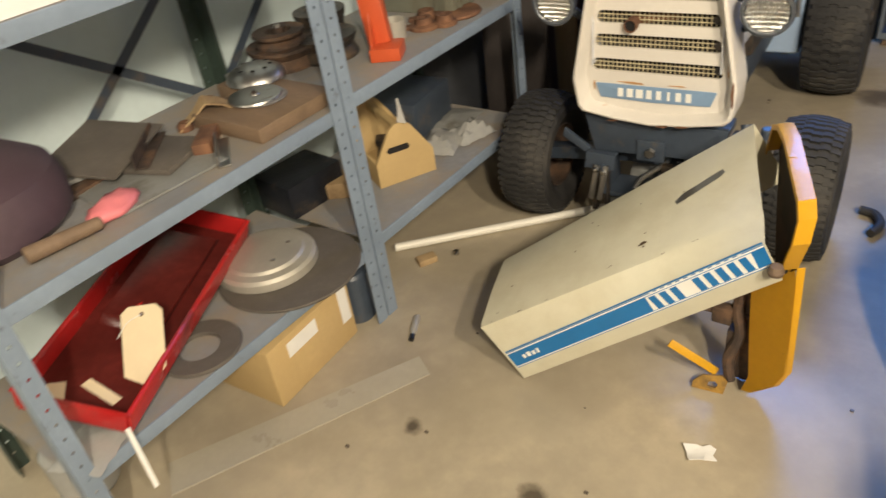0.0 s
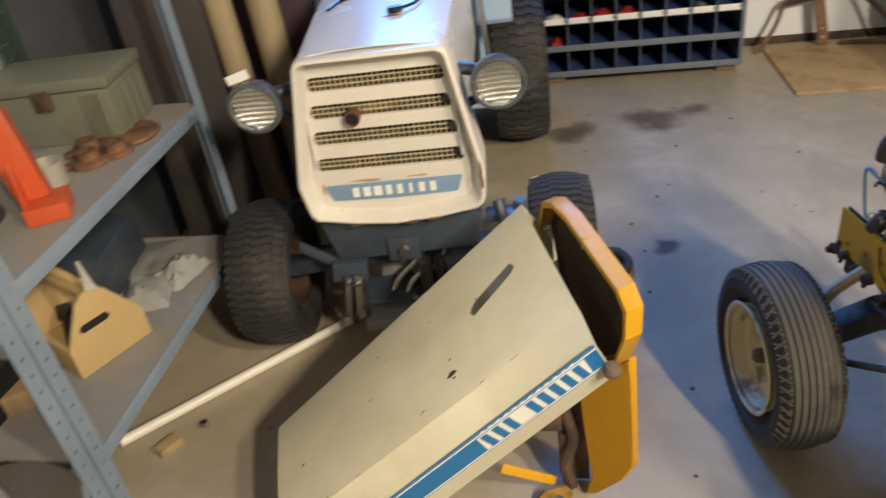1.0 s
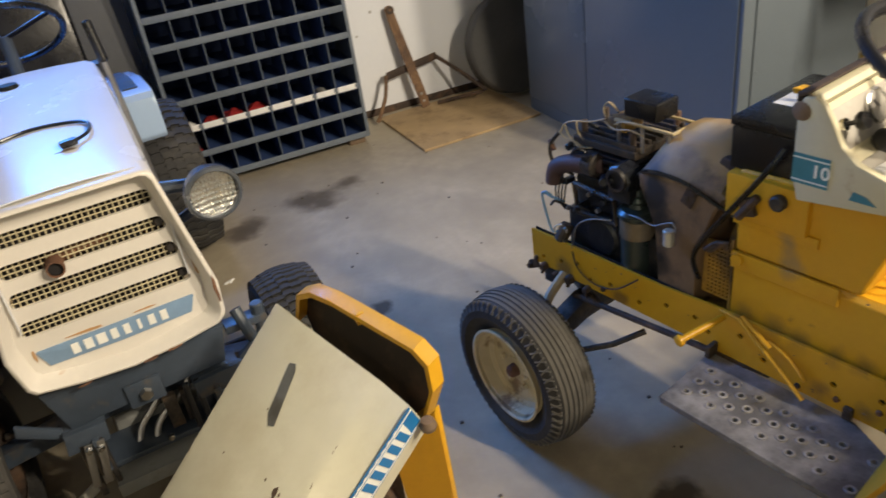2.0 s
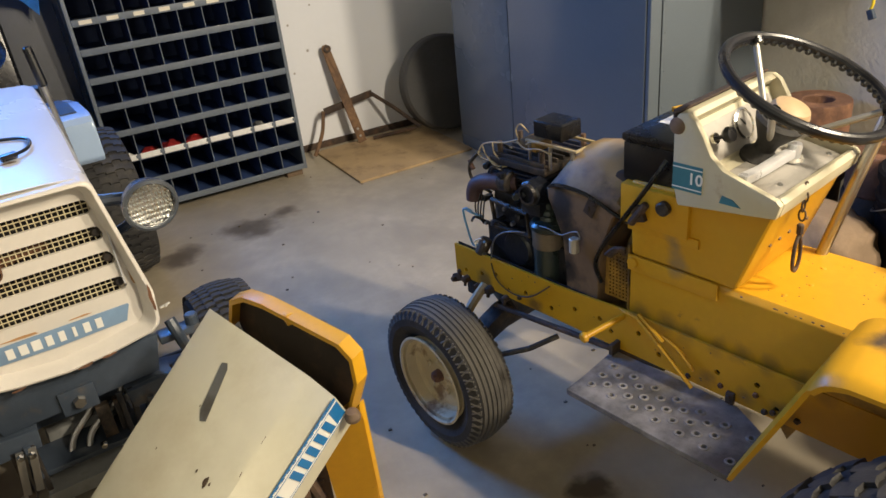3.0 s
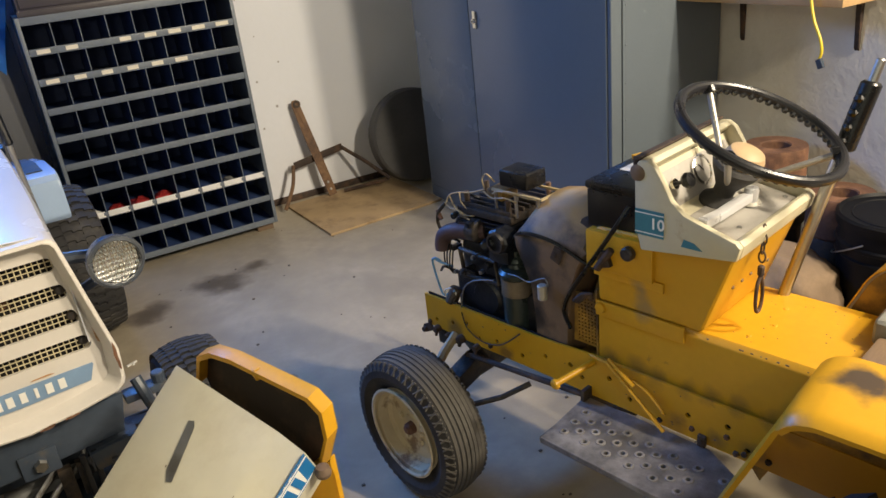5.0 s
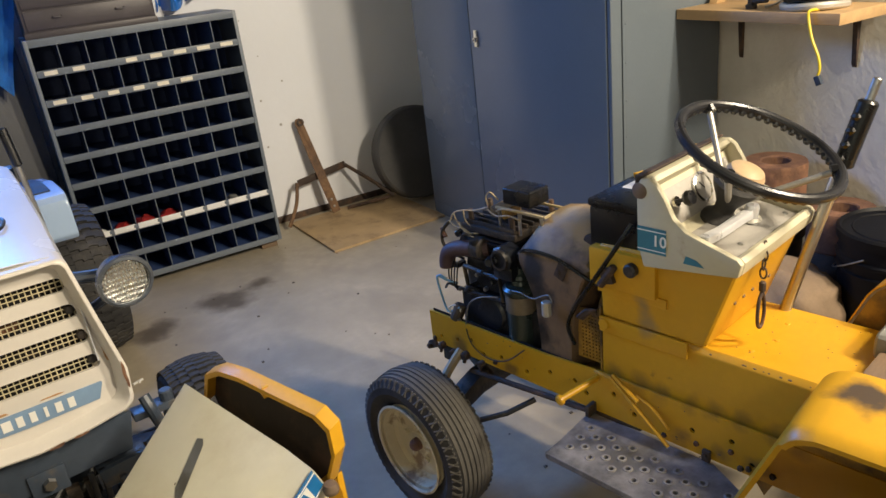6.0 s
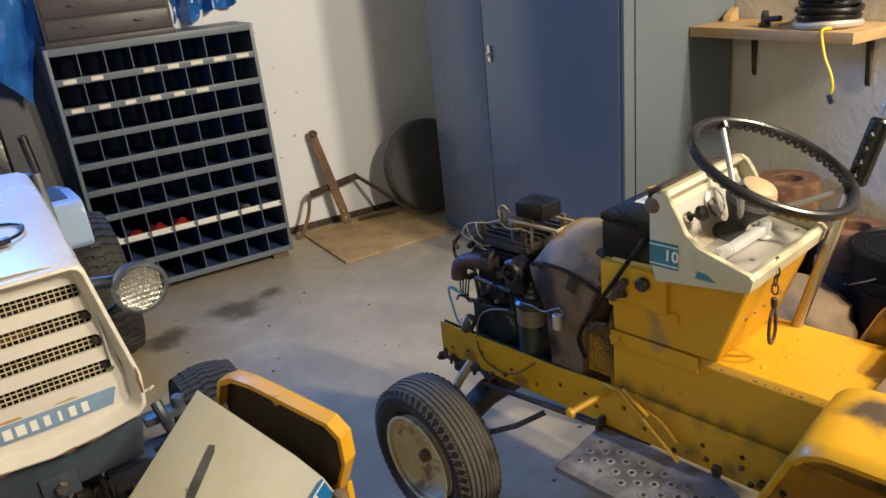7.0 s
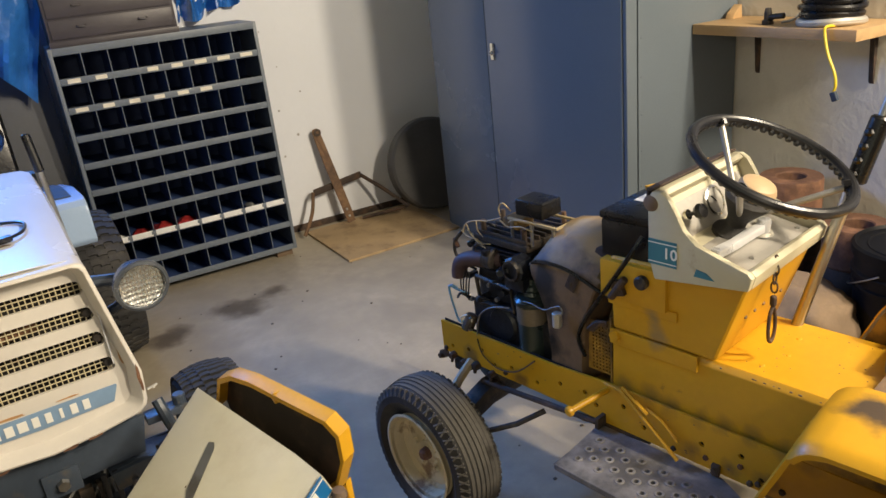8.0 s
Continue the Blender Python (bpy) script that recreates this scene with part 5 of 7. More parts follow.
part("steering_boot", lathe([(0.0, -0.012), (0.034, -0.012), (0.036, 0.002), (0.026, 0.010), (0.019, 0.020), (0.020, 0.034), (0.030, 0.052), (0.040, 0.068), (0.045, 0.080), (0.040, 0.086), (0.0, 0.086)], "z", 28, basis(base_pt, (1, 0, 0), Vector((0, 0.916, 0.40))), closed=False), RUBBER, bare_tractor, "greasy black steering column boot")
swm = basis(sw_c, (1, 0, 0), Vector((0, 0.910, 0.414)))
rim_pts = []
for i in range(120):
    a = 2 * math.pi * i / 120
    rim_pts.append((0.145 * math.cos(a), 0.145 * math.sin(a), 0.0))
sw = part("steering_wheel", tube(rim_pts, 0.0095, 12, smooth=False, closed=True), STEERBLACK, bare_tractor, "black steering wheel with finger grips and chrome spokes")
sw.matrix_basis = swm
beads = []
for i in range(54):
    a = 2 * math.pi * i / 54
    beads.append(lathe([(0, -0.0085), (0.0052, -0.0070), (0.0088, 0), (0.0052, 0.0070), (0, 0.0085)], "z", 10, pose(0.1415 * math.cos(a), 0.1415 * math.sin(a), -0.0052), closed=False))
part("finger_grip", join(*beads), STEERBLACK, sw)
for a in (71, 186, 305):
    part("spoke", cyl((0.028 * math.cos(radians(a)), 0.028 * math.sin(radians(a)), -0.104), (0.141 * math.cos(radians(a)), 0.141 * math.sin(radians(a)), -0.002), 0.0060, 12), DULLTUBE, sw, "dull chrome wheel spoke")
    part("spoke_lug", cyl((0.131 * math.cos(radians(a)), 0.131 * math.sin(radians(a)), -0.006), (0.141 * math.cos(radians(a)), 0.141 * math.sin(radians(a)), 0.0), 0.011, 12), BLACKPLASTIC, sw)
part("wheel_cap", lathe([(0.032, -0.080), (0.036, -0.064), (0.036, -0.056), (0.031, -0.046), (0.018, -0.040), (0, -0.038)], "z", 28, closed=False), WHEELTAN, sw, "tan plastic wheel centre cap")

# hydraulic lever with a bright tube and finger grip
lev = part("lift_lever", cyl((0.085, -0.680, 0.570), (0.138, -0.749, 0.905), 0.0112, 18), BARESTEEL, bare_tractor, "tall dull steel lift lever with black finger grip")
grip_dir = (Vector((0.141, -0.752, 0.905)) - Vector((0.085, -0.680, 0.570))).normalized()
gp = Vector((0.135, -0.744, 0.868))
part("lever_grip", join(cyl(gp, gp + grip_dir * 0.125, 0.018, 16, bevel=0.004), *[lathe([(0, -0.008), (0.007, -0.006), (0.010, 0), (0.007, 0.006), (0, 0.008)], "z", 10, Matrix.Translation(gp + grip_dir * (0.02 + 0.026 * k) + Vector((-0.014, 0.006, 0))), closed=False) for k in range(4)]), BLACKPLASTIC, lev)
part("lever_button", cyl(gp + grip_dir * 0.124, gp + grip_dir * 0.165, 0.008, 12, bevel=0.002), BARESTEEL, lev)
# snap hook on a short chain under the dash
clip_t = thing("snap_hook", BARE_AT @ pose(-0.072, -0.700, 0.025), "rusty snap hook hanging on a short chain", "snap hook")
for k in range(4):
    c0 = Vector((0, 0, 0.750 - 0.017 * k))
    pts = [(0.006 * math.cos(a), 0.0, 0.011 * math.sin(a)) for a in [2 * math.pi * i / 14 for i in range(14)]]
    link_bm = tube([c0 + Vector(p) for p in pts], 0.0018, 6, smooth=False, closed=True)
    if k % 2:
        link_bm.transform(Matrix.Rotation(math.pi / 2, 4, "Z"))
    part("chain_link", link_bm, DARKRUST, clip_t)
part("swivel", cyl((0, 0, 0.662), (0, 0, 0.682), 0.006, 10, bevel=0.002), DARKRUST, clip_t)
part("hook", tube([(0, 0, 0.662), (-0.011, 0, 0.645), (-0.013, 0, 0.612), (-0.006, 0, 0.592), (0.006, 0, 0.592), (0.013, 0, 0.612), (0.010, 0, 0.640), (0.001, 0, 0.660)], 0.0035, 8), DARKRUST, clip_t)

# running board with punched holes
rows_ = []
for i in range(7):
    for k in range(3):
        if (i, k) != (6, 1):
            rows_.append((-0.2165 - 0.0385 * k - 0.0020 * i, -0.418 - 0.0522 * i - 0.001 * k))
        if i < 5 and k < 2:
            rows_.append((-0.2355 - 0.0385 * k - 0.0020 * i, -0.4440 - 0.0522 * i - 0.001 * k))
board_outline = [(-0.336, -0.396), (-0.168, -0.382), (-0.166, -0.668), (-0.206, -0.742), (-0.337, -0.752)]
board = part("running_board", holed(board_outline, [ring_points(x, y, 0.0048, 10) for x, y in rows_], 0.337, 0.345, "z"), PLATEMETAL, bare_tractor, "worn black steel running board with punched holes")
for x, y in rows_:
    part("hole_lip", lathe([(0.0049, 0.344), (0.0054, 0.3466), (0.0072, 0.3467), (0.0094, 0.3466), (0.0102, 0.3452)], "z", 14, pose(x, y, 0), closed=False), WORNSTEEL, board)
part("board_lip", join(box((-0.341, -0.752, 0.334), (-0.3365, -0.396, 0.347), 0.002), moved(box((-0.336, -0.394, 0.332), (-0.17, -0.391, 0.344), 0.001), pose(0, 0, 0, 0, 0, 0))), PLATEMETAL, board)
far_outline = [(2 * CX - x, y) for x, y in board_outline]
far_board = part("running_board", holed(far_outline, [ring_points(2 * CX - x, y, 0.0048, 10) for x, y in rows_], 0.337, 0.345, "z"), PLATEMETAL, bare_tractor, "worn black steel running board with punched holes")
part("board_lip", box((2 * CX + 0.3365, -0.752, 0.334), (2 * CX + 0.341, -0.396, 0.347), 0.002), PLATEMETAL, far_board)
part("board_bracket", box((-0.190, -0.395, 0.345), (-0.160, -0.385, 0.372), 0.002), CASTIRON, board)

# pedal rod and bent straps on the rail
part("pedal_rod", cyl((-0.165, -0.405, 0.440), (-0.270, -0.382, 0.430), 0.0068, 14, bevel=0.002), YELLOW, bare_tractor, "yellow pedal rod")
part("pedal_end", cyl((-0.262, -0.384, 0.431), (-0.274, -0.381, 0.4295), 0.0115, 14, bevel=0.003), YELLOW, bare_tractor)
part("pedal_arm", join(tube([(-0.168, -0.398, 0.455), (-0.172, -0.440, 0.455), (-0.182, -0.520, 0.405), (-0.190, -0.585, 0.360)], 0.0042, 6, smooth=False), tube([(-0.172, -0.445, 0.465), (-0.180, -0.51, 0.43)], 0.0042, 6, smooth=False)), YELLOW, bare_tractor)
part("return_spring", tube([(-0.170, -0.50, 0.435), (-0.176, -0.54, 0.425), (-0.178, -0.575, 0.395), (-0.170, -0.57, 0.388)], 0.0035, 6), YELLOW, bare_tractor)
for y, z in ((0.115, 0.362), (-0.10, 0.365), (-0.72, 0.36), (-0.78, 0.372)):
    part("bolt", lathe([(0, -0.006), (0.005, -0.0055), (0.007, 0)], "x", 6, pose(-0.163, y, z), closed=False), DARKRUST, bare_tractor)

for y, z, r_b in ((0.085, 0.352, 0.010), (0.045, 0.345, 0.008), (0.00, 0.350, 0.012), (-0.055, 0.346, 0.009)):
    part("bracket_bolt", join(lathe([(0, -0.014), (r_b * 0.8, -0.013), (r_b, -0.004), (r_b, 0.006)], "x", 8, pose(-0.166, y, z), closed=False), cyl((-0.168, y, z), (-0.172, y + 0.004, z - 0.020), r_b * 0.4, 8)), DARKRUST, bare_tractor, "rusty bracket bolt")
part("tow_tab", join(prism([(0.115, 0.358), (0.142, 0.345), (0.148, 0.330), (0.136, 0.322), (0.105, 0.338)], -0.166, -0.160, "x", 0.001), lathe([(0, -0.01), (0.007, -0.009), (0.008, 0)], "x", 6, pose(-0.166, 0.135, 0.334), closed=False)), DARKRUST, bare_tractor, "bent rusty tab under the rail end")
for k, (y, z) in enumerate(((-0.56, 0.362), (-0.63, 0.374), (-0.655, 0.360), (-0.70, 0.388), (-0.735, 0.366))):
    part("rail_nut", lathe([(0, -0.005), (0.005, -0.0045), (0.0065, 0)], "x", 6, pose(-0.163, y, z), closed=False), (DARKRUST, RUST)[k % 2], bare_tractor)
part("clevis", join(box((-0.172, -0.662, 0.346), (-0.1625, -0.645, 0.372), 0.003), cyl((-0.176, -0.652, 0.362), (-0.160, -0.652, 0.362), 0.005, 10)), DARKRUST, bare_tractor, "rusty clevis on the rail")
# front axle, steering rods and wheels
part("front_axle", join(prism([(-0.34, 0.215), (-0.13, 0.285), (0.09, 0.285), (0.30, 0.215), (0.30, 0.175), (0.09, 0.225), (-0.13, 0.225), (-0.34, 0.175)], -0.02, 0.03, "y", 0.010), cyl((CX, 0.06, 0.29), (CX, -0.05, 0.29), 0.03, 16)), CASTIRON, bare_tractor, "greasy cast front axle")
part("axle_bracket", join(prism([(-0.15, 0.352), (0.11, 0.352), (0.05, 0.25), (-0.09, 0.25)], -0.03, 0.045, "y", 0.006)), CASTIRON, bare_tractor)
part("spindle_arm", tube([(-0.255, 0.0, 0.300), (-0.225, 0.012, 0.325), (-0.165, 0.02, 0.356)], 0.012, 8), WIRECREAM, bare_tractor)
part("drag_link", tube([(-0.262, -0.10, 0.245), (-0.20, -0.16, 0.262), (-0.14, -0.20, 0.285)], 0.007, 8, smooth=False), CASTIRON, bare_tractor)
part("drag_joint", lathe([(0, -0.018), (0.016, -0.014), (0.018, 0.0), (0.012, 0.016), (0, 0.018)], "z", 14, pose(-0.268, -0.095, 0.24), closed=False), YELLOWGRIME, bare_tractor)
part("long_rod", cyl((-0.17, -0.02, 0.315), (-0.152, -0.50, 0.345), 0.007, 8), DARKRUST, bare_tractor)
part("steer_knuckle", join(cyl((-0.315, 0.0, 0.15), (-0.315, 0.0, 0.27), 0.020, 14, bevel=0.004), cyl((0.275, 0, 0.15), (0.275, 0, 0.27), 0.020, 14, bevel=0.004)), CASTIRON, bare_tractor)
for s, x in ((-1, -0.395), (1, 0.355)):
    w = part("front_wheel", lathe([(0.012, -0.03), (0.012, 0.03)], "x", 12, closed=True), CASTIRON, bare_tractor)
    w.matrix_basis = pose(x + 0.062 * (1 if s < 0 else -1), -0.002, 0.194, 0, 0, -3)
    tyre(w, 0.194, 0.126, 0.112, "rib", RUBBER, 26, TREADGREY)
    dish_rim(w, 0.112, 0.116, s, RIMCREAM, True, 1.42)
# rear fenders and wheels
arch = smooth_path([(-0.752, 0.345, 0), (-0.784, 0.42, 0), (-0.815, 0.493, 0), (-0.842, 0.557, 0), (-0.856, 0.590, 0), (-0.872, 0.611, 0), (-0.895, 0.622, 0), (-0.93, 0.626, 0), (-1.10, 0.627, 0), (-1.32, 0.625, 0), (-1.45, 0.60, 0), (-1.54, 0.53, 0)], 3)
for s, x_in, x_out in ((-1, -0.152, -0.340), (1, 0.112, 0.300)):
    rows_f = []
    run = [p + (Vector((0.025, 0.045, 0)) if s > 0 else Vector((0, 0, 0))) for p in arch]
    for p in run:
        lift = 0.006 if p.x < -0.86 else 0.0
        rows_f.append([(x_out, p.x - 0.003, p.y - 0.014 if lift else p.y - 0.004), (x_out + s * 0.002, p.x, p.y - 0.006 if lift else p.y), (x_out - s * 0.006, p.x + 0.002, p.y + lift * 0.4), (x_out - s * 0.02, p.x + 0.004, p.y + lift), (x_out - s * 0.08, p.x + 0.008, p.y + lift * 1.3), (x_in, p.x + 0.014, p.y + lift * 0.6)])
    fen = part("fender", skin(rows_f, 0.003), YELLOW, bare_tractor, "yellow rear fender with rolled edge", 0.7)
    wall_top = [(p.x + 0.008, p.y - 0.006) for p in run[3:]]
    part("fender_wall", prism([(-0.745, 0.345), (-0.765, 0.318), (-0.785, 0.362), (-0.835, 0.356), (-0.90, 0.36), (-1.50, 0.36)] + list(reversed(wall_top)), x_in + s * 0.004, x_in + s * 0.007, "x"), YELLOWGRIME, fen, "grimy inner wall of the fender")
    w = part("rear_wheel", lathe([(0.03, -0.1), (0.03, 0.1)], "x", 12, closed=True), CASTIRON, bare_tractor)
    w.matrix_basis = pose(CX + s * 0.415, -1.14, 0.302)
    tyre(w, 0.302, 0.20, 0.155, "lug", RUBBER, 30)
    dish_rim(w, 0.155, 0.20, s, RIMCREAM)
part("seat_deck", box((-0.135, -1.36, 0.578), (-0.02, -0.885, 0.604), 0.008), DARKWOOD, bare_tractor, "brown rusty seat deck")
part("seat_pan", join(box((-0.018, -1.36, 0.578), (0.105, -0.872, 0.630), 0.014, segments=3)), GREYMETAL, bare_tractor, "grey seat mounting pan")
part("seat", join(box((-0.20, -1.62, 0.74), (0.16, -1.26, 0.80), 0.03, segments=3)), BLACKPLASTIC, bare_tractor)
part("seat_post", box((-0.09, -1.55, 0.577), (0.05, -1.37, 0.738), 0.01), CASTIRON, bare_tractor)
rnd_s = random.Random(17)
for k in range(26):
    x, y, r = rnd_s.uniform(-0.12, 0.08), rnd_s.uniform(-0.87, -0.66), rnd_s.uniform(0.0007, 0.0016)
    part("paint_speck", lathe([(0, 0.0006), (r, 0.0004), (r * 1.2, 0)], "z", 7, pose(x, y, 0.577), closed=False), CHIP, bare_tractor)

# engine
part("crankcase", join(box((-0.128, -0.245, 0.408), (0.085, 0.035, 0.52), 0.012), box((-0.112, -0.20, 0.52), (0.07, 0.025, 0.60), 0.015), prism([(0.02, 0.42), (0.055, 0.44), (0.055, 0.50), (0.02, 0.52)], -0.10, 0.06, "x", 0.004), cyl((-0.135, -0.07, 0.475), (-0.120, -0.07, 0.475), 0.045, 24, bevel=0.006)), ENGINEBLACK, bare_tractor, "black greasy crankcase")
barrel = part("cylinder", box((-0.100, -0.14, 0.598), (0.048, 0.012, 0.672), 0.008), ENGINEBLACK, bare_tractor, "finned black cylinder")
for k in range(8):
    part("fin", box((-0.118 + 0.004 * (k % 2), -0.150, 0.602 + 0.0085 * k), (0.060, 0.024, 0.6065 + 0.0085 * k), 0.001), ENGINEBLACK, barrel)
head = part("head", box((-0.115, -0.150, 0.674), (0.060, 0.022, 0.692), 0.004), CASTIRON, bare_tractor)
for k in range(8):
    part("fin", box((-0.110 + 0.022 * k, -0.145, 0.692), (-0.104 + 0.022 * k, 0.015, 0.702), 0.001), CASTIRON, head)
for x, y in ((-0.10, -0.13), (-0.10, 0.0), (-0.02, 0.01), (0.045, -0.02), (0.045, -0.13)):
    part("head_bolt", lathe([(0, 0.728), (0.007, 0.726), (0.008, 0.69)], "z", 6, pose(x, y, 0), closed=False), DARKRUST, bare_tractor)
part("exhaust_elbow", tube([(-0.105, -0.06, 0.640), (-0.122, -0.015, 0.634), (-0.128, 0.025, 0.628), (-0.132, 0.056, 0.612), (-0.133, 0.066, 0.590), (-0.133, 0.067, 0.572)], 0.0205, 16), PURPLEPIPE, bare_tractor, "rusty purple-brown exhaust elbow")
part("manifold_flange", cyl((-0.118, -0.055, 0.640), (-0.118, -0.02, 0.640), 0.028, 16, bevel=0.004), CASTIRON, bare_tractor)
carb = part("carburettor", join(cyl((-0.158, -0.138, 0.646), (-0.108, -0.138, 0.646), 0.031, 8, bevel=0.006), box((-0.150, -0.165, 0.590), (-0.108, -0.105, 0.625), 0.008), cyl((-0.162, -0.105, 0.632), (-0.13, -0.085, 0.626), 0.010, 10, bevel=0.002)), ENGINEBLACK, bare_tractor, "black carburettor")
part("carb_ring", lathe([(0.018, -0.164), (0.024, -0.164), (0.026, -0.156), (0.018, -0.156)], "x", 20, pose(0, -0.138, 0.646), closed=False), CASTIRON, carb)
part("breather_frame", tube([(-0.140, 0.0, 0.592), (-0.140, -0.115, 0.585), (-0.140, -0.12, 0.53), (-0.140, -0.01, 0.522), (-0.140, 0.0, 0.592)], 0.006, 6, smooth=False), CASTIRON, bare_tractor)
filt = part("fuel_filter", lathe([(0, 0.410), (0.030, 0.410), (0.036, 0.418), (0.036, 0.512), (0, 0.512)], "z", 28, pose(-0.120, -0.162, 0), closed=False), FILMCAN, bare_tractor, "dark cylindrical canister on the engine")
part("clamp_band", lathe([(0.0362, 0.514), (0.0385, 0.514), (0.0385, 0.556), (0.0362, 0.556)], "z", 28, pose(-0.120, -0.162, 0), closed=False), TANCLAMP, filt, "worn tan clamp band")
part("filter_head", lathe([(0.036, 0.556), (0.042, 0.560), (0.043, 0.570), (0.036, 0.577), (0.020, 0.580), (0.017, 0.588), (0.020, 0.594), (0.016, 0.602), (0.010, 0.606), (0.009, 0.618), (0, 0.620)], "z", 28, pose(-0.120, -0.162, 0), closed=False), FILMCAN, filt)
part("filter_clip", tube([(-0.155, -0.165, 0.575), (-0.163, -0.20, 0.582), (-0.164, -0.235, 0.578), (-0.164, -0.262, 0.592), (-0.166, -0.283, 0.600), (-0.166, -0.290, 0.585), (-0.165, -0.275, 0.580)], 0.0017, 6), WORNSTEEL, filt)
part("condenser", cyl((-0.168, -0.276, 0.550), (-0.168, -0.276, 0.585), 0.011, 12, bevel=0.002), ALU, bare_tractor, "small silver condenser")
# tin shroud over the flywheel: a tapering hood with bevelled shoulders
SHROUD = smooth_path([(0, -0.237, 0.408), (0, -0.226, 0.560), (0, -0.186, 0.645), (0, -0.190, 0.700), (0, -0.232, 0.752), (0, -0.340, 0.757), (0, -0.382, 0.700), (0, -0.338, 0.575), (0, -0.325, 0.408)], 2)
sh_rows = []
for dx, inset, cut in ((0.130, 0.08, 0.10), (0.126, 0.02, 0.22), (0.100, 0.0, 0.60), (0.062, 0.0, 0.95), (0.030, 0.0, 1.04), (-0.010, 0.0, 1.0), (-0.035, 0.0, 0.75), (-0.055, 0.02, 0.35), (-0.060, 0.08, 0.15)):
    sh_rows.append([(CX - dx, p.y + (-0.285 - p.y) * inset, p.z if p.z < 0.67 else 0.67 + (p.z - 0.67) * cut) for p in SHROUD])
sh = skin(sh_rows)
edge_loops = [[v for v in sh.verts if abs(v.co.x - (CX + e)) < 1e-5] for e in (-0.130, 0.060)]
for loop in edge_loops:
    sh.faces.new(loop)
bmesh.ops.recalc_face_normals(sh, faces=sh.faces)
shroud = part("flywheel_shroud", sh, TANCOVER, bare_tractor, "dented tan and brown sheet-metal flywheel shroud", 0.55)
for y, z in ((-0.300, 0.655), (-0.315, 0.668)):
    part("shroud_screw", lathe([(0, -0.004), (0.006, -0.003), (0.008, 0)], "x", 10, pose(CX - 0.131, y, z), closed=False), DARKRUST, shroud)
part("shroud_plate", moved(box((-0.002, -0.013, -0.022), (0.0, 0.013, 0.022), 0.001), pose(CX - 0.1305, -0.308, 0.660, 24, 0, 0)), DARKRUST, shroud, "small rusty plate on the shroud")
part("rotating_screen", lathe([(0, -0.392), (0.095, -0.392), (0.105, -0.387), (0.105, -0.372), (0, -0.372)], "y", 32, pose(CX, 0, 0.53), closed=False), YELLOWGRIME, bare_tractor, "perforated grimy yellow flywheel screen")
part("firewall", holed([(-0.146, 0.41), (-0.146, 0.60), (0.106, 0.60), (0.106, 0.41)], [ring_points(-0.135 + 0.012 * i, 0.425 + 0.012 * k, 0.0036, 6) for i in range(20) for k in range(14)], -0.402, -0.398, "y"), YELLOWGRIME, bare_tractor, "perforated yellow firewall sheet")
part("side_mesh", holed([(-0.400, 0.452), (-0.330, 0.452), (-0.334, 0.572), (-0.400, 0.585)], [ring_points(-0.395 + 0.0085 * i, 0.460 + 0.0085 * k, 0.0027, 6) for i in range(7) for k in range(13)], -0.132, -0.129, "x"), YELLOWGRIME, bare_tractor, "grimy yellow perforated guard")
part("rear_tab", prism([(-0.33, 0.70), (-0.40, 0.70), (-0.40, 0.735), (-0.345, 0.735)], -0.115, -0.085, "x", 0.002), DARKRUST, bare_tractor)
# voltage regulator on posts above the engine
reg = part("regulator", join(box((-0.098, -0.188, 0.757), (-0.030, -0.105, 0.796), 0.006, segments=3)), BLACKPLASTIC, bare_tractor, "shiny black regulator box on posts")
part("regulator_frame", join(box((-0.104, -0.225, 0.744), (-0.097, -0.085, 0.750), 0.002), box((-0.034, -0.225, 0.744), (-0.027, -0.085, 0.750), 0.002), box((-0.104, -0.232, 0.744), (-0.027, -0.2255, 0.750), 0.002)), WIRECREAM, reg)
for x, y in ((-0.10, -0.095), (-0.10, -0.155), (-0.10, -0.22), (-0.03, -0.095), (-0.03, -0.22)):
    part("post", cyl((x, y, 0.690), (x, y, 0.744), 0.004, 8), BARESTEEL, reg)
part("terminal_block", box((-0.085, -0.10, 0.712), (-0.03, -0.05, 0.737), 0.004), YELLOWGRIME, bare_tractor, "small yellow terminal block")
rnd_e = random.Random(23)
bits = []
for k in range(34):
    x, y, z = rnd_e.uniform(-0.135, -0.02), rnd_e.uniform(-0.14, 0.05), rnd_e.uniform(0.50, 0.70)
    if k % 3 == 0:
        bits.append(cyl((x - 0.03, y, z), (x + 0.006, y + rnd_e.uniform(-0.01, 0.01), z), rnd_e.uniform(0.005, 0.010), 8, bevel=0.002))
    elif k % 3 == 1:
        w_ = rnd_e.uniform(0.006, 0.013)
        bits.append(box((x - 0.03, y - w_, z - w_), (x, y + w_, z + w_ * 0.6), 0.002))
    else:
        bits.append(tube([(x - 0.02, y, z), (x - 0.035, y + 0.02, z + 0.012), (x - 0.025, y + 0.045, z - 0.01)], 0.0035, 6))
tagged(part("linkage", join(*bits), ENGINEBLACK, bare_tractor), "greasy governor linkage and bolts", kind="stuff")
# wires and hoses
def wire(pts, r, mat, label=""):
    part("wire", tube(pts, r, 6), mat, bare_tractor, label)


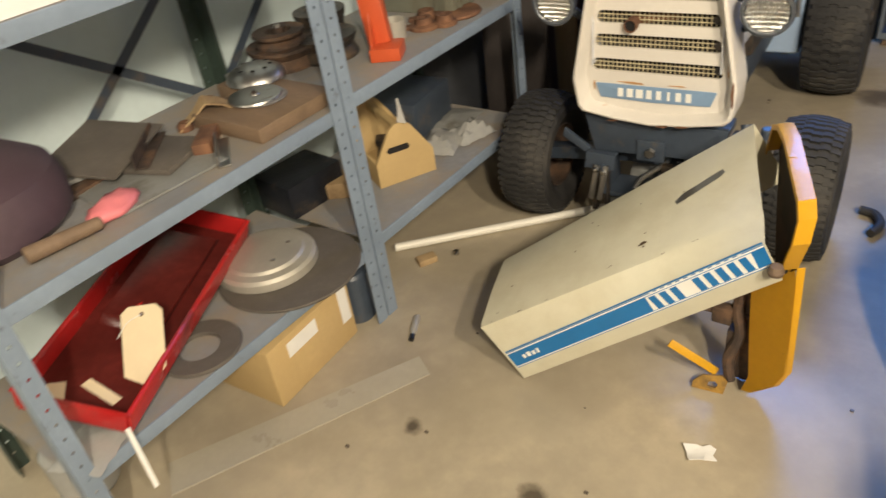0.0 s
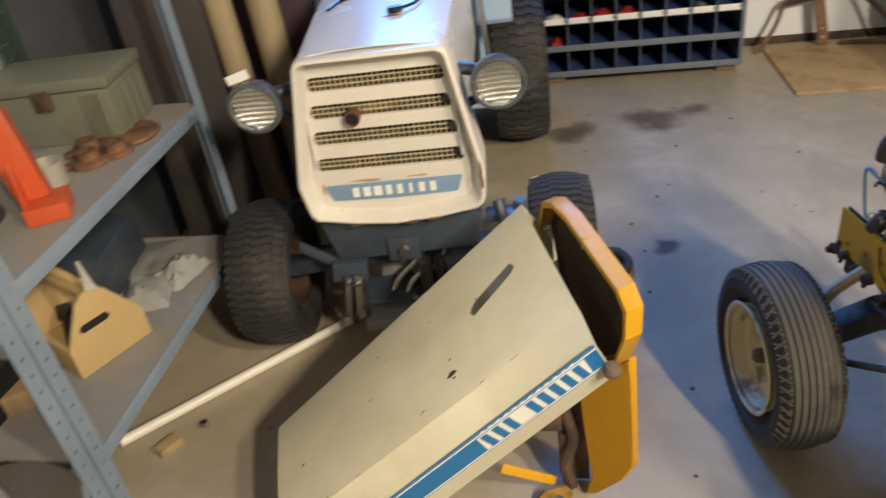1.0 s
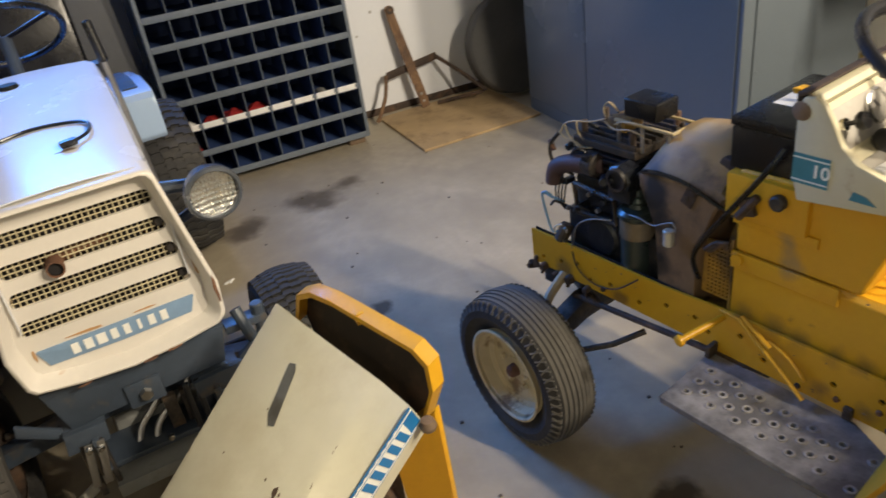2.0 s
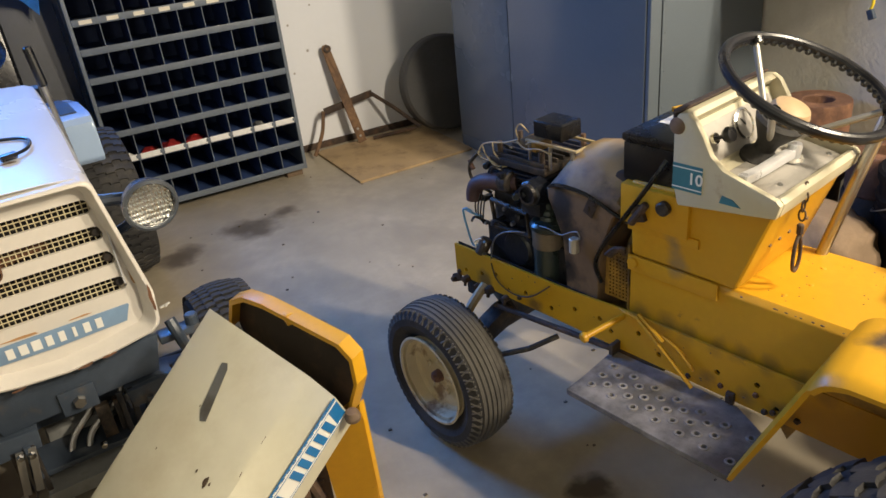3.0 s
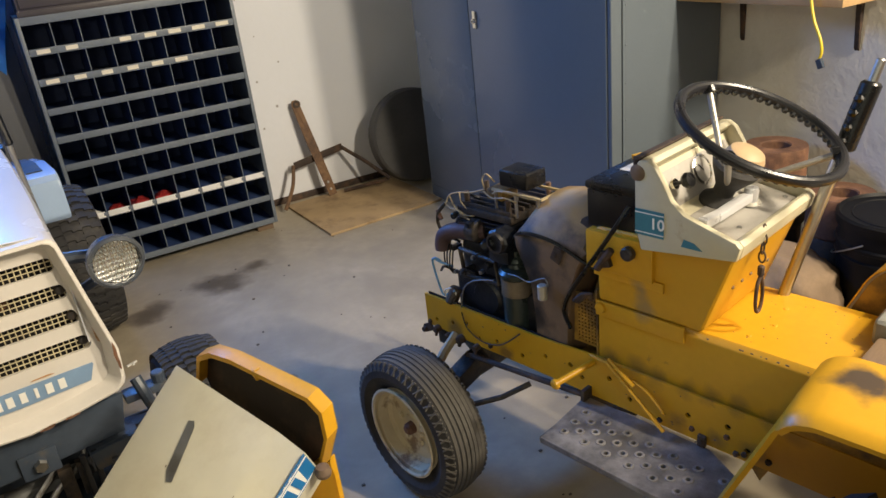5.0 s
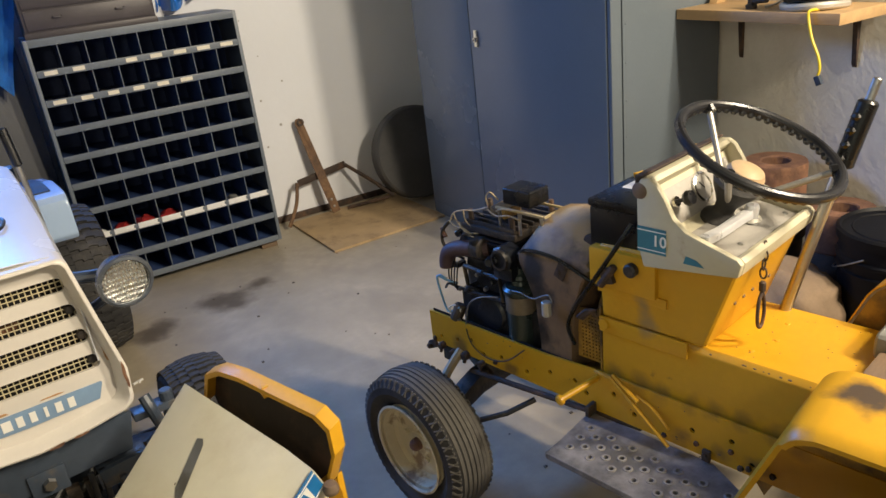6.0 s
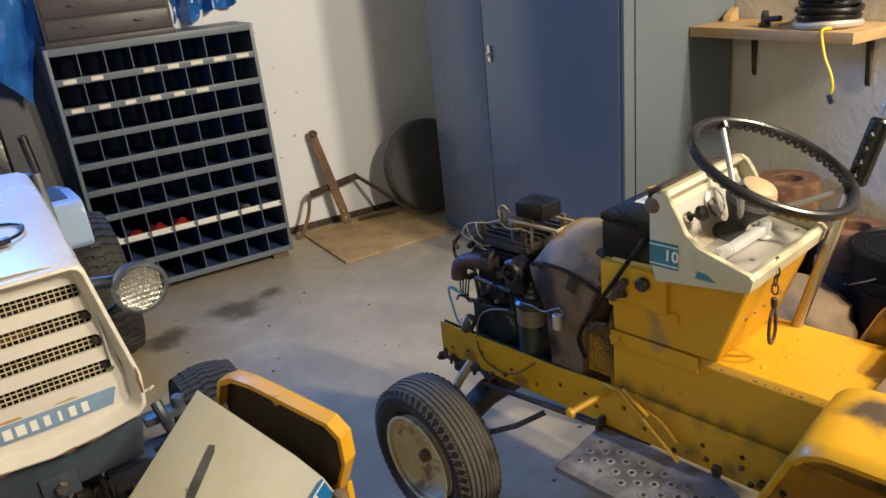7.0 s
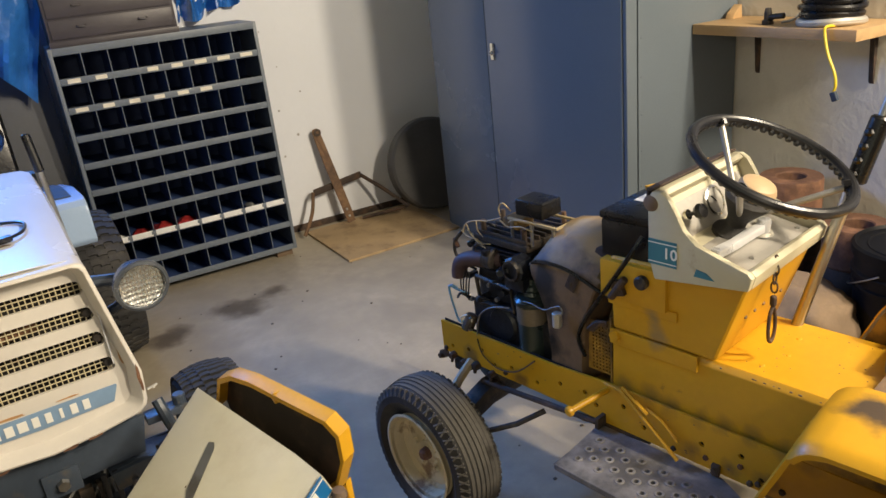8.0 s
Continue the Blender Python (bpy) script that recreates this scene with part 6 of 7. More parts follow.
CLOTH = "cream cloth-covered wire"
for pts in ([(-0.10, -0.095, 0.765), (-0.105, -0.075, 0.782), (-0.10, -0.055, 0.765), (-0.10, -0.060, 0.745)],
            [(-0.10, -0.06, 0.742), (-0.105, -0.02, 0.728), (-0.11, 0.02, 0.722), (-0.115, 0.045, 0.712), (-0.12, 0.055, 0.690)],
            [(-0.115, 0.045, 0.712), (-0.118, 0.030, 0.690), (-0.12, 0.0, 0.672), (-0.11, -0.03, 0.672)],
            [(-0.12, 0.060, 0.692), (-0.122, 0.035, 0.682), (-0.12, 0.01, 0.680), (-0.115, -0.015, 0.665)],
            [(-0.112, 0.012, 0.724), (-0.115, 0.005, 0.700), (-0.112, -0.02, 0.680)],
            [(-0.10, -0.085, 0.735), (-0.108, -0.11, 0.748), (-0.108, -0.15, 0.752), (-0.10, -0.175, 0.745)],
            [(-0.104, -0.06, 0.738), (-0.108, -0.09, 0.728), (-0.108, -0.13, 0.735), (-0.104, -0.16, 0.728)]):
    wire(pts, 0.0019, WIRECREAM, CLOTH)
wire([(-0.12, 0.058, 0.690), (-0.13, 0.075, 0.665), (-0.132, 0.078, 0.640), (-0.132, 0.070, 0.622)], 0.0045, CASTIRON)
wire([(-0.125, 0.082, 0.668), (-0.128, 0.075, 0.660), (-0.13, 0.066, 0.650)], 0.006, RUST)
for k in range(4):
    wire([(-0.134, 0.050 - 0.008 * k, 0.592), (-0.142, 0.056 - 0.010 * k, 0.565), (-0.146, 0.046 - 0.006 * k, 0.535 - 0.004 * k), (-0.136, 0.018, 0.525)], 0.0022, ENGINEBLACK)
wire([(-0.14, 0.030, 0.535), (-0.152, 0.060, 0.543), (-0.156, 0.082, 0.549), (-0.157, 0.086, 0.536), (-0.157, 0.074, 0.490), (-0.156, 0.060, 0.455), (-0.153, 0.040, 0.462), (-0.150, 0.022, 0.474)], 0.0030, WIREBLUE, "thin blue wire looped in front of the engine")
wire([(-0.152, 0.060, 0.546), (-0.156, 0.075, 0.553), (-0.157, 0.086, 0.544)], 0.0028, WIREBLUE)
wire([(-0.150, 0.034, 0.478), (-0.156, 0.052, 0.468), (-0.155, 0.046, 0.448), (-0.150, 0.026, 0.452), (-0.150, 0.020, 0.470)], 0.0024, PVC, "white wire loop")
wire([(-0.120, -0.162, 0.618), (-0.135, -0.175, 0.660), (-0.158, -0.225, 0.690), (-0.160, -0.30, 0.690), (-0.156, -0.37, 0.664), (-0.15, -0.40, 0.650)], 0.0042, BLACKPLASTIC, "black ignition lead")
wire([(-0.15, -0.48, 0.80), (-0.172, -0.46, 0.755), (-0.168, -0.40, 0.665), (-0.165, -0.35, 0.590), (-0.158, -0.325, 0.535), (-0.150, -0.335, 0.49)], 0.0048, BLACKPLASTIC, "black cable from the battery")
wire([(-0.155, -0.12, 0.545), (-0.166, -0.07, 0.535), (-0.166, -0.03, 0.505), (-0.162, -0.012, 0.46), (-0.160, -0.005, 0.43)], 0.0020, WORNSTEEL)
wire([(-0.165, -0.01, 0.43), (-0.169, -0.03, 0.392), (-0.169, -0.08, 0.372), (-0.168, -0.14, 0.385), (-0.166, -0.20, 0.435)], 0.0018, DARKRUST)
for k in range(3):
    wire([(-0.150, -0.345 - 0.006 * k, 0.560), (-0.150, -0.372 - 0.004 * k, 0.585), (-0.148, -0.392, 0.575 + 0.006 * k)], 0.0045, DARKRUST)
part("fuel_stub", cyl((-0.135, 0.030, 0.475), (-0.155, 0.038, 0.435), 0.016, 12, bevel=0.003), CASTIRON, bare_tractor)
for x, y, z in ((-0.156, 0.022, 0.440), (-0.158, -0.062, 0.590), (-0.160, -0.088, 0.560), (-0.150, 0.010, 0.530)):
    part("terminal", lathe([(0, -0.006), (0.005, -0.005), (0.006, 0.004)], "x", 8, pose(x, y, z), closed=False), BARESTEEL, bare_tractor, "bright terminal nut")
# bare chips and rust along the folded edges
rnd_c = random.Random(91)
for k in range(46):
    y = rnd_c.uniform(-0.86, -0.42)
    if k < 16:
        p_, ax_ = Vector((-0.1462, y, 0.572)), 0
    elif k < 34:
        p_, ax_ = Vector((-0.1624, rnd_c.uniform(-0.74, 0.12), rnd_c.uniform(0.355, 0.445))), 0
    else:
        p_, ax_ = Vector((-0.3415, rnd_c.uniform(-0.84, -0.76), 0.0)), 1
        p_.z = 0.345 + (-0.752 - p_.y) / 0.09 * 0.212 - 0.002
    r_c = rnd_c.uniform(0.0007, 0.0017)
    chip = lathe([(0, -0.0006), (r_c, -0.0005), (r_c * 1.15, 0.0004)], "x", 8, closed=False)
    chip.transform(Matrix.Diagonal((1, rnd_c.uniform(1.0, 2.4), 1, 1)))
    part("paint_chip", moved(chip, Matrix.Translation(p_)), CHIP, bare_tractor)
# ---- detached cream bonnet standing on its yellow grille casing ----
hA, hC, hD = Vector((-1.341, -2.251, 0.178)), Vector((-1.259, -2.500, 0.165)), Vector((-1.174, -2.462, 0.004))
hB, hE, hF, hG, hH = Vector((-0.822, -1.982, 0.535)), Vector((-0.712, -2.272, 0.490)), Vector((-0.688, -2.342, 0.474)), Vector((-0.668, -2.325, 0.420)), Vector((-0.655, -2.298, 0.368))
bon = thing("detached_bonnet", I4, "cream tractor bonnet with blue stripe lying on the floor", "bonnet", "loose tractor parts")
out = ((hC - hA).cross(hB - hA)).normalized()
if out.z < 0:
    out = -out
front = [hA - out * 0.165 + Vector((0.02, 0.02, 0)), hA - out * 0.02, hA, hA.lerp(hC, 0.04) + out * 0.004, hA.lerp(hC, 0.5) + out * 0.007, hA.lerp(hC, 0.95) + out * 0.003, hC, hC.lerp(hD, 0.12), hC.lerp(hD, 0.52), hC.lerp(hD, 0.80), hD]
rear = [hB - out * 0.165, hB - out * 0.02, hB, hB.lerp(hE, 0.04) + out * 0.004, hB.lerp(hE, 0.5) + out * 0.007, hB.lerp(hE, 0.95) + out * 0.003, hE, hE.lerp(hF, 0.2), hF, hG, hH]
n_len = 14


def bon_pt(u, k):
    return front[k].lerp(rear[k], u)


rows = [[bon_pt(i / n_len, k) for k in range(11)] for i in range(n_len + 1)]
bm = skin(rows, 0.0)
geo = bm.faces[:]
for f in bm.faces:
    f.smooth = True
up_ok = sum((f.normal.dot(out) for f in bm.faces)) > 0
if not up_ok:
    bmesh.ops.reverse_faces(bm, faces=bm.faces[:])
bmesh.ops.solidify(bm, geom=bm.faces[:], thickness=0.0025)
part("bonnet_sheet", bm, HOODBEIGE, bon, "cream painted sheet-metal bonnet", 0.35)


def on_side(u, v, lift=0.0):
    """A point on the striped side: u along it, v from the top to the foot of the stripe."""
    p = bon_pt(u, 8).lerp(bon_pt(u, 9), v)
    a = bon_pt(min(u + 0.02, 1), 8) - bon_pt(max(u - 0.02, 0), 8)
    nrm = a.cross(bon_pt(u, 9) - bon_pt(u, 8)).normalized()
    if nrm.y > 0:
        nrm = -nrm
    return p + nrm * lift


def stripe(u0, u1, v0, v1, lift, mat, name, parent, label=""):
    m_ = [[on_side(u0 + (u1 - u0) * i / 12, v, lift) for v in (v0, v1)] for i in range(13)]
    b_ = skin(m_, 0.0)
    bmesh.ops.solidify(b_, geom=b_.faces[:], thickness=0.0006)
    bmesh.ops.recalc_face_normals(b_, faces=b_.faces)
    return part(name, b_, mat, parent, label)


band = stripe(0.012, 0.995, 0.0, 1.0, 0.0012, DECALBLUE, "stripe", bon, "bright blue stripe decal edged with white")
stripe(0.012, 0.995, -0.10, -0.03, 0.0012, DECALBLUE, "stripe_edge", bon)
stripe(0.012, 0.995, 0.03, 0.09, 0.0020, DECALWHITE, "stripe_line", band)
stripe(0.012, 0.995, 0.90, 0.95, 0.0020, DECALWHITE, "stripe_line", band)
field = stripe(0.60, 0.955, 0.13, 0.86, 0.0022, DECALWHITE, "name_field", band, "white field with a row of blue marks")
mid = on_side(0.778, 0.5, 0.0032)
along = (on_side(0.95, 0.5) - on_side(0.60, 0.5))
bars("name_mark", (0.025, 0.025, 0.025, 0, 0.025, 0.025, 0.025, 0.025, 0.025), 0.038, 0.0425, basis(mid, along, on_side(0.778, 0.0) - on_side(0.778, 1.0)) @ Matrix.Diagonal((0.60, 1.0, 1, 1)), DECALBLUE, field, 0.0004)
for k in range(12):
    u = 0.62 + 0.027 * k
    stripe(u, u + 0.012, -0.022, 0.022, 0.0024, DECALWHITE, "stripe_tick", band)
for k, (u, w) in enumerate(((0.065, 0.012), (0.085, 0.016), (0.108, 0.014), (0.130, 0.010))):
    stripe(u, u + w, 0.40 - 0.05 * (k % 2), 0.62, 0.0022, DECALWHITE, "script_mark", band)


def on_top(u, v, lift=0.001):
    p = bon_pt(u, 2).lerp(bon_pt(u, 6), v)
    return p + out * (0.0072 - 0.028 * (v - 0.5) ** 2 + lift)


slot = [on_top(0.730, 0.495), on_top(0.738, 0.540), on_top(0.885, 0.455), on_top(0.900, 0.425), on_top(0.892, 0.380), on_top(0.755, 0.445)]
bm = bmesh.new()
bm.faces.new([bm.verts.new(p) for p in slot])
bmesh.ops.solidify(bm, geom=bm.faces[:], thickness=0.0008)
part("slot", bm, GREYMETAL, bon, "worn grey handle slot in the bonnet")
for u, v, w, l in ((0.62, 0.80, 0.012, 0.02), (0.50, 0.90, 0.006, 0.018), (0.34, 0.93, 0.005, 0.02), (0.16, 0.985, 0.004, 0.014), (0.10, 0.60, 0.005, 0.009), (0.06, 0.90, 0.004, 0.012), (0.55, 0.93, 0.004, 0.01)):
    c0 = on_top(u, v, 0.0006)
    d_ = (hB - hA).normalized()
    e_ = (hC - hA).normalized()
    bm = bmesh.new()
    bm.faces.new([bm.verts.new(c0 + d_ * l * math.cos(a) * (1 + 0.3 * math.sin(3 * a)) / 2 + e_ * w * math.sin(a) / 2) for a in [2 * math.pi * i / 14 for i in range(14)]])
    bmesh.ops.solidify(bm, geom=bm.faces[:], thickness=0.0006)
    part("paint_chip", bm, CHIP, bon, "rusty chip in the paint")
rnd = random.Random(77)
for k in range(22):
    edge_run = k < 14
    u = rnd.uniform(0.02, 0.98)
    v = rnd.choice((0.012, 0.985)) if edge_run else rnd.uniform(0.1, 0.9)
    c0, r0 = on_top(u, v, 0.0004), rnd.uniform(0.0012, 0.0035)
    bm = bmesh.new()
    bm.faces.new([bm.verts.new(c0 + d_ * r0 * (2.2 if edge_run else 1.0) * math.cos(a) * (1 + 0.35 * math.sin(3 * a + k)) + e_ * r0 * 0.7 * math.sin(a)) for a in [2 * math.pi * i / 10 for i in range(10)]])
    bmesh.ops.solidify(bm, geom=bm.faces[:], thickness=0.0005)
    part("paint_chip", bm, CHIP, bon)
part("hinge_knob", lathe([(0, -0.010), (0.014, -0.008), (0.016, 0.0), (0.012, 0.012), (0, 0.014)], "z", 16, Matrix.Translation(hG + Vector((0.006, -0.012, -0.006))), closed=False), CHIP, bon, "rusty round hinge knob")

# yellow grille casing
P = [Vector(p) for p in ((-0.775, -1.960, 0.470), (-0.762, -1.985, 0.548), (-0.742, -2.020, 0.566), (-0.715, -2.075, 0.566), (-0.632, -2.285, 0.552), (-0.620, -2.315, 0.530), (-0.622, -2.325, 0.480), (-0.640, -2.300, 0.400))]
axis_u = Vector((0.60, 0.28, 0.10)).normalized()
case = thing("grille_casing", I4, "yellow sheet-metal grille casing under the loose bonnet", "grille", "loose tractor parts")


def strip_mesh(path, off0, off1, thick):
    b_ = skin([[p + axis_u * off0, p + axis_u * off1] for p in path], 0.0)
    bmesh.ops.solidify(b_, geom=b_.faces[:], thickness=thick)
    bmesh.ops.recalc_face_normals(b_, faces=b_.faces)
    tidy(b_, 0.002, 2, 0.9)
    return b_


part("rim_band", strip_mesh(P, -0.022, 0.010, 0.004), YELLOW, case)
inner_p = [p.lerp(Vector((-0.72, -2.16, 0.38)), 0.05) for p in P]
part("rim_flange", (lambda b_: (bmesh.ops.solidify(b_, geom=b_.faces[:], thickness=0.003), bmesh.ops.recalc_face_normals(b_, faces=b_.faces), b_)[2])(skin([[p - axis_u * 0.021, q - axis_u * 0.021] for p, q in zip(P, inner_p)])), YELLOW, case)
bm = bmesh.new()
bm.faces.new([bm.verts.new(p + axis_u * 0.008) for p in [Vector((-0.755, -1.985, 0.30))] + [p * 1.0 for p in P] + [Vector((-0.68, -2.27, 0.30))]])
bmesh.ops.solidify(bm, geom=bm.faces[:], thickness=0.003)
part("back_sheet", bm, CASEDARK, case, "dark rusty inside of the casing")
leg = [(-0.722, -2.262, 0.36), (-0.640, -2.296, 0.42), (-0.630, -2.296, 0.36), (-0.622, -2.285, 0.12), (-0.645, -2.270, 0.055), (-0.692, -2.262, 0.006), (-0.712, -2.268, 0.012), (-0.700, -2.268, 0.060), (-0.712, -2.266, 0.20)]
bm = bmesh.new()
bm.faces.new([bm.verts.new(Vector(p)) for p in leg])
bmesh.ops.solidify(bm, geom=bm.faces[:], thickness=0.006)
bmesh.ops.recalc_face_normals(bm, faces=bm.faces)
tidy(bm, 0.0015, 2, 0.9)
leg_ob = part("leg_plate", bm, YELLOW, case, "yellow leg of the casing with chipped edge")
part("leg_return", strip_mesh([Vector(p) for p in ((-0.630, -2.292, 0.40), (-0.622, -2.284, 0.12), (-0.645, -2.268, 0.055), (-0.690, -2.260, 0.008))], -0.004, 0.012, 0.003), YELLOW, leg_ob)
part("leg_hole", lathe([(0, 0), (0.008, 0)], "y", 12, Matrix.Translation((-0.655, -2.3035, 0.395)), closed=False), SHADEBLACK, leg_ob)
part("rim_tab", box((-0.706, -2.155, 0.536), (-0.690, -2.13, 0.5605), 0.002), YELLOW, case)
part("brace_strap", moved(box((0, -0.010, -0.002), (0.136, 0.010, 0.002), 0.001), basis(Vector((-0.878, -2.282, 0.100)), (0.104, 0.037, -0.080), (0.30, 0.5, 0.62))), YELLOW, case, "yellow flat strap brace")
part("foot_bracket", moved(holed([(0.0, 0.0), (0.070, 0.0), (0.076, 0.030), (0.062, 0.044), (0.020, 0.036), (0.0, 0.016)], [[(0.034, 0.012), (0.052, 0.010), (0.056, 0.020), (0.050, 0.026), (0.036, 0.024)]], -0.004, 0.004, "z"), basis(Vector((-0.814, -2.298, 0.0015)), (1, 0.14, 0), (0.0, 0.35, 0.94))), YELLOWGRIME, case, "grimy olive foot bracket with a slot")
part("channel", join(box((-0.752, -2.225, 0.004), (-0.748, -2.185, 0.34), 0.001), box((-0.7475, -2.225, 0.004), (-0.705, -2.221, 0.34), 0.001)), DARKRUST, case, "dark steel channel under the casing")
part("spring_rod", tube([(-0.735, -2.20, 0.30), (-0.748, -2.23, 0.22), (-0.735, -2.24, 0.15), (-0.752, -2.25, 0.08), (-0.742, -2.255, 0.02)], 0.013, 8), DARKRUST, case)
part("pivot_clamp", join(box((-0.80, -2.25, 0.17), (-0.755, -2.22, 0.215), 0.006), box((-0.765, -2.24, 0.03), (-0.735, -2.20, 0.15), 0.006), cyl((-0.82, -2.24, 0.20), (-0.72, -2.22, 0.19), 0.010, 10)), DARKRUST, case)
part("strap_two", box((-0.800, -2.21, 0.225), (-0.725, -2.195, 0.240), 0.002), YELLOWGRIME, case)

# ---- things on the floor ----
single("white_pipe", cyl((-1.829, -2.157, 0.014), (-1.318, -1.659, 0.014), 0.0135, 16, bevel=0.002), PVC, I4, "long white plastic pipe lying on the floor", "pipe")
single("floor_tape", prism([(-1.775, -3.10), (-1.69, -3.155), (-1.395, -2.56), (-1.46, -2.52)], 0.0, 0.003, "z"), CLEARTAPE, I4, "worn grey strip of tape on the concrete", "tape")
vial = thing("glass_vial", pose(-1.557, -2.397, 0.010) @ pose(0, 0, 0, 0, 0, -63), "small clear bottle lying on the floor", "bottle")
part("glass", lathe([(0, 0), (0.008, 0), (0.0095, 0.004), (0.0095, 0.06), (0.006, 0.07), (0.006, 0.078), (0, 0.078)], "x", 16, closed=False), ALU, vial)
part("cap", lathe([(0, 0.078), (0.0072, 0.078), (0.0072, 0.098), (0, 0.098)], "x", 14, closed=False), BLACKPLASTIC, vial)
rnd = random.Random(5)
prow = [[(0.019 * i + 0.006 * rnd.uniform(-1, 1), 0.015 * k + 0.004 * rnd.uniform(-1, 1), 0.006 + 0.010 * rnd.random()) for i in range(4)] for k in range(4)]
single("paper_scrap", skin(prow, 0.0012), PAPER, pose(-0.74, -2.52, 0.0, 0, 0, 30), "crumpled scrap of white paper on the floor", "paper")
single("black_hose", tube([(-0.64, -1.39, 0.016), (-0.60, -1.40, 0.016), (-0.575, -1.45, 0.016), (-0.590, -1.51, 0.016)], 0.013, 10), RUBBER, I4, "short bent piece of black hose on the floor", "hose")
single("white_clip", join(box((-0.02, -0.004, 0), (0.02, 0.004, 0.006), 0.001), box((-0.004, -0.012, 0), (0.004, 0.0, 0.006), 0.001)), PAPER, pose(-0.86, -0.88, 0.0, 0, 0, 25), "small white plastic clip on the floor", "clip")
rnd = random.Random(11)
crumbs = []
for _ in range(90):
    x, y = rnd.uniform(-1.5, 0.6), rnd.uniform(-2.9, 0.1)
    s_ = rnd.uniform(0.002, 0.005)
    crumbs.append(box((x - s_, y - s_ * 0.7, 0), (x + s_, y + s_ * 0.7, s_ * 0.8)))
tagged(part("floor_grit", join(*crumbs), OILSTAIN), "scattered dark grit on the concrete", "grit", kind="stuff")
# ---- steel shelving along the west wall ----
SX0, SX1 = -2.10, -1.645          # back and front
SYS = (-3.315, -2.425, -1.60)     # post lines
rack = thing("shelving_unit", I4, "blue-grey slotted steel shelving loaded with old parts", "shelving")


def angle_post(x, y, sx, sy, material, h=1.9):
    w, t = 0.038, 0.0025
    holes_y = [ring_points(y + sy * w * 0.5, z, 0.0042, 6) for z in [0.05 + 0.038 * i for i in range(46)]]
    holes_x = [ring_points(x + sx * w * 0.5, z, 0.0042, 6) for z in [0.05 + 0.038 * i for i in range(46)]]
    a = holed([(y, 0), (y + sy * w, 0), (y + sy * w, h), (y, h)], holes_y, x, x + sx * t, "x")
    b = holed([(x + sx * t, 0), (x + sx * w, 0), (x + sx * w, h), (x + sx * t, h)], holes_x, y, y + sy * t, "y")
    return part("post", join(a, b), material, rack)


for i, y in enumerate(SYS):
    for s in ((1,) if i == 0 else (-1,) if i == 2 else (-1, 1)):
        angle_post(SX1 + 0.004, y + 0.003 * s, -1, s, STEELBLUE)
        angle_post(SX0 - 0.004, y + 0.003 * s, 1, s, DARKGREEN)
for z in (0.245, 0.645, 1.058, 1.60):
    for y0, y1 in ((SYS[0], SYS[1]), (SYS[1], SYS[2])):
        if z > 1.0 and y0 == SYS[1]:
            continue
        y0_, y1_ = y0 + 0.045, y1 - 0.045
        dz = 0.012 if y0 == SYS[1] else 0.0
        sh_ob = part("shelf_deck", box((SX0, y0 + 0.006, z + dz - 0.004), (SX1 - 0.006, y1 - 0.006, z + dz)), SHELFTOP, rack, "dusty grey shelf deck")
        part("shelf_lip", join(box((SX1 - 0.005, y0 + 0.006, z + dz - 0.034), (SX1, y1 - 0.006, z + dz + 0.001), 0.002), box((SX1 - 0.030, y0 + 0.006, z + dz - 0.034), (SX1 - 0.0055, y1 - 0.006, z + dz - 0.031))), STEELBLUE, sh_ob, "blue-grey folded shelf edge")
        part("shelf_lip", box((SX0 - 0.001, y0 + 0.006, z + dz - 0.034), (SX0 + 0.004, y1 - 0.006, z + dz - 0.0045), 0.001), STEELBLUE, sh_ob)
for (y0, z0), (y1, z1) in (((-3.30, 1.20), (-2.45, 0.62)), ((-3.30, 0.30), (-2.45, 0.95)), ((-2.40, 0.62), (-1.62, 1.35)), ((-2.44, 0.80), (-2.30, 1.75))):
    d_ = Vector((0, y1 - y0, z1 - z0))
    part("brace", moved(box((0, -0.0012, -0.012), (d_.length, 0.0012, 0.012)), basis(Vector((SX0 - 0.012, y0, z0)), d_, (1, 0, 0)) @ pose(0, 0, 0, 90, 0, 0) @ pose(0, 0, 0, 90, 0, 0)), NAVY, rack, "dark flat diagonal brace")

ZM, ZL = 0.646, 0.246
ZMB, ZLB = 0.658, 0.258
# near end of the middle shelf
drum = thing("plastic_drum", pose(-1.945, -3.165, ZM), "dusty maroon plastic drum lying on the shelf", "drum")
part("shell", lathe([(0, 0.0), (0.165, 0.0), (0.185, 0.02), (0.190, 0.07), (0.178, 0.11), (0.13, 0.145), (0.06, 0.158), (0, 0.16)], "z", 40, closed=False), MAROON, drum)
part("hole", lathe([(0, 0.002), (0.008, 0.0015), (0.010, 0)], "z", 12, pose(0.150, 0.055, 0.118, 0, 48, 20), closed=False), SHADEBLACK, drum)
single("hammer_shaft", cyl((-1.735, -3.175, ZM + 0.018), (-1.705, -3.035, ZM + 0.018), 0.017, 14, bevel=0.004, r2=0.013), DARKWOOD, I4, "worn wooden tool handle on the shelf", "tool handle")
gl = bmesh.new()
bmesh.ops.create_icosphere(gl, subdivisions=3, radius=1.0)
for v in gl.verts:
    n_ = v.co.copy()
    v.co = Vector((n_.x * 0.036, n_.y * 0.062, max(n_.z * 0.020 + 0.014, 0.0))) * (1 + 0.22 * noise.noise(n_ * 2.5))
    v.co.z = max(v.co.z, 0.0)
for f in gl.faces:
    f.smooth = True
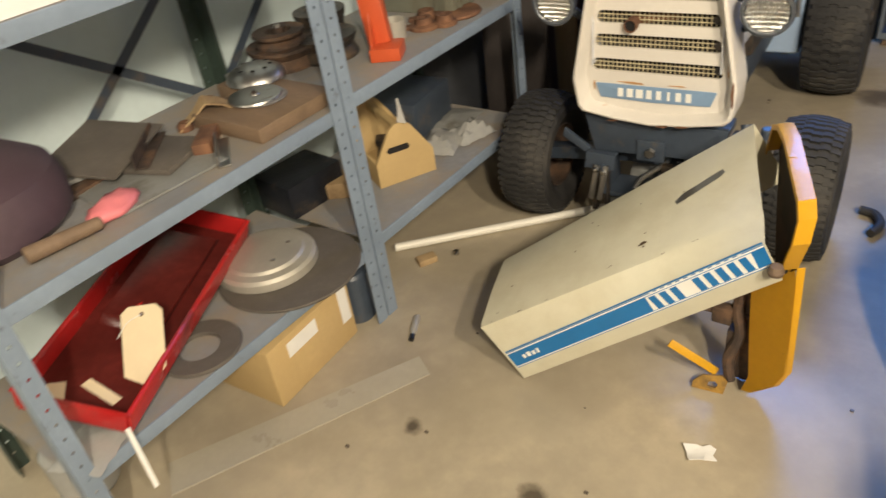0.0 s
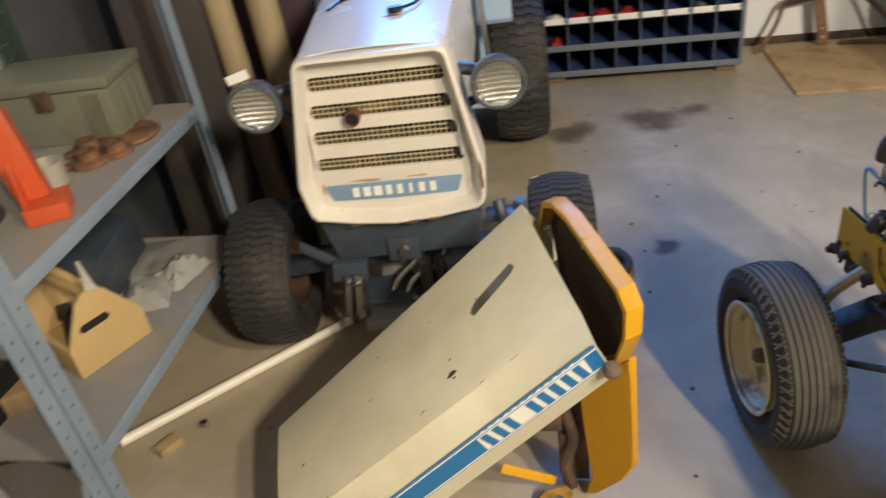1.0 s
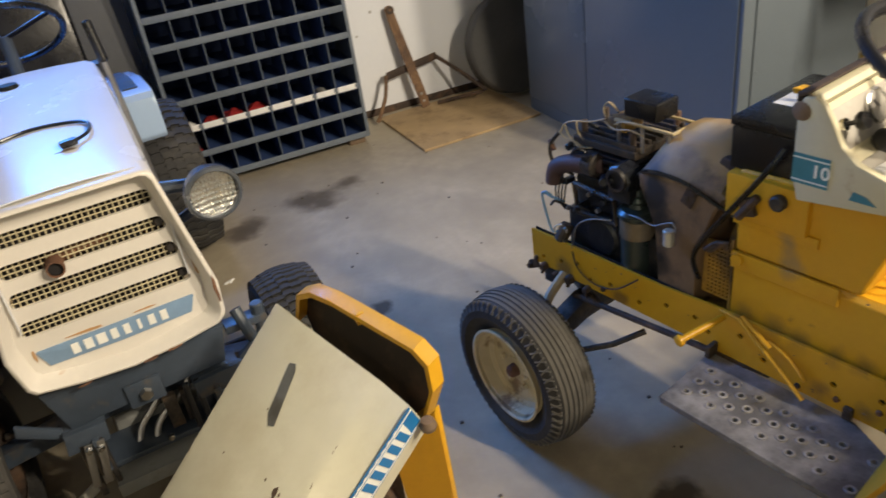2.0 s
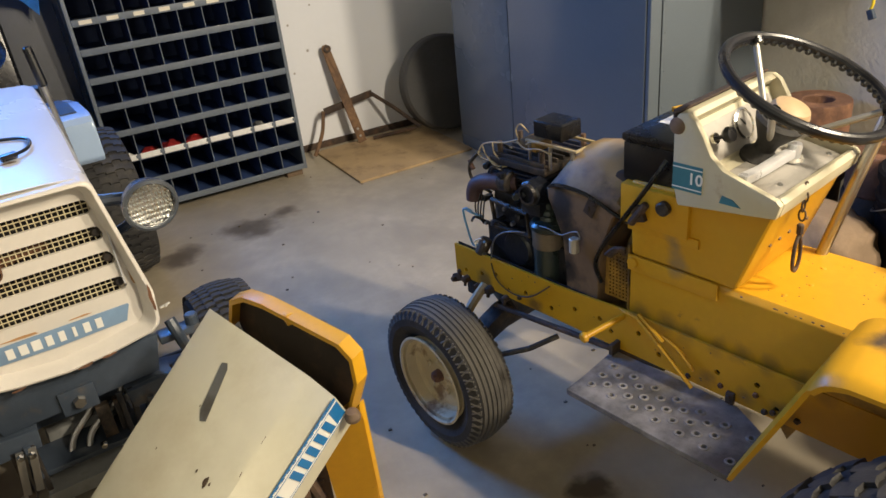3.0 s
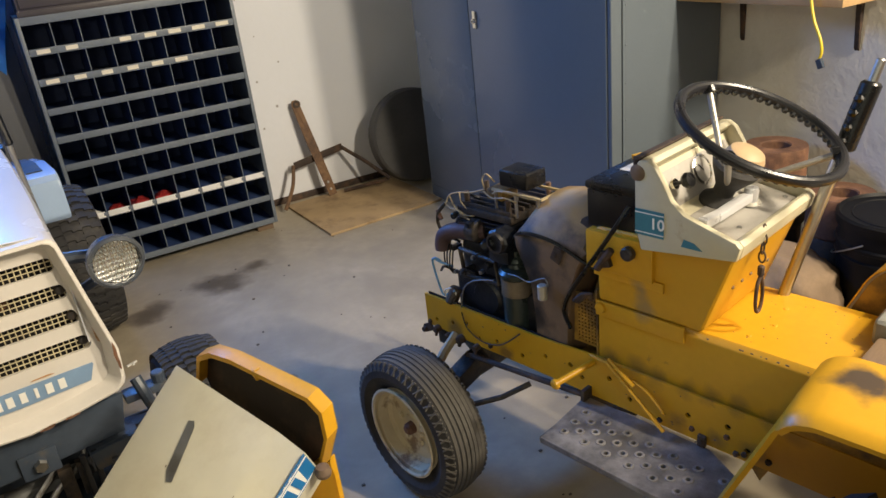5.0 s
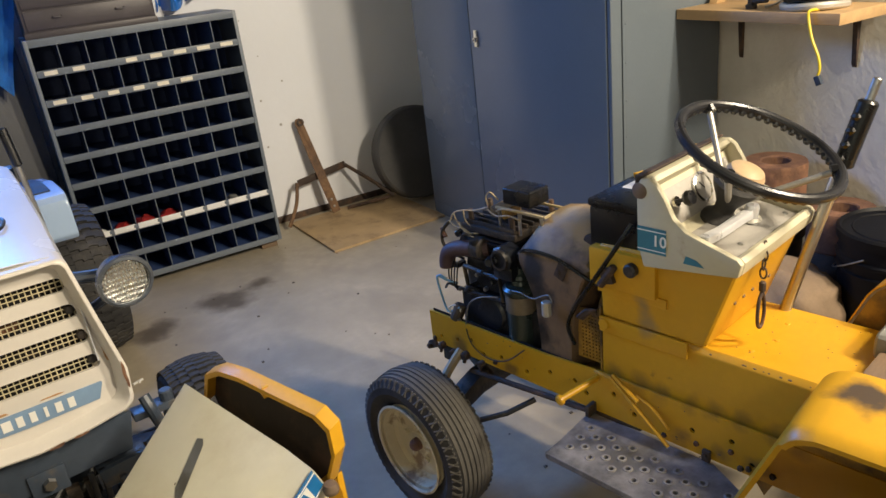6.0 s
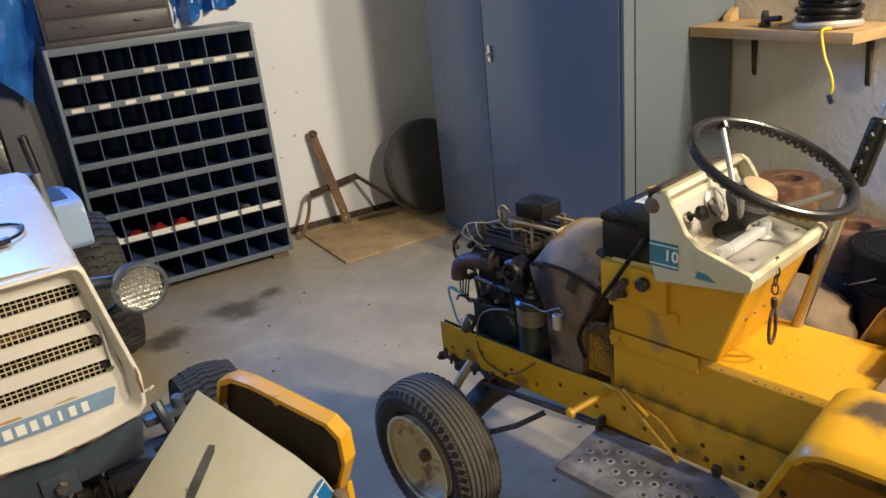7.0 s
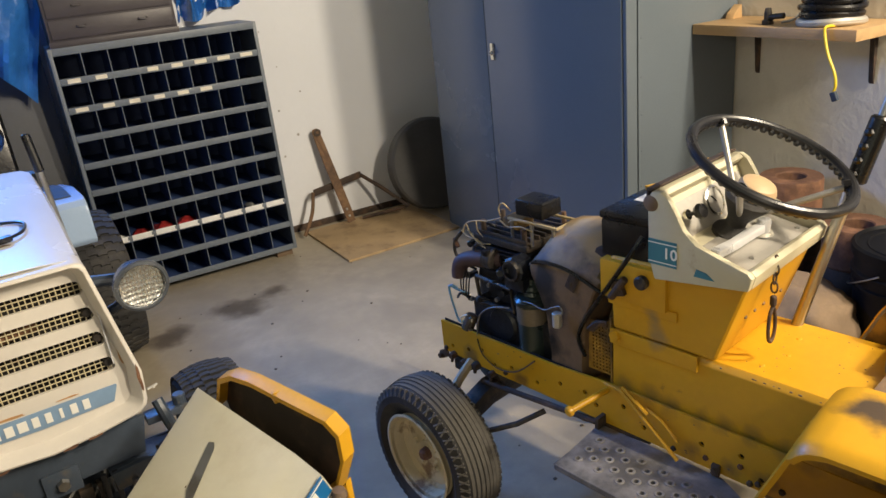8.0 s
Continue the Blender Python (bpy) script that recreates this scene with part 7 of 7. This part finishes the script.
single("pink_rag", gl, PINK, pose(-1.745, -2.985, ZM, 0, 0, 15), "crumpled pink rag on the shelf edge", "rag")
# stacked steel offcuts
for k, (x, y, z, w, l, rz, t, mat, rx, ry) in enumerate([(-1.99, -2.90, 0.000, 0.20, 0.34, 8, 0.012, DARKRUST, 0, 0), (-2.0, -2.93, 0.0135, 0.17, 0.25, -14, 0.010, GREYMETAL, 0, 0), (-1.965, -2.86, 0.036, 0.19, 0.22, 25, 0.006, SANDPAPER, 5, 6),
                                              (-1.80, -2.86, 0.0, 0.19, 0.26, -4, 0.006, GREYMETAL, 0, 0), (-1.835, -2.79, 0.0075, 0.12, 0.16, 20, 0.012, SANDPAPER, 0, 0)]):
    single("steel_offcut", box((-w / 2, -l / 2, 0.0), (w / 2, l / 2, t), 0.002), mat, pose(x, y, ZM + z, rx, ry, rz), "dusty flat steel offcut in a pile on the shelf", "offcut", "steel offcuts on the shelf")
single("steel_angle", join(box((-0.015, -0.09, 0), (0.015, 0.09, 0.004), 0.001), box((-0.015, -0.09, 0.004), (-0.011, 0.09, 0.032), 0.001)), DARKRUST, pose(-1.872, -2.80, ZM + 0.0205, 0, 0, 42), "short rusty steel angle on the offcuts", "angle iron")
single("steel_angle", join(box((-0.014, -0.075, 0), (0.014, 0.075, 0.004), 0.001), box((-0.014, -0.075, 0.004), (-0.010, 0.075, 0.028), 0.001)), BARESTEEL, pose(-1.735, -2.715, ZM, 0, 0, 52), "short rusty steel angle on the shelf deck", "angle iron")
single("steel_block", box((-0.02, -0.055, 0), (0.02, 0.055, 0.03), 0.003), RUST, pose(-1.80, -2.705, ZM, 0, 0, 40), "rusty steel block on the shelf", "block")
lea = skin([[(0.0, 0.0, 0.0), (0.05, 0.0, 0.004)], [(0.0, 0.04, 0.030), (0.05, 0.045, 0.034)], [(0.005, 0.07, 0.064), (0.055, 0.075, 0.060)], [(0.01, 0.11, 0.052), (0.06, 0.115, 0.05)], [(0.012, 0.15, 0.020), (0.062, 0.15, 0.024)]], 0.004)
single("leather_strap", lea, PLYWOOD, pose(-1.965, -2.66, ZM, 0, 0, -35), "folded tan leather strap on the shelf", "strap")
for x, y, r, h in ((-1.97, -2.56, 0.028, 0.03), (-1.93, -2.665, 0.020, 0.02)):
    single("rusty_fitting", lathe([(r * 0.5, 0), (r, 0), (r, h * 0.6), (r * 0.7, h), (r * 0.5, h), (r * 0.5, 0)], "z", 18, closed=False), RUST, pose(x, y, ZM), "small rusty pipe fitting on the shelf", "fitting", "rusty fittings on the shelf")
board_m = pose(-1.795, -2.530, ZM)
single("wood_board", box((-0.118, -0.122, 0), (0.118, 0.122, 0.036), 0.004), DARKWOOD, board_m, "thick square of dark stained wood on the shelf", "board")
single("wood_offcut", box((-0.085, -0.05, 0.0), (0.0, 0.05, 0.036), 0.004), DARKWOOD, pose(-1.917, -2.45, ZM), "dark wooden offcut beside the board", "offcut")
cover = thing("pulley_cover", pose(-1.825, -2.525, ZM + 0.0365), "flat dull metal disc lying on the wood board", "disc", "metal discs on the board")
part("plate", lathe([(0, 0.008), (0.012, 0.008), (0.014, 0.005), (0.055, 0.006), (0.064, 0.004), (0.066, 0.0), (0, 0.0)], "z", 32, pose(0, 0, 0.0048), closed=False), BARESTEEL, cover)
part("lower_plate", lathe([(0, 0.0), (0.060, 0.0), (0.062, 0.003), (0.060, 0.0045), (0, 0.0045)], "z", 32, pose(0.016, 0.006, 0.0), closed=False), WORNSTEEL, cover)
part("boss", lathe([(0, 0.022), (0.007, 0.015), (0.009, 0.008)], "z", 14, closed=False), DARKRUST, cover)
hub2 = thing("steel_hubcap", pose(-1.922, -2.432, ZM + 0.0368), "domed steel cap with holes on the board", "hubcap", "metal discs on the board")
part("dome", lathe([(0.070, 0.0), (0.076, 0.004), (0.074, 0.012), (0.066, 0.022), (0.052, 0.030), (0.036, 0.034), (0.018, 0.036), (0, 0.0365)], "z", 36, closed=False), BARESTEEL, hub2)
for a in range(0, 360, 45):
    part("vent_hole", lathe([(0, 0.0004), (0.006, 0.0)], "z", 10, pose(0.042 * math.cos(radians(a)), 0.042 * math.sin(radians(a)), 0.0338, 0, 14 * math.cos(radians(a)), 0), closed=False), SHADEBLACK, hub2)
# far bay of the middle shelf: pulleys, orange bracket, ammunition-style box
for k, (x, y, z, r, h, mat) in enumerate(((-1.985, -2.275, 0.0, 0.095, 0.055, DARKRUST), (-1.90, -2.19, 0.0, 0.085, 0.06, CASTIRON), (-2.00, -2.10, 0.0, 0.075, 0.09, CASTIRON), (-1.985, -2.275, 0.056, 0.07, 0.035, DARKRUST))):
    p_ = thing("drive_pulley", pose(x, y, ZMB + z), "greasy rusty iron pulley on the shelf", "pulley", "pulleys on the shelf")
    part("sheave", lathe([(0, 0), (r, 0), (r, 0.008), (r * 0.85, h * 0.5), (r, h - 0.008), (r, h), (r * 0.5, h), (r * 0.45, h - 0.012), (0.02, h - 0.010), (0.018, h + 0.008), (0, h + 0.008)], "z", 30, closed=False), mat, p_)
    part("nut", lathe([(0, h + 0.016), (0.009, h + 0.015), (0.010, h + 0.008)], "z", 6, closed=False), BARESTEEL, p_)
brk = thing("orange_bracket", pose(-1.725, -2.150, ZMB, 0, 0, 28), "bright orange painted steel L-shaped bracket", "bracket")
part("foot", box((-0.035, -0.045, 0), (0.045, 0.040, 0.034), 0.003), ORANGE, brk)
part("upright", moved(box((-0.035, -0.012, 0), (0.025, 0.030, 0.175), 0.003), pose(-0.012, 0.020, 0.030, -10, -8, 0)), ORANGE, brk)
part("gusset", prism([(-0.03, 0.03), (0.03, 0.03), (-0.01, 0.12)], -0.034, -0.028, "x", 0.001), ORANGE, brk)
single("steel_cup", lathe([(0, 0), (0.030, 0), (0.034, 0.004), (0.036, 0.055), (0.033, 0.055), (0.031, 0.006), (0, 0.006)], "z", 24, closed=False), ALU, pose(-1.79, -2.035, ZMB), "dull metal cup on the shelf", "cup")
for x, y, s_ in ((-1.765, -1.93, 1.0), (-1.72, -1.89, 0.8), (-1.80, -1.87, 0.9)):
    c_ = thing("rusty_casting", pose(x, y, ZMB, 0, 0, 40 * s_), "small rusty cast part on the shelf", "casting", "rusty castings on the shelf")
    part("flange", lathe([(0.014, 0), (0.045 * s_, 0), (0.045 * s_, 0.010), (0.026, 0.013), (0.024, 0.03), (0.014, 0.03), (0.014, 0)], "z", 20, closed=False), RUST, c_)
    part("ear", box((-0.06 * s_, -0.012, 0), (-0.03 * s_, 0.012, 0.012), 0.003), RUST, c_)
single("rusty_plate", lathe([(0, 0), (0.075, 0), (0.078, 0.004), (0.074, 0.010), (0.03, 0.012), (0, 0.012)], "z", 30, closed=False), RUST, pose(-1.745, -1.80, ZMB), "flat rusty round plate on the shelf", "plate")
crate = thing("metal_case", pose(-1.905, -1.735, ZMB, 0, 0, 6), "olive-grey ribbed metal case with a lid", "case")
part("case_body", box((-0.16, -0.095, 0.0), (0.155, 0.095, 0.125), 0.006), OLIVE, crate)
part("case_lid", box((-0.165, -0.100, 0.127), (0.160, 0.100, 0.155), 0.006), OLIVE, crate)
for k in range(4):
    part("rib", box((0.1555, -0.07 + 0.04 * k, 0.012), (0.163, -0.05 + 0.04 * k, 0.115), 0.003), OLIVE, crate)
part("case_latch", box((-0.02, -0.106, 0.09), (0.02, -0.0955, 0.135), 0.002), DARKRUST, crate)
for k in range(4):
    part("corner_rib", box((0.09 + 0.012 * k, -0.102, 0.012), (0.096 + 0.012 * k, -0.0955, 0.118), 0.001), OLIVE, crate)
# top shelf: a cardboard tray with parts
tray = thing("parts_tray", pose(-1.80, -3.03, 1.059), "open white card tray of pale orange scraps", "tray")
part("tray_base", box((-0.14, -0.14, 0.0), (0.14, 0.14, 0.006)), PAPER, tray)
for a in range(4):
    part("tray_side", moved(box((-0.14, 0.136, 0.006), (0.14, 0.140, 0.03)), pose(0, 0, 0, 0, 0, 90 * a)), PAPER, tray)

single("orange_scrap", box((-0.05, -0.08, 0), (0.05, 0.08, 0.03), 0.008), DULLORANGE, pose(-1.77, -3.05, 1.066, 0, 0, 20), "pale orange scrap in the card tray", "scrap")
# lower shelf
single("white_cloth", crumple(0.12, 0.13, 0.02, 41), PLASTICBAG, pose(-1.70, -3.245, ZL, 0, 0, 25), "crumpled white cloth under the pan", "cloth")
pan_m = basis(Vector((-1.640, -3.185, ZL + 0.022)), (-0.30, 0.60, 0.028), (-0.9, -0.45, 0.30))
pan = thing("red_pan", pan_m, "glossy red steel pan with tags lying on the shelf", "pan")
PL, PW = 0.66, 0.235
part("pan_floor", box((0, 0, 0), (PL, PW, 0.003)), PANFLOOR, pan, "dark red oily pan floor")
for lo, hi in (((0, -0.004, 0.0), (PL, 0.004, 0.052)), ((0, PW - 0.004, 0.0), (PL, PW + 0.004, 0.052)), ((-0.004, 0.0045, 0.0), (0.004, PW - 0.0045, 0.052)), ((PL - 0.004, 0.0045, 0.0), (PL + 0.004, PW - 0.0045, 0.052))):
    part("pan_wall", box(lo, hi, 0.0015), REDPAINT, pan)
part("pan_rim", tube([(0, 0, 0.052), (PL, 0, 0.052), (PL, PW, 0.052), (0, PW, 0.052)], 0.007, 8, smooth=False, closed=True), REDPAINT, pan)
part("pan_step", prism([(0.25, 0.003), (0.62, 0.003), (0.60, 0.022), (0.27, 0.022)], 0.06, 0.20, "y", 0.004), PANFLOOR, pan)
tag1 = thing("cardboard_tag", basis(Vector((-1.748, -3.045, 0.345)), (0.46, 0.34, 0.02), (-0.52, 0.45, 0.72)), "cream card tag with a string hole", "tag", "tags on the pan")
part("tag_card", holed([(-0.047, -0.085), (0.020, -0.085), (0.047, -0.050), (0.047, 0.070), (0.032, 0.085), (-0.030, 0.085), (-0.047, 0.070)], [ring_points(0.0, 0.066, 0.005, 10)], 0.0, 0.001, "z"), TAG, tag1)
part("tag_string", tube([(0.0, 0.066, 0.001), (-0.03, 0.05, 0.008), (-0.055, 0.02, 0.004)], 0.001, 5), PAPER, tag1)
single("paper_label", box((-0.045, -0.012, 0), (0.045, 0.012, 0.001)), TAG, pan_m @ pose(0.075, 0.10, 0.004, 0, 0, 70), "strip of cream paper in the pan", "paper", "tags on the pan")
single("paper_label", box((-0.025, -0.018, 0), (0.025, 0.018, 0.001)), TAG, pan_m @ pose(0.05, 0.185, 0.004, 0, 0, 25), "strip of cream paper in the pan", "paper", "tags on the pan")
single("paper_tag", box((-0.005, -0.0006, -0.150), (0.005, 0.0006, 0.0)), PAPER, pose(-1.628, -3.192, 0.292, -12, 0, 70), "long white tag hanging from the pan", "tag", "tags on the pan")
single("red_clamp", tube([(0, 0, 0.008), (0.03, 0.01, 0.02), (0.07, 0.0, 0.014), (0.10, -0.015, 0.008)], 0.008, 8), REDPAINT, pan_m @ pose(0.24, 0.11, 0.004, 0, 0, 20), "bright red curved handle lying in the pan", "handle")
single("abrasive_disc", lathe([(0, 0), (0.185, 0), (0.187, 0.004), (0.185, 0.008), (0.05, 0.008), (0.048, 0.006), (0, 0.006)], "z", 44, closed=False), SANDPAPER, pose(-1.775, -2.605, ZL + 0.001), "large dark abrasive disc on the shelf", "disc")
lid = thing("round_cover", pose(-1.835, -2.625, ZL + 0.0095), "round dull aluminium cover with pins", "cover")
part("dish", lathe([(0.128, 0.0), (0.133, 0.004), (0.132, 0.024), (0.124, 0.032), (0.105, 0.036), (0.098, 0.043), (0.05, 0.047), (0, 0.047)], "z", 48, closed=False), ALU, lid)
for x, y in ((0.03, 0.05), (0.055, -0.03)):
    part("pin", cyl((x, y, 0.046), (x + 0.010, y + 0.006, 0.050), 0.0035, 8), BARESTEEL, lid)
single("iron_ring", lathe([(0.048, 0), (0.095, 0), (0.098, 0.004), (0.095, 0.010), (0.05, 0.010), (0.048, 0.008), (0.048, 0)], "z", 36, closed=False), SANDPAPER, pose(-1.738, -2.935, ZL + 0.001), "brown flat friction ring on the shelf", "ring")
jug = thing("clear_jug", pose(-1.90, -3.23, 0.0), "cloudy plastic jug on the floor under the shelf", "jug")
part("jug_body", lathe([(0, 0), (0.065, 0), (0.07, 0.01), (0.07, 0.13), (0.05, 0.165), (0.022, 0.18), (0.022, 0.20), (0, 0.20)], "z", 24, closed=False), PLASTICBAG, jug)
part("jug_cap", lathe([(0, 0.222), (0.026, 0.222), (0.026, 0.200), (0, 0.20)], "z", 18, closed=False), PAPER, jug)
# far bay of the lower shelf
tote = thing("wooden_tote", basis(Vector((-1.800, -2.195, ZLB)), (0.085, 0.165, 0), (-1, 0.5, 0)), "plain plywood tool tote with hand slot", "tool tote")
end_out = [(0.0, 0.0), (0.185, 0.0), (0.185, 0.075), (0.125, 0.17), (0.105, 0.185), (0.075, 0.185), (0.055, 0.17), (0.0, 0.075)]
slot_h = [(0.045, 0.100), (0.105, 0.100), (0.112, 0.108), (0.105, 0.118), (0.045, 0.118), (0.038, 0.108)]
for y in (0.0, 0.24):
    part("end_board", prism(end_out, y, y + 0.012, "y", 0.001), CARDBOARD, tote)
part("hand_slot", prism(slot_h, -0.002, 0.0, "y"), SHADEBLACK, tote)
for x in (0.0, 0.175):
    part("side_board", box((x, 0.0125, 0.0), (x + 0.010, 0.2395, 0.08), 0.001), CARDBOARD, tote)
part("tote_floor", box((0.0105, 0.0125, 0.0), (0.1745, 0.2395, 0.008)), CARDBOARD, tote)
part("tote_rail", cyl((0.092, 0.0125, 0.165), (0.092, 0.2395, 0.165), 0.012, 12), CARDBOARD, tote)
single("paper_tag", skin([[(0, 0, 0), (0.03, 0.004, 0)], [(0.004, 0.006, 0.035), (0.024, 0.0, 0.04)], [(0.010, 0.0, 0.075), (0.016, 0.002, 0.075)]], 0.0012), PAPER, pose(-1.765, -2.115, ZLB + 0.186), "twisted white paper sticking out of the tote", "paper")
for k, (x, y, rz) in enumerate(((0.05, 0.09, 10), (0.11, 0.13, -30), (0.08, 0.18, 60))):
    single("rusty_tool", join(cyl((-0.05, 0, 0.012), (0.05, 0, 0.012), 0.010, 10, bevel=0.002), box((0.04, -0.018, 0), (0.075, 0.018, 0.024), 0.004)), (RUST, DARKRUST, CASTIRON)[k], basis(Vector((-1.800, -2.195, ZLB)), (0.085, 0.165, 0), (-1, 0.5, 0)) @ pose(x, y, 0.0085, 0, -22, rz), "old rusty hand tool in the tote", "tool", "tools in the tote")
for k, (x, y, w, l, h, mat, rz, txt) in enumerate(((-1.80, -1.885, 0.13, 0.17, 0.045, PLASTICBAG, 20, "crumpled clear plastic parts bag on the shelf"), (-1.745, -1.80, 0.10, 0.14, 0.06, PLASTICBAG, -15, "bulging clear plastic parts bag on the shelf"), (-1.86, -1.72, 0.14, 0.18, 0.02, GREYMETAL, 10, "grey crumpled packet on the shelf"))):
    single("parts_bag", crumple(w, l, h, 7 + k), mat, pose(x, y, ZLB, 0, 0, rz), txt, "bag", "bags on the lower shelf")
single("wood_block", box((-0.06, -0.045, 0), (0.06, 0.045, 0.05), 0.004), PLYWOOD, pose(-1.93, -2.27, ZLB, 0, 0, 35), "tan wooden block on the shelf", "block")
single("dark_box", box((-0.09, -0.12, 0), (0.09, 0.12, 0.13), 0.006), NAVY, pose(-1.98, -1.80, ZLB, 0, 0, 8), "dark blue carton at the back of the shelf", "box")
# the black one is added in place of deep shadow at the shelf's back
single("dark_box", box((-0.08, -0.10, 0), (0.08, 0.10, 0.10), 0.006), ENGINEBLACK, pose(-1.99, -2.33, ZLB + 0.0, 0, 0, -5), "black box standing for the shadow at the back of the shelf", "box")
# under the shelving
carton = thing("cardboard_box", pose(-1.655, -2.832, 0.0, 0, 0, 4), "sealed tan cardboard box under the shelf", "box")
part("carton_body", box((-0.22, 0.0, 0.0), (0.0, 0.315, 0.178), 0.006), CARDBOARD, carton)
part("carton_label", box((0.0006, 0.065, 0.115), (0.0016, 0.175, 0.158)), PAPER, carton, "white paper address label left blank")
part("carton_tape", box((0.0006, 0.268, 0.065), (0.0018, 0.303, 0.178)), PAPER, carton, "white strip of parcel tape")
can = thing("blue_canister", pose(-1.725, -2.455, 0.0), "dark blue metal canister behind the shelf post", "canister")
part("can_body", lathe([(0, 0), (0.045, 0), (0.048, 0.004), (0.048, 0.15), (0.042, 0.16), (0.02, 0.165), (0, 0.165)], "z", 24, closed=False), NAVY, can)
single("wood_offcut", box((-0.018, -0.03, 0), (0.018, 0.03, 0.02), 0.002), PLYWOOD, pose(-1.70, -2.16, 0.0, 0, 0, -30), "tan wooden offcut on the floor", "offcut")
single("steel_ball", lathe([(0, 0), (0.008, 0.002), (0.011, 0.010), (0.008, 0.018), (0, 0.020)], "z", 14, closed=False), CHROME, pose(-1.635, -2.09, 0.0), "small shiny metal ball on the floor", "ball")

# ---- boards and posts leaning in the corner behind the shelving ----
for x0, y0, x1, y1, z1, w in ((-1.76, -1.08, -1.80, -1.10, 1.7, 0.045), (-1.63, -1.06, -1.66, -1.08, 1.7, 0.05)):
    a_, b_ = Vector((x0, y0, 0.02)), Vector((x1, y1, z1))
    single("wooden_post", cyl(a_, b_, w, 14, bevel=0.006, r2=w * 0.92), PALEWOOD, I4, "pale round wooden post leaning behind the shelving", "post", "posts in the corner")
single("brown_panel", box((-0.12, -0.012, 0), (0.12, 0.012, 1.5), 0.003), OLDPANEL, pose(-1.83, -1.36, 0.0, -3, 0, 14), "brown hardboard panel leaning upright", "panel")
single("black_sheet", box((-0.36, -0.01, 0), (0.36, 0.01, 1.75), 0.003), MAROON, pose(-1.72, -0.94, 0.0, 0, 0, 4), "dark purple-grey sheet standing behind the tractor wheel", "sheet")
single("metal_sheet", box((-0.29, -0.01, 0), (0.29, 0.01, 1.6), 0.003), DIMGREY, pose(-2.14, -1.26, 0.0, 0, 2, 88), "dark grey metal sheet against the wall", "sheet")
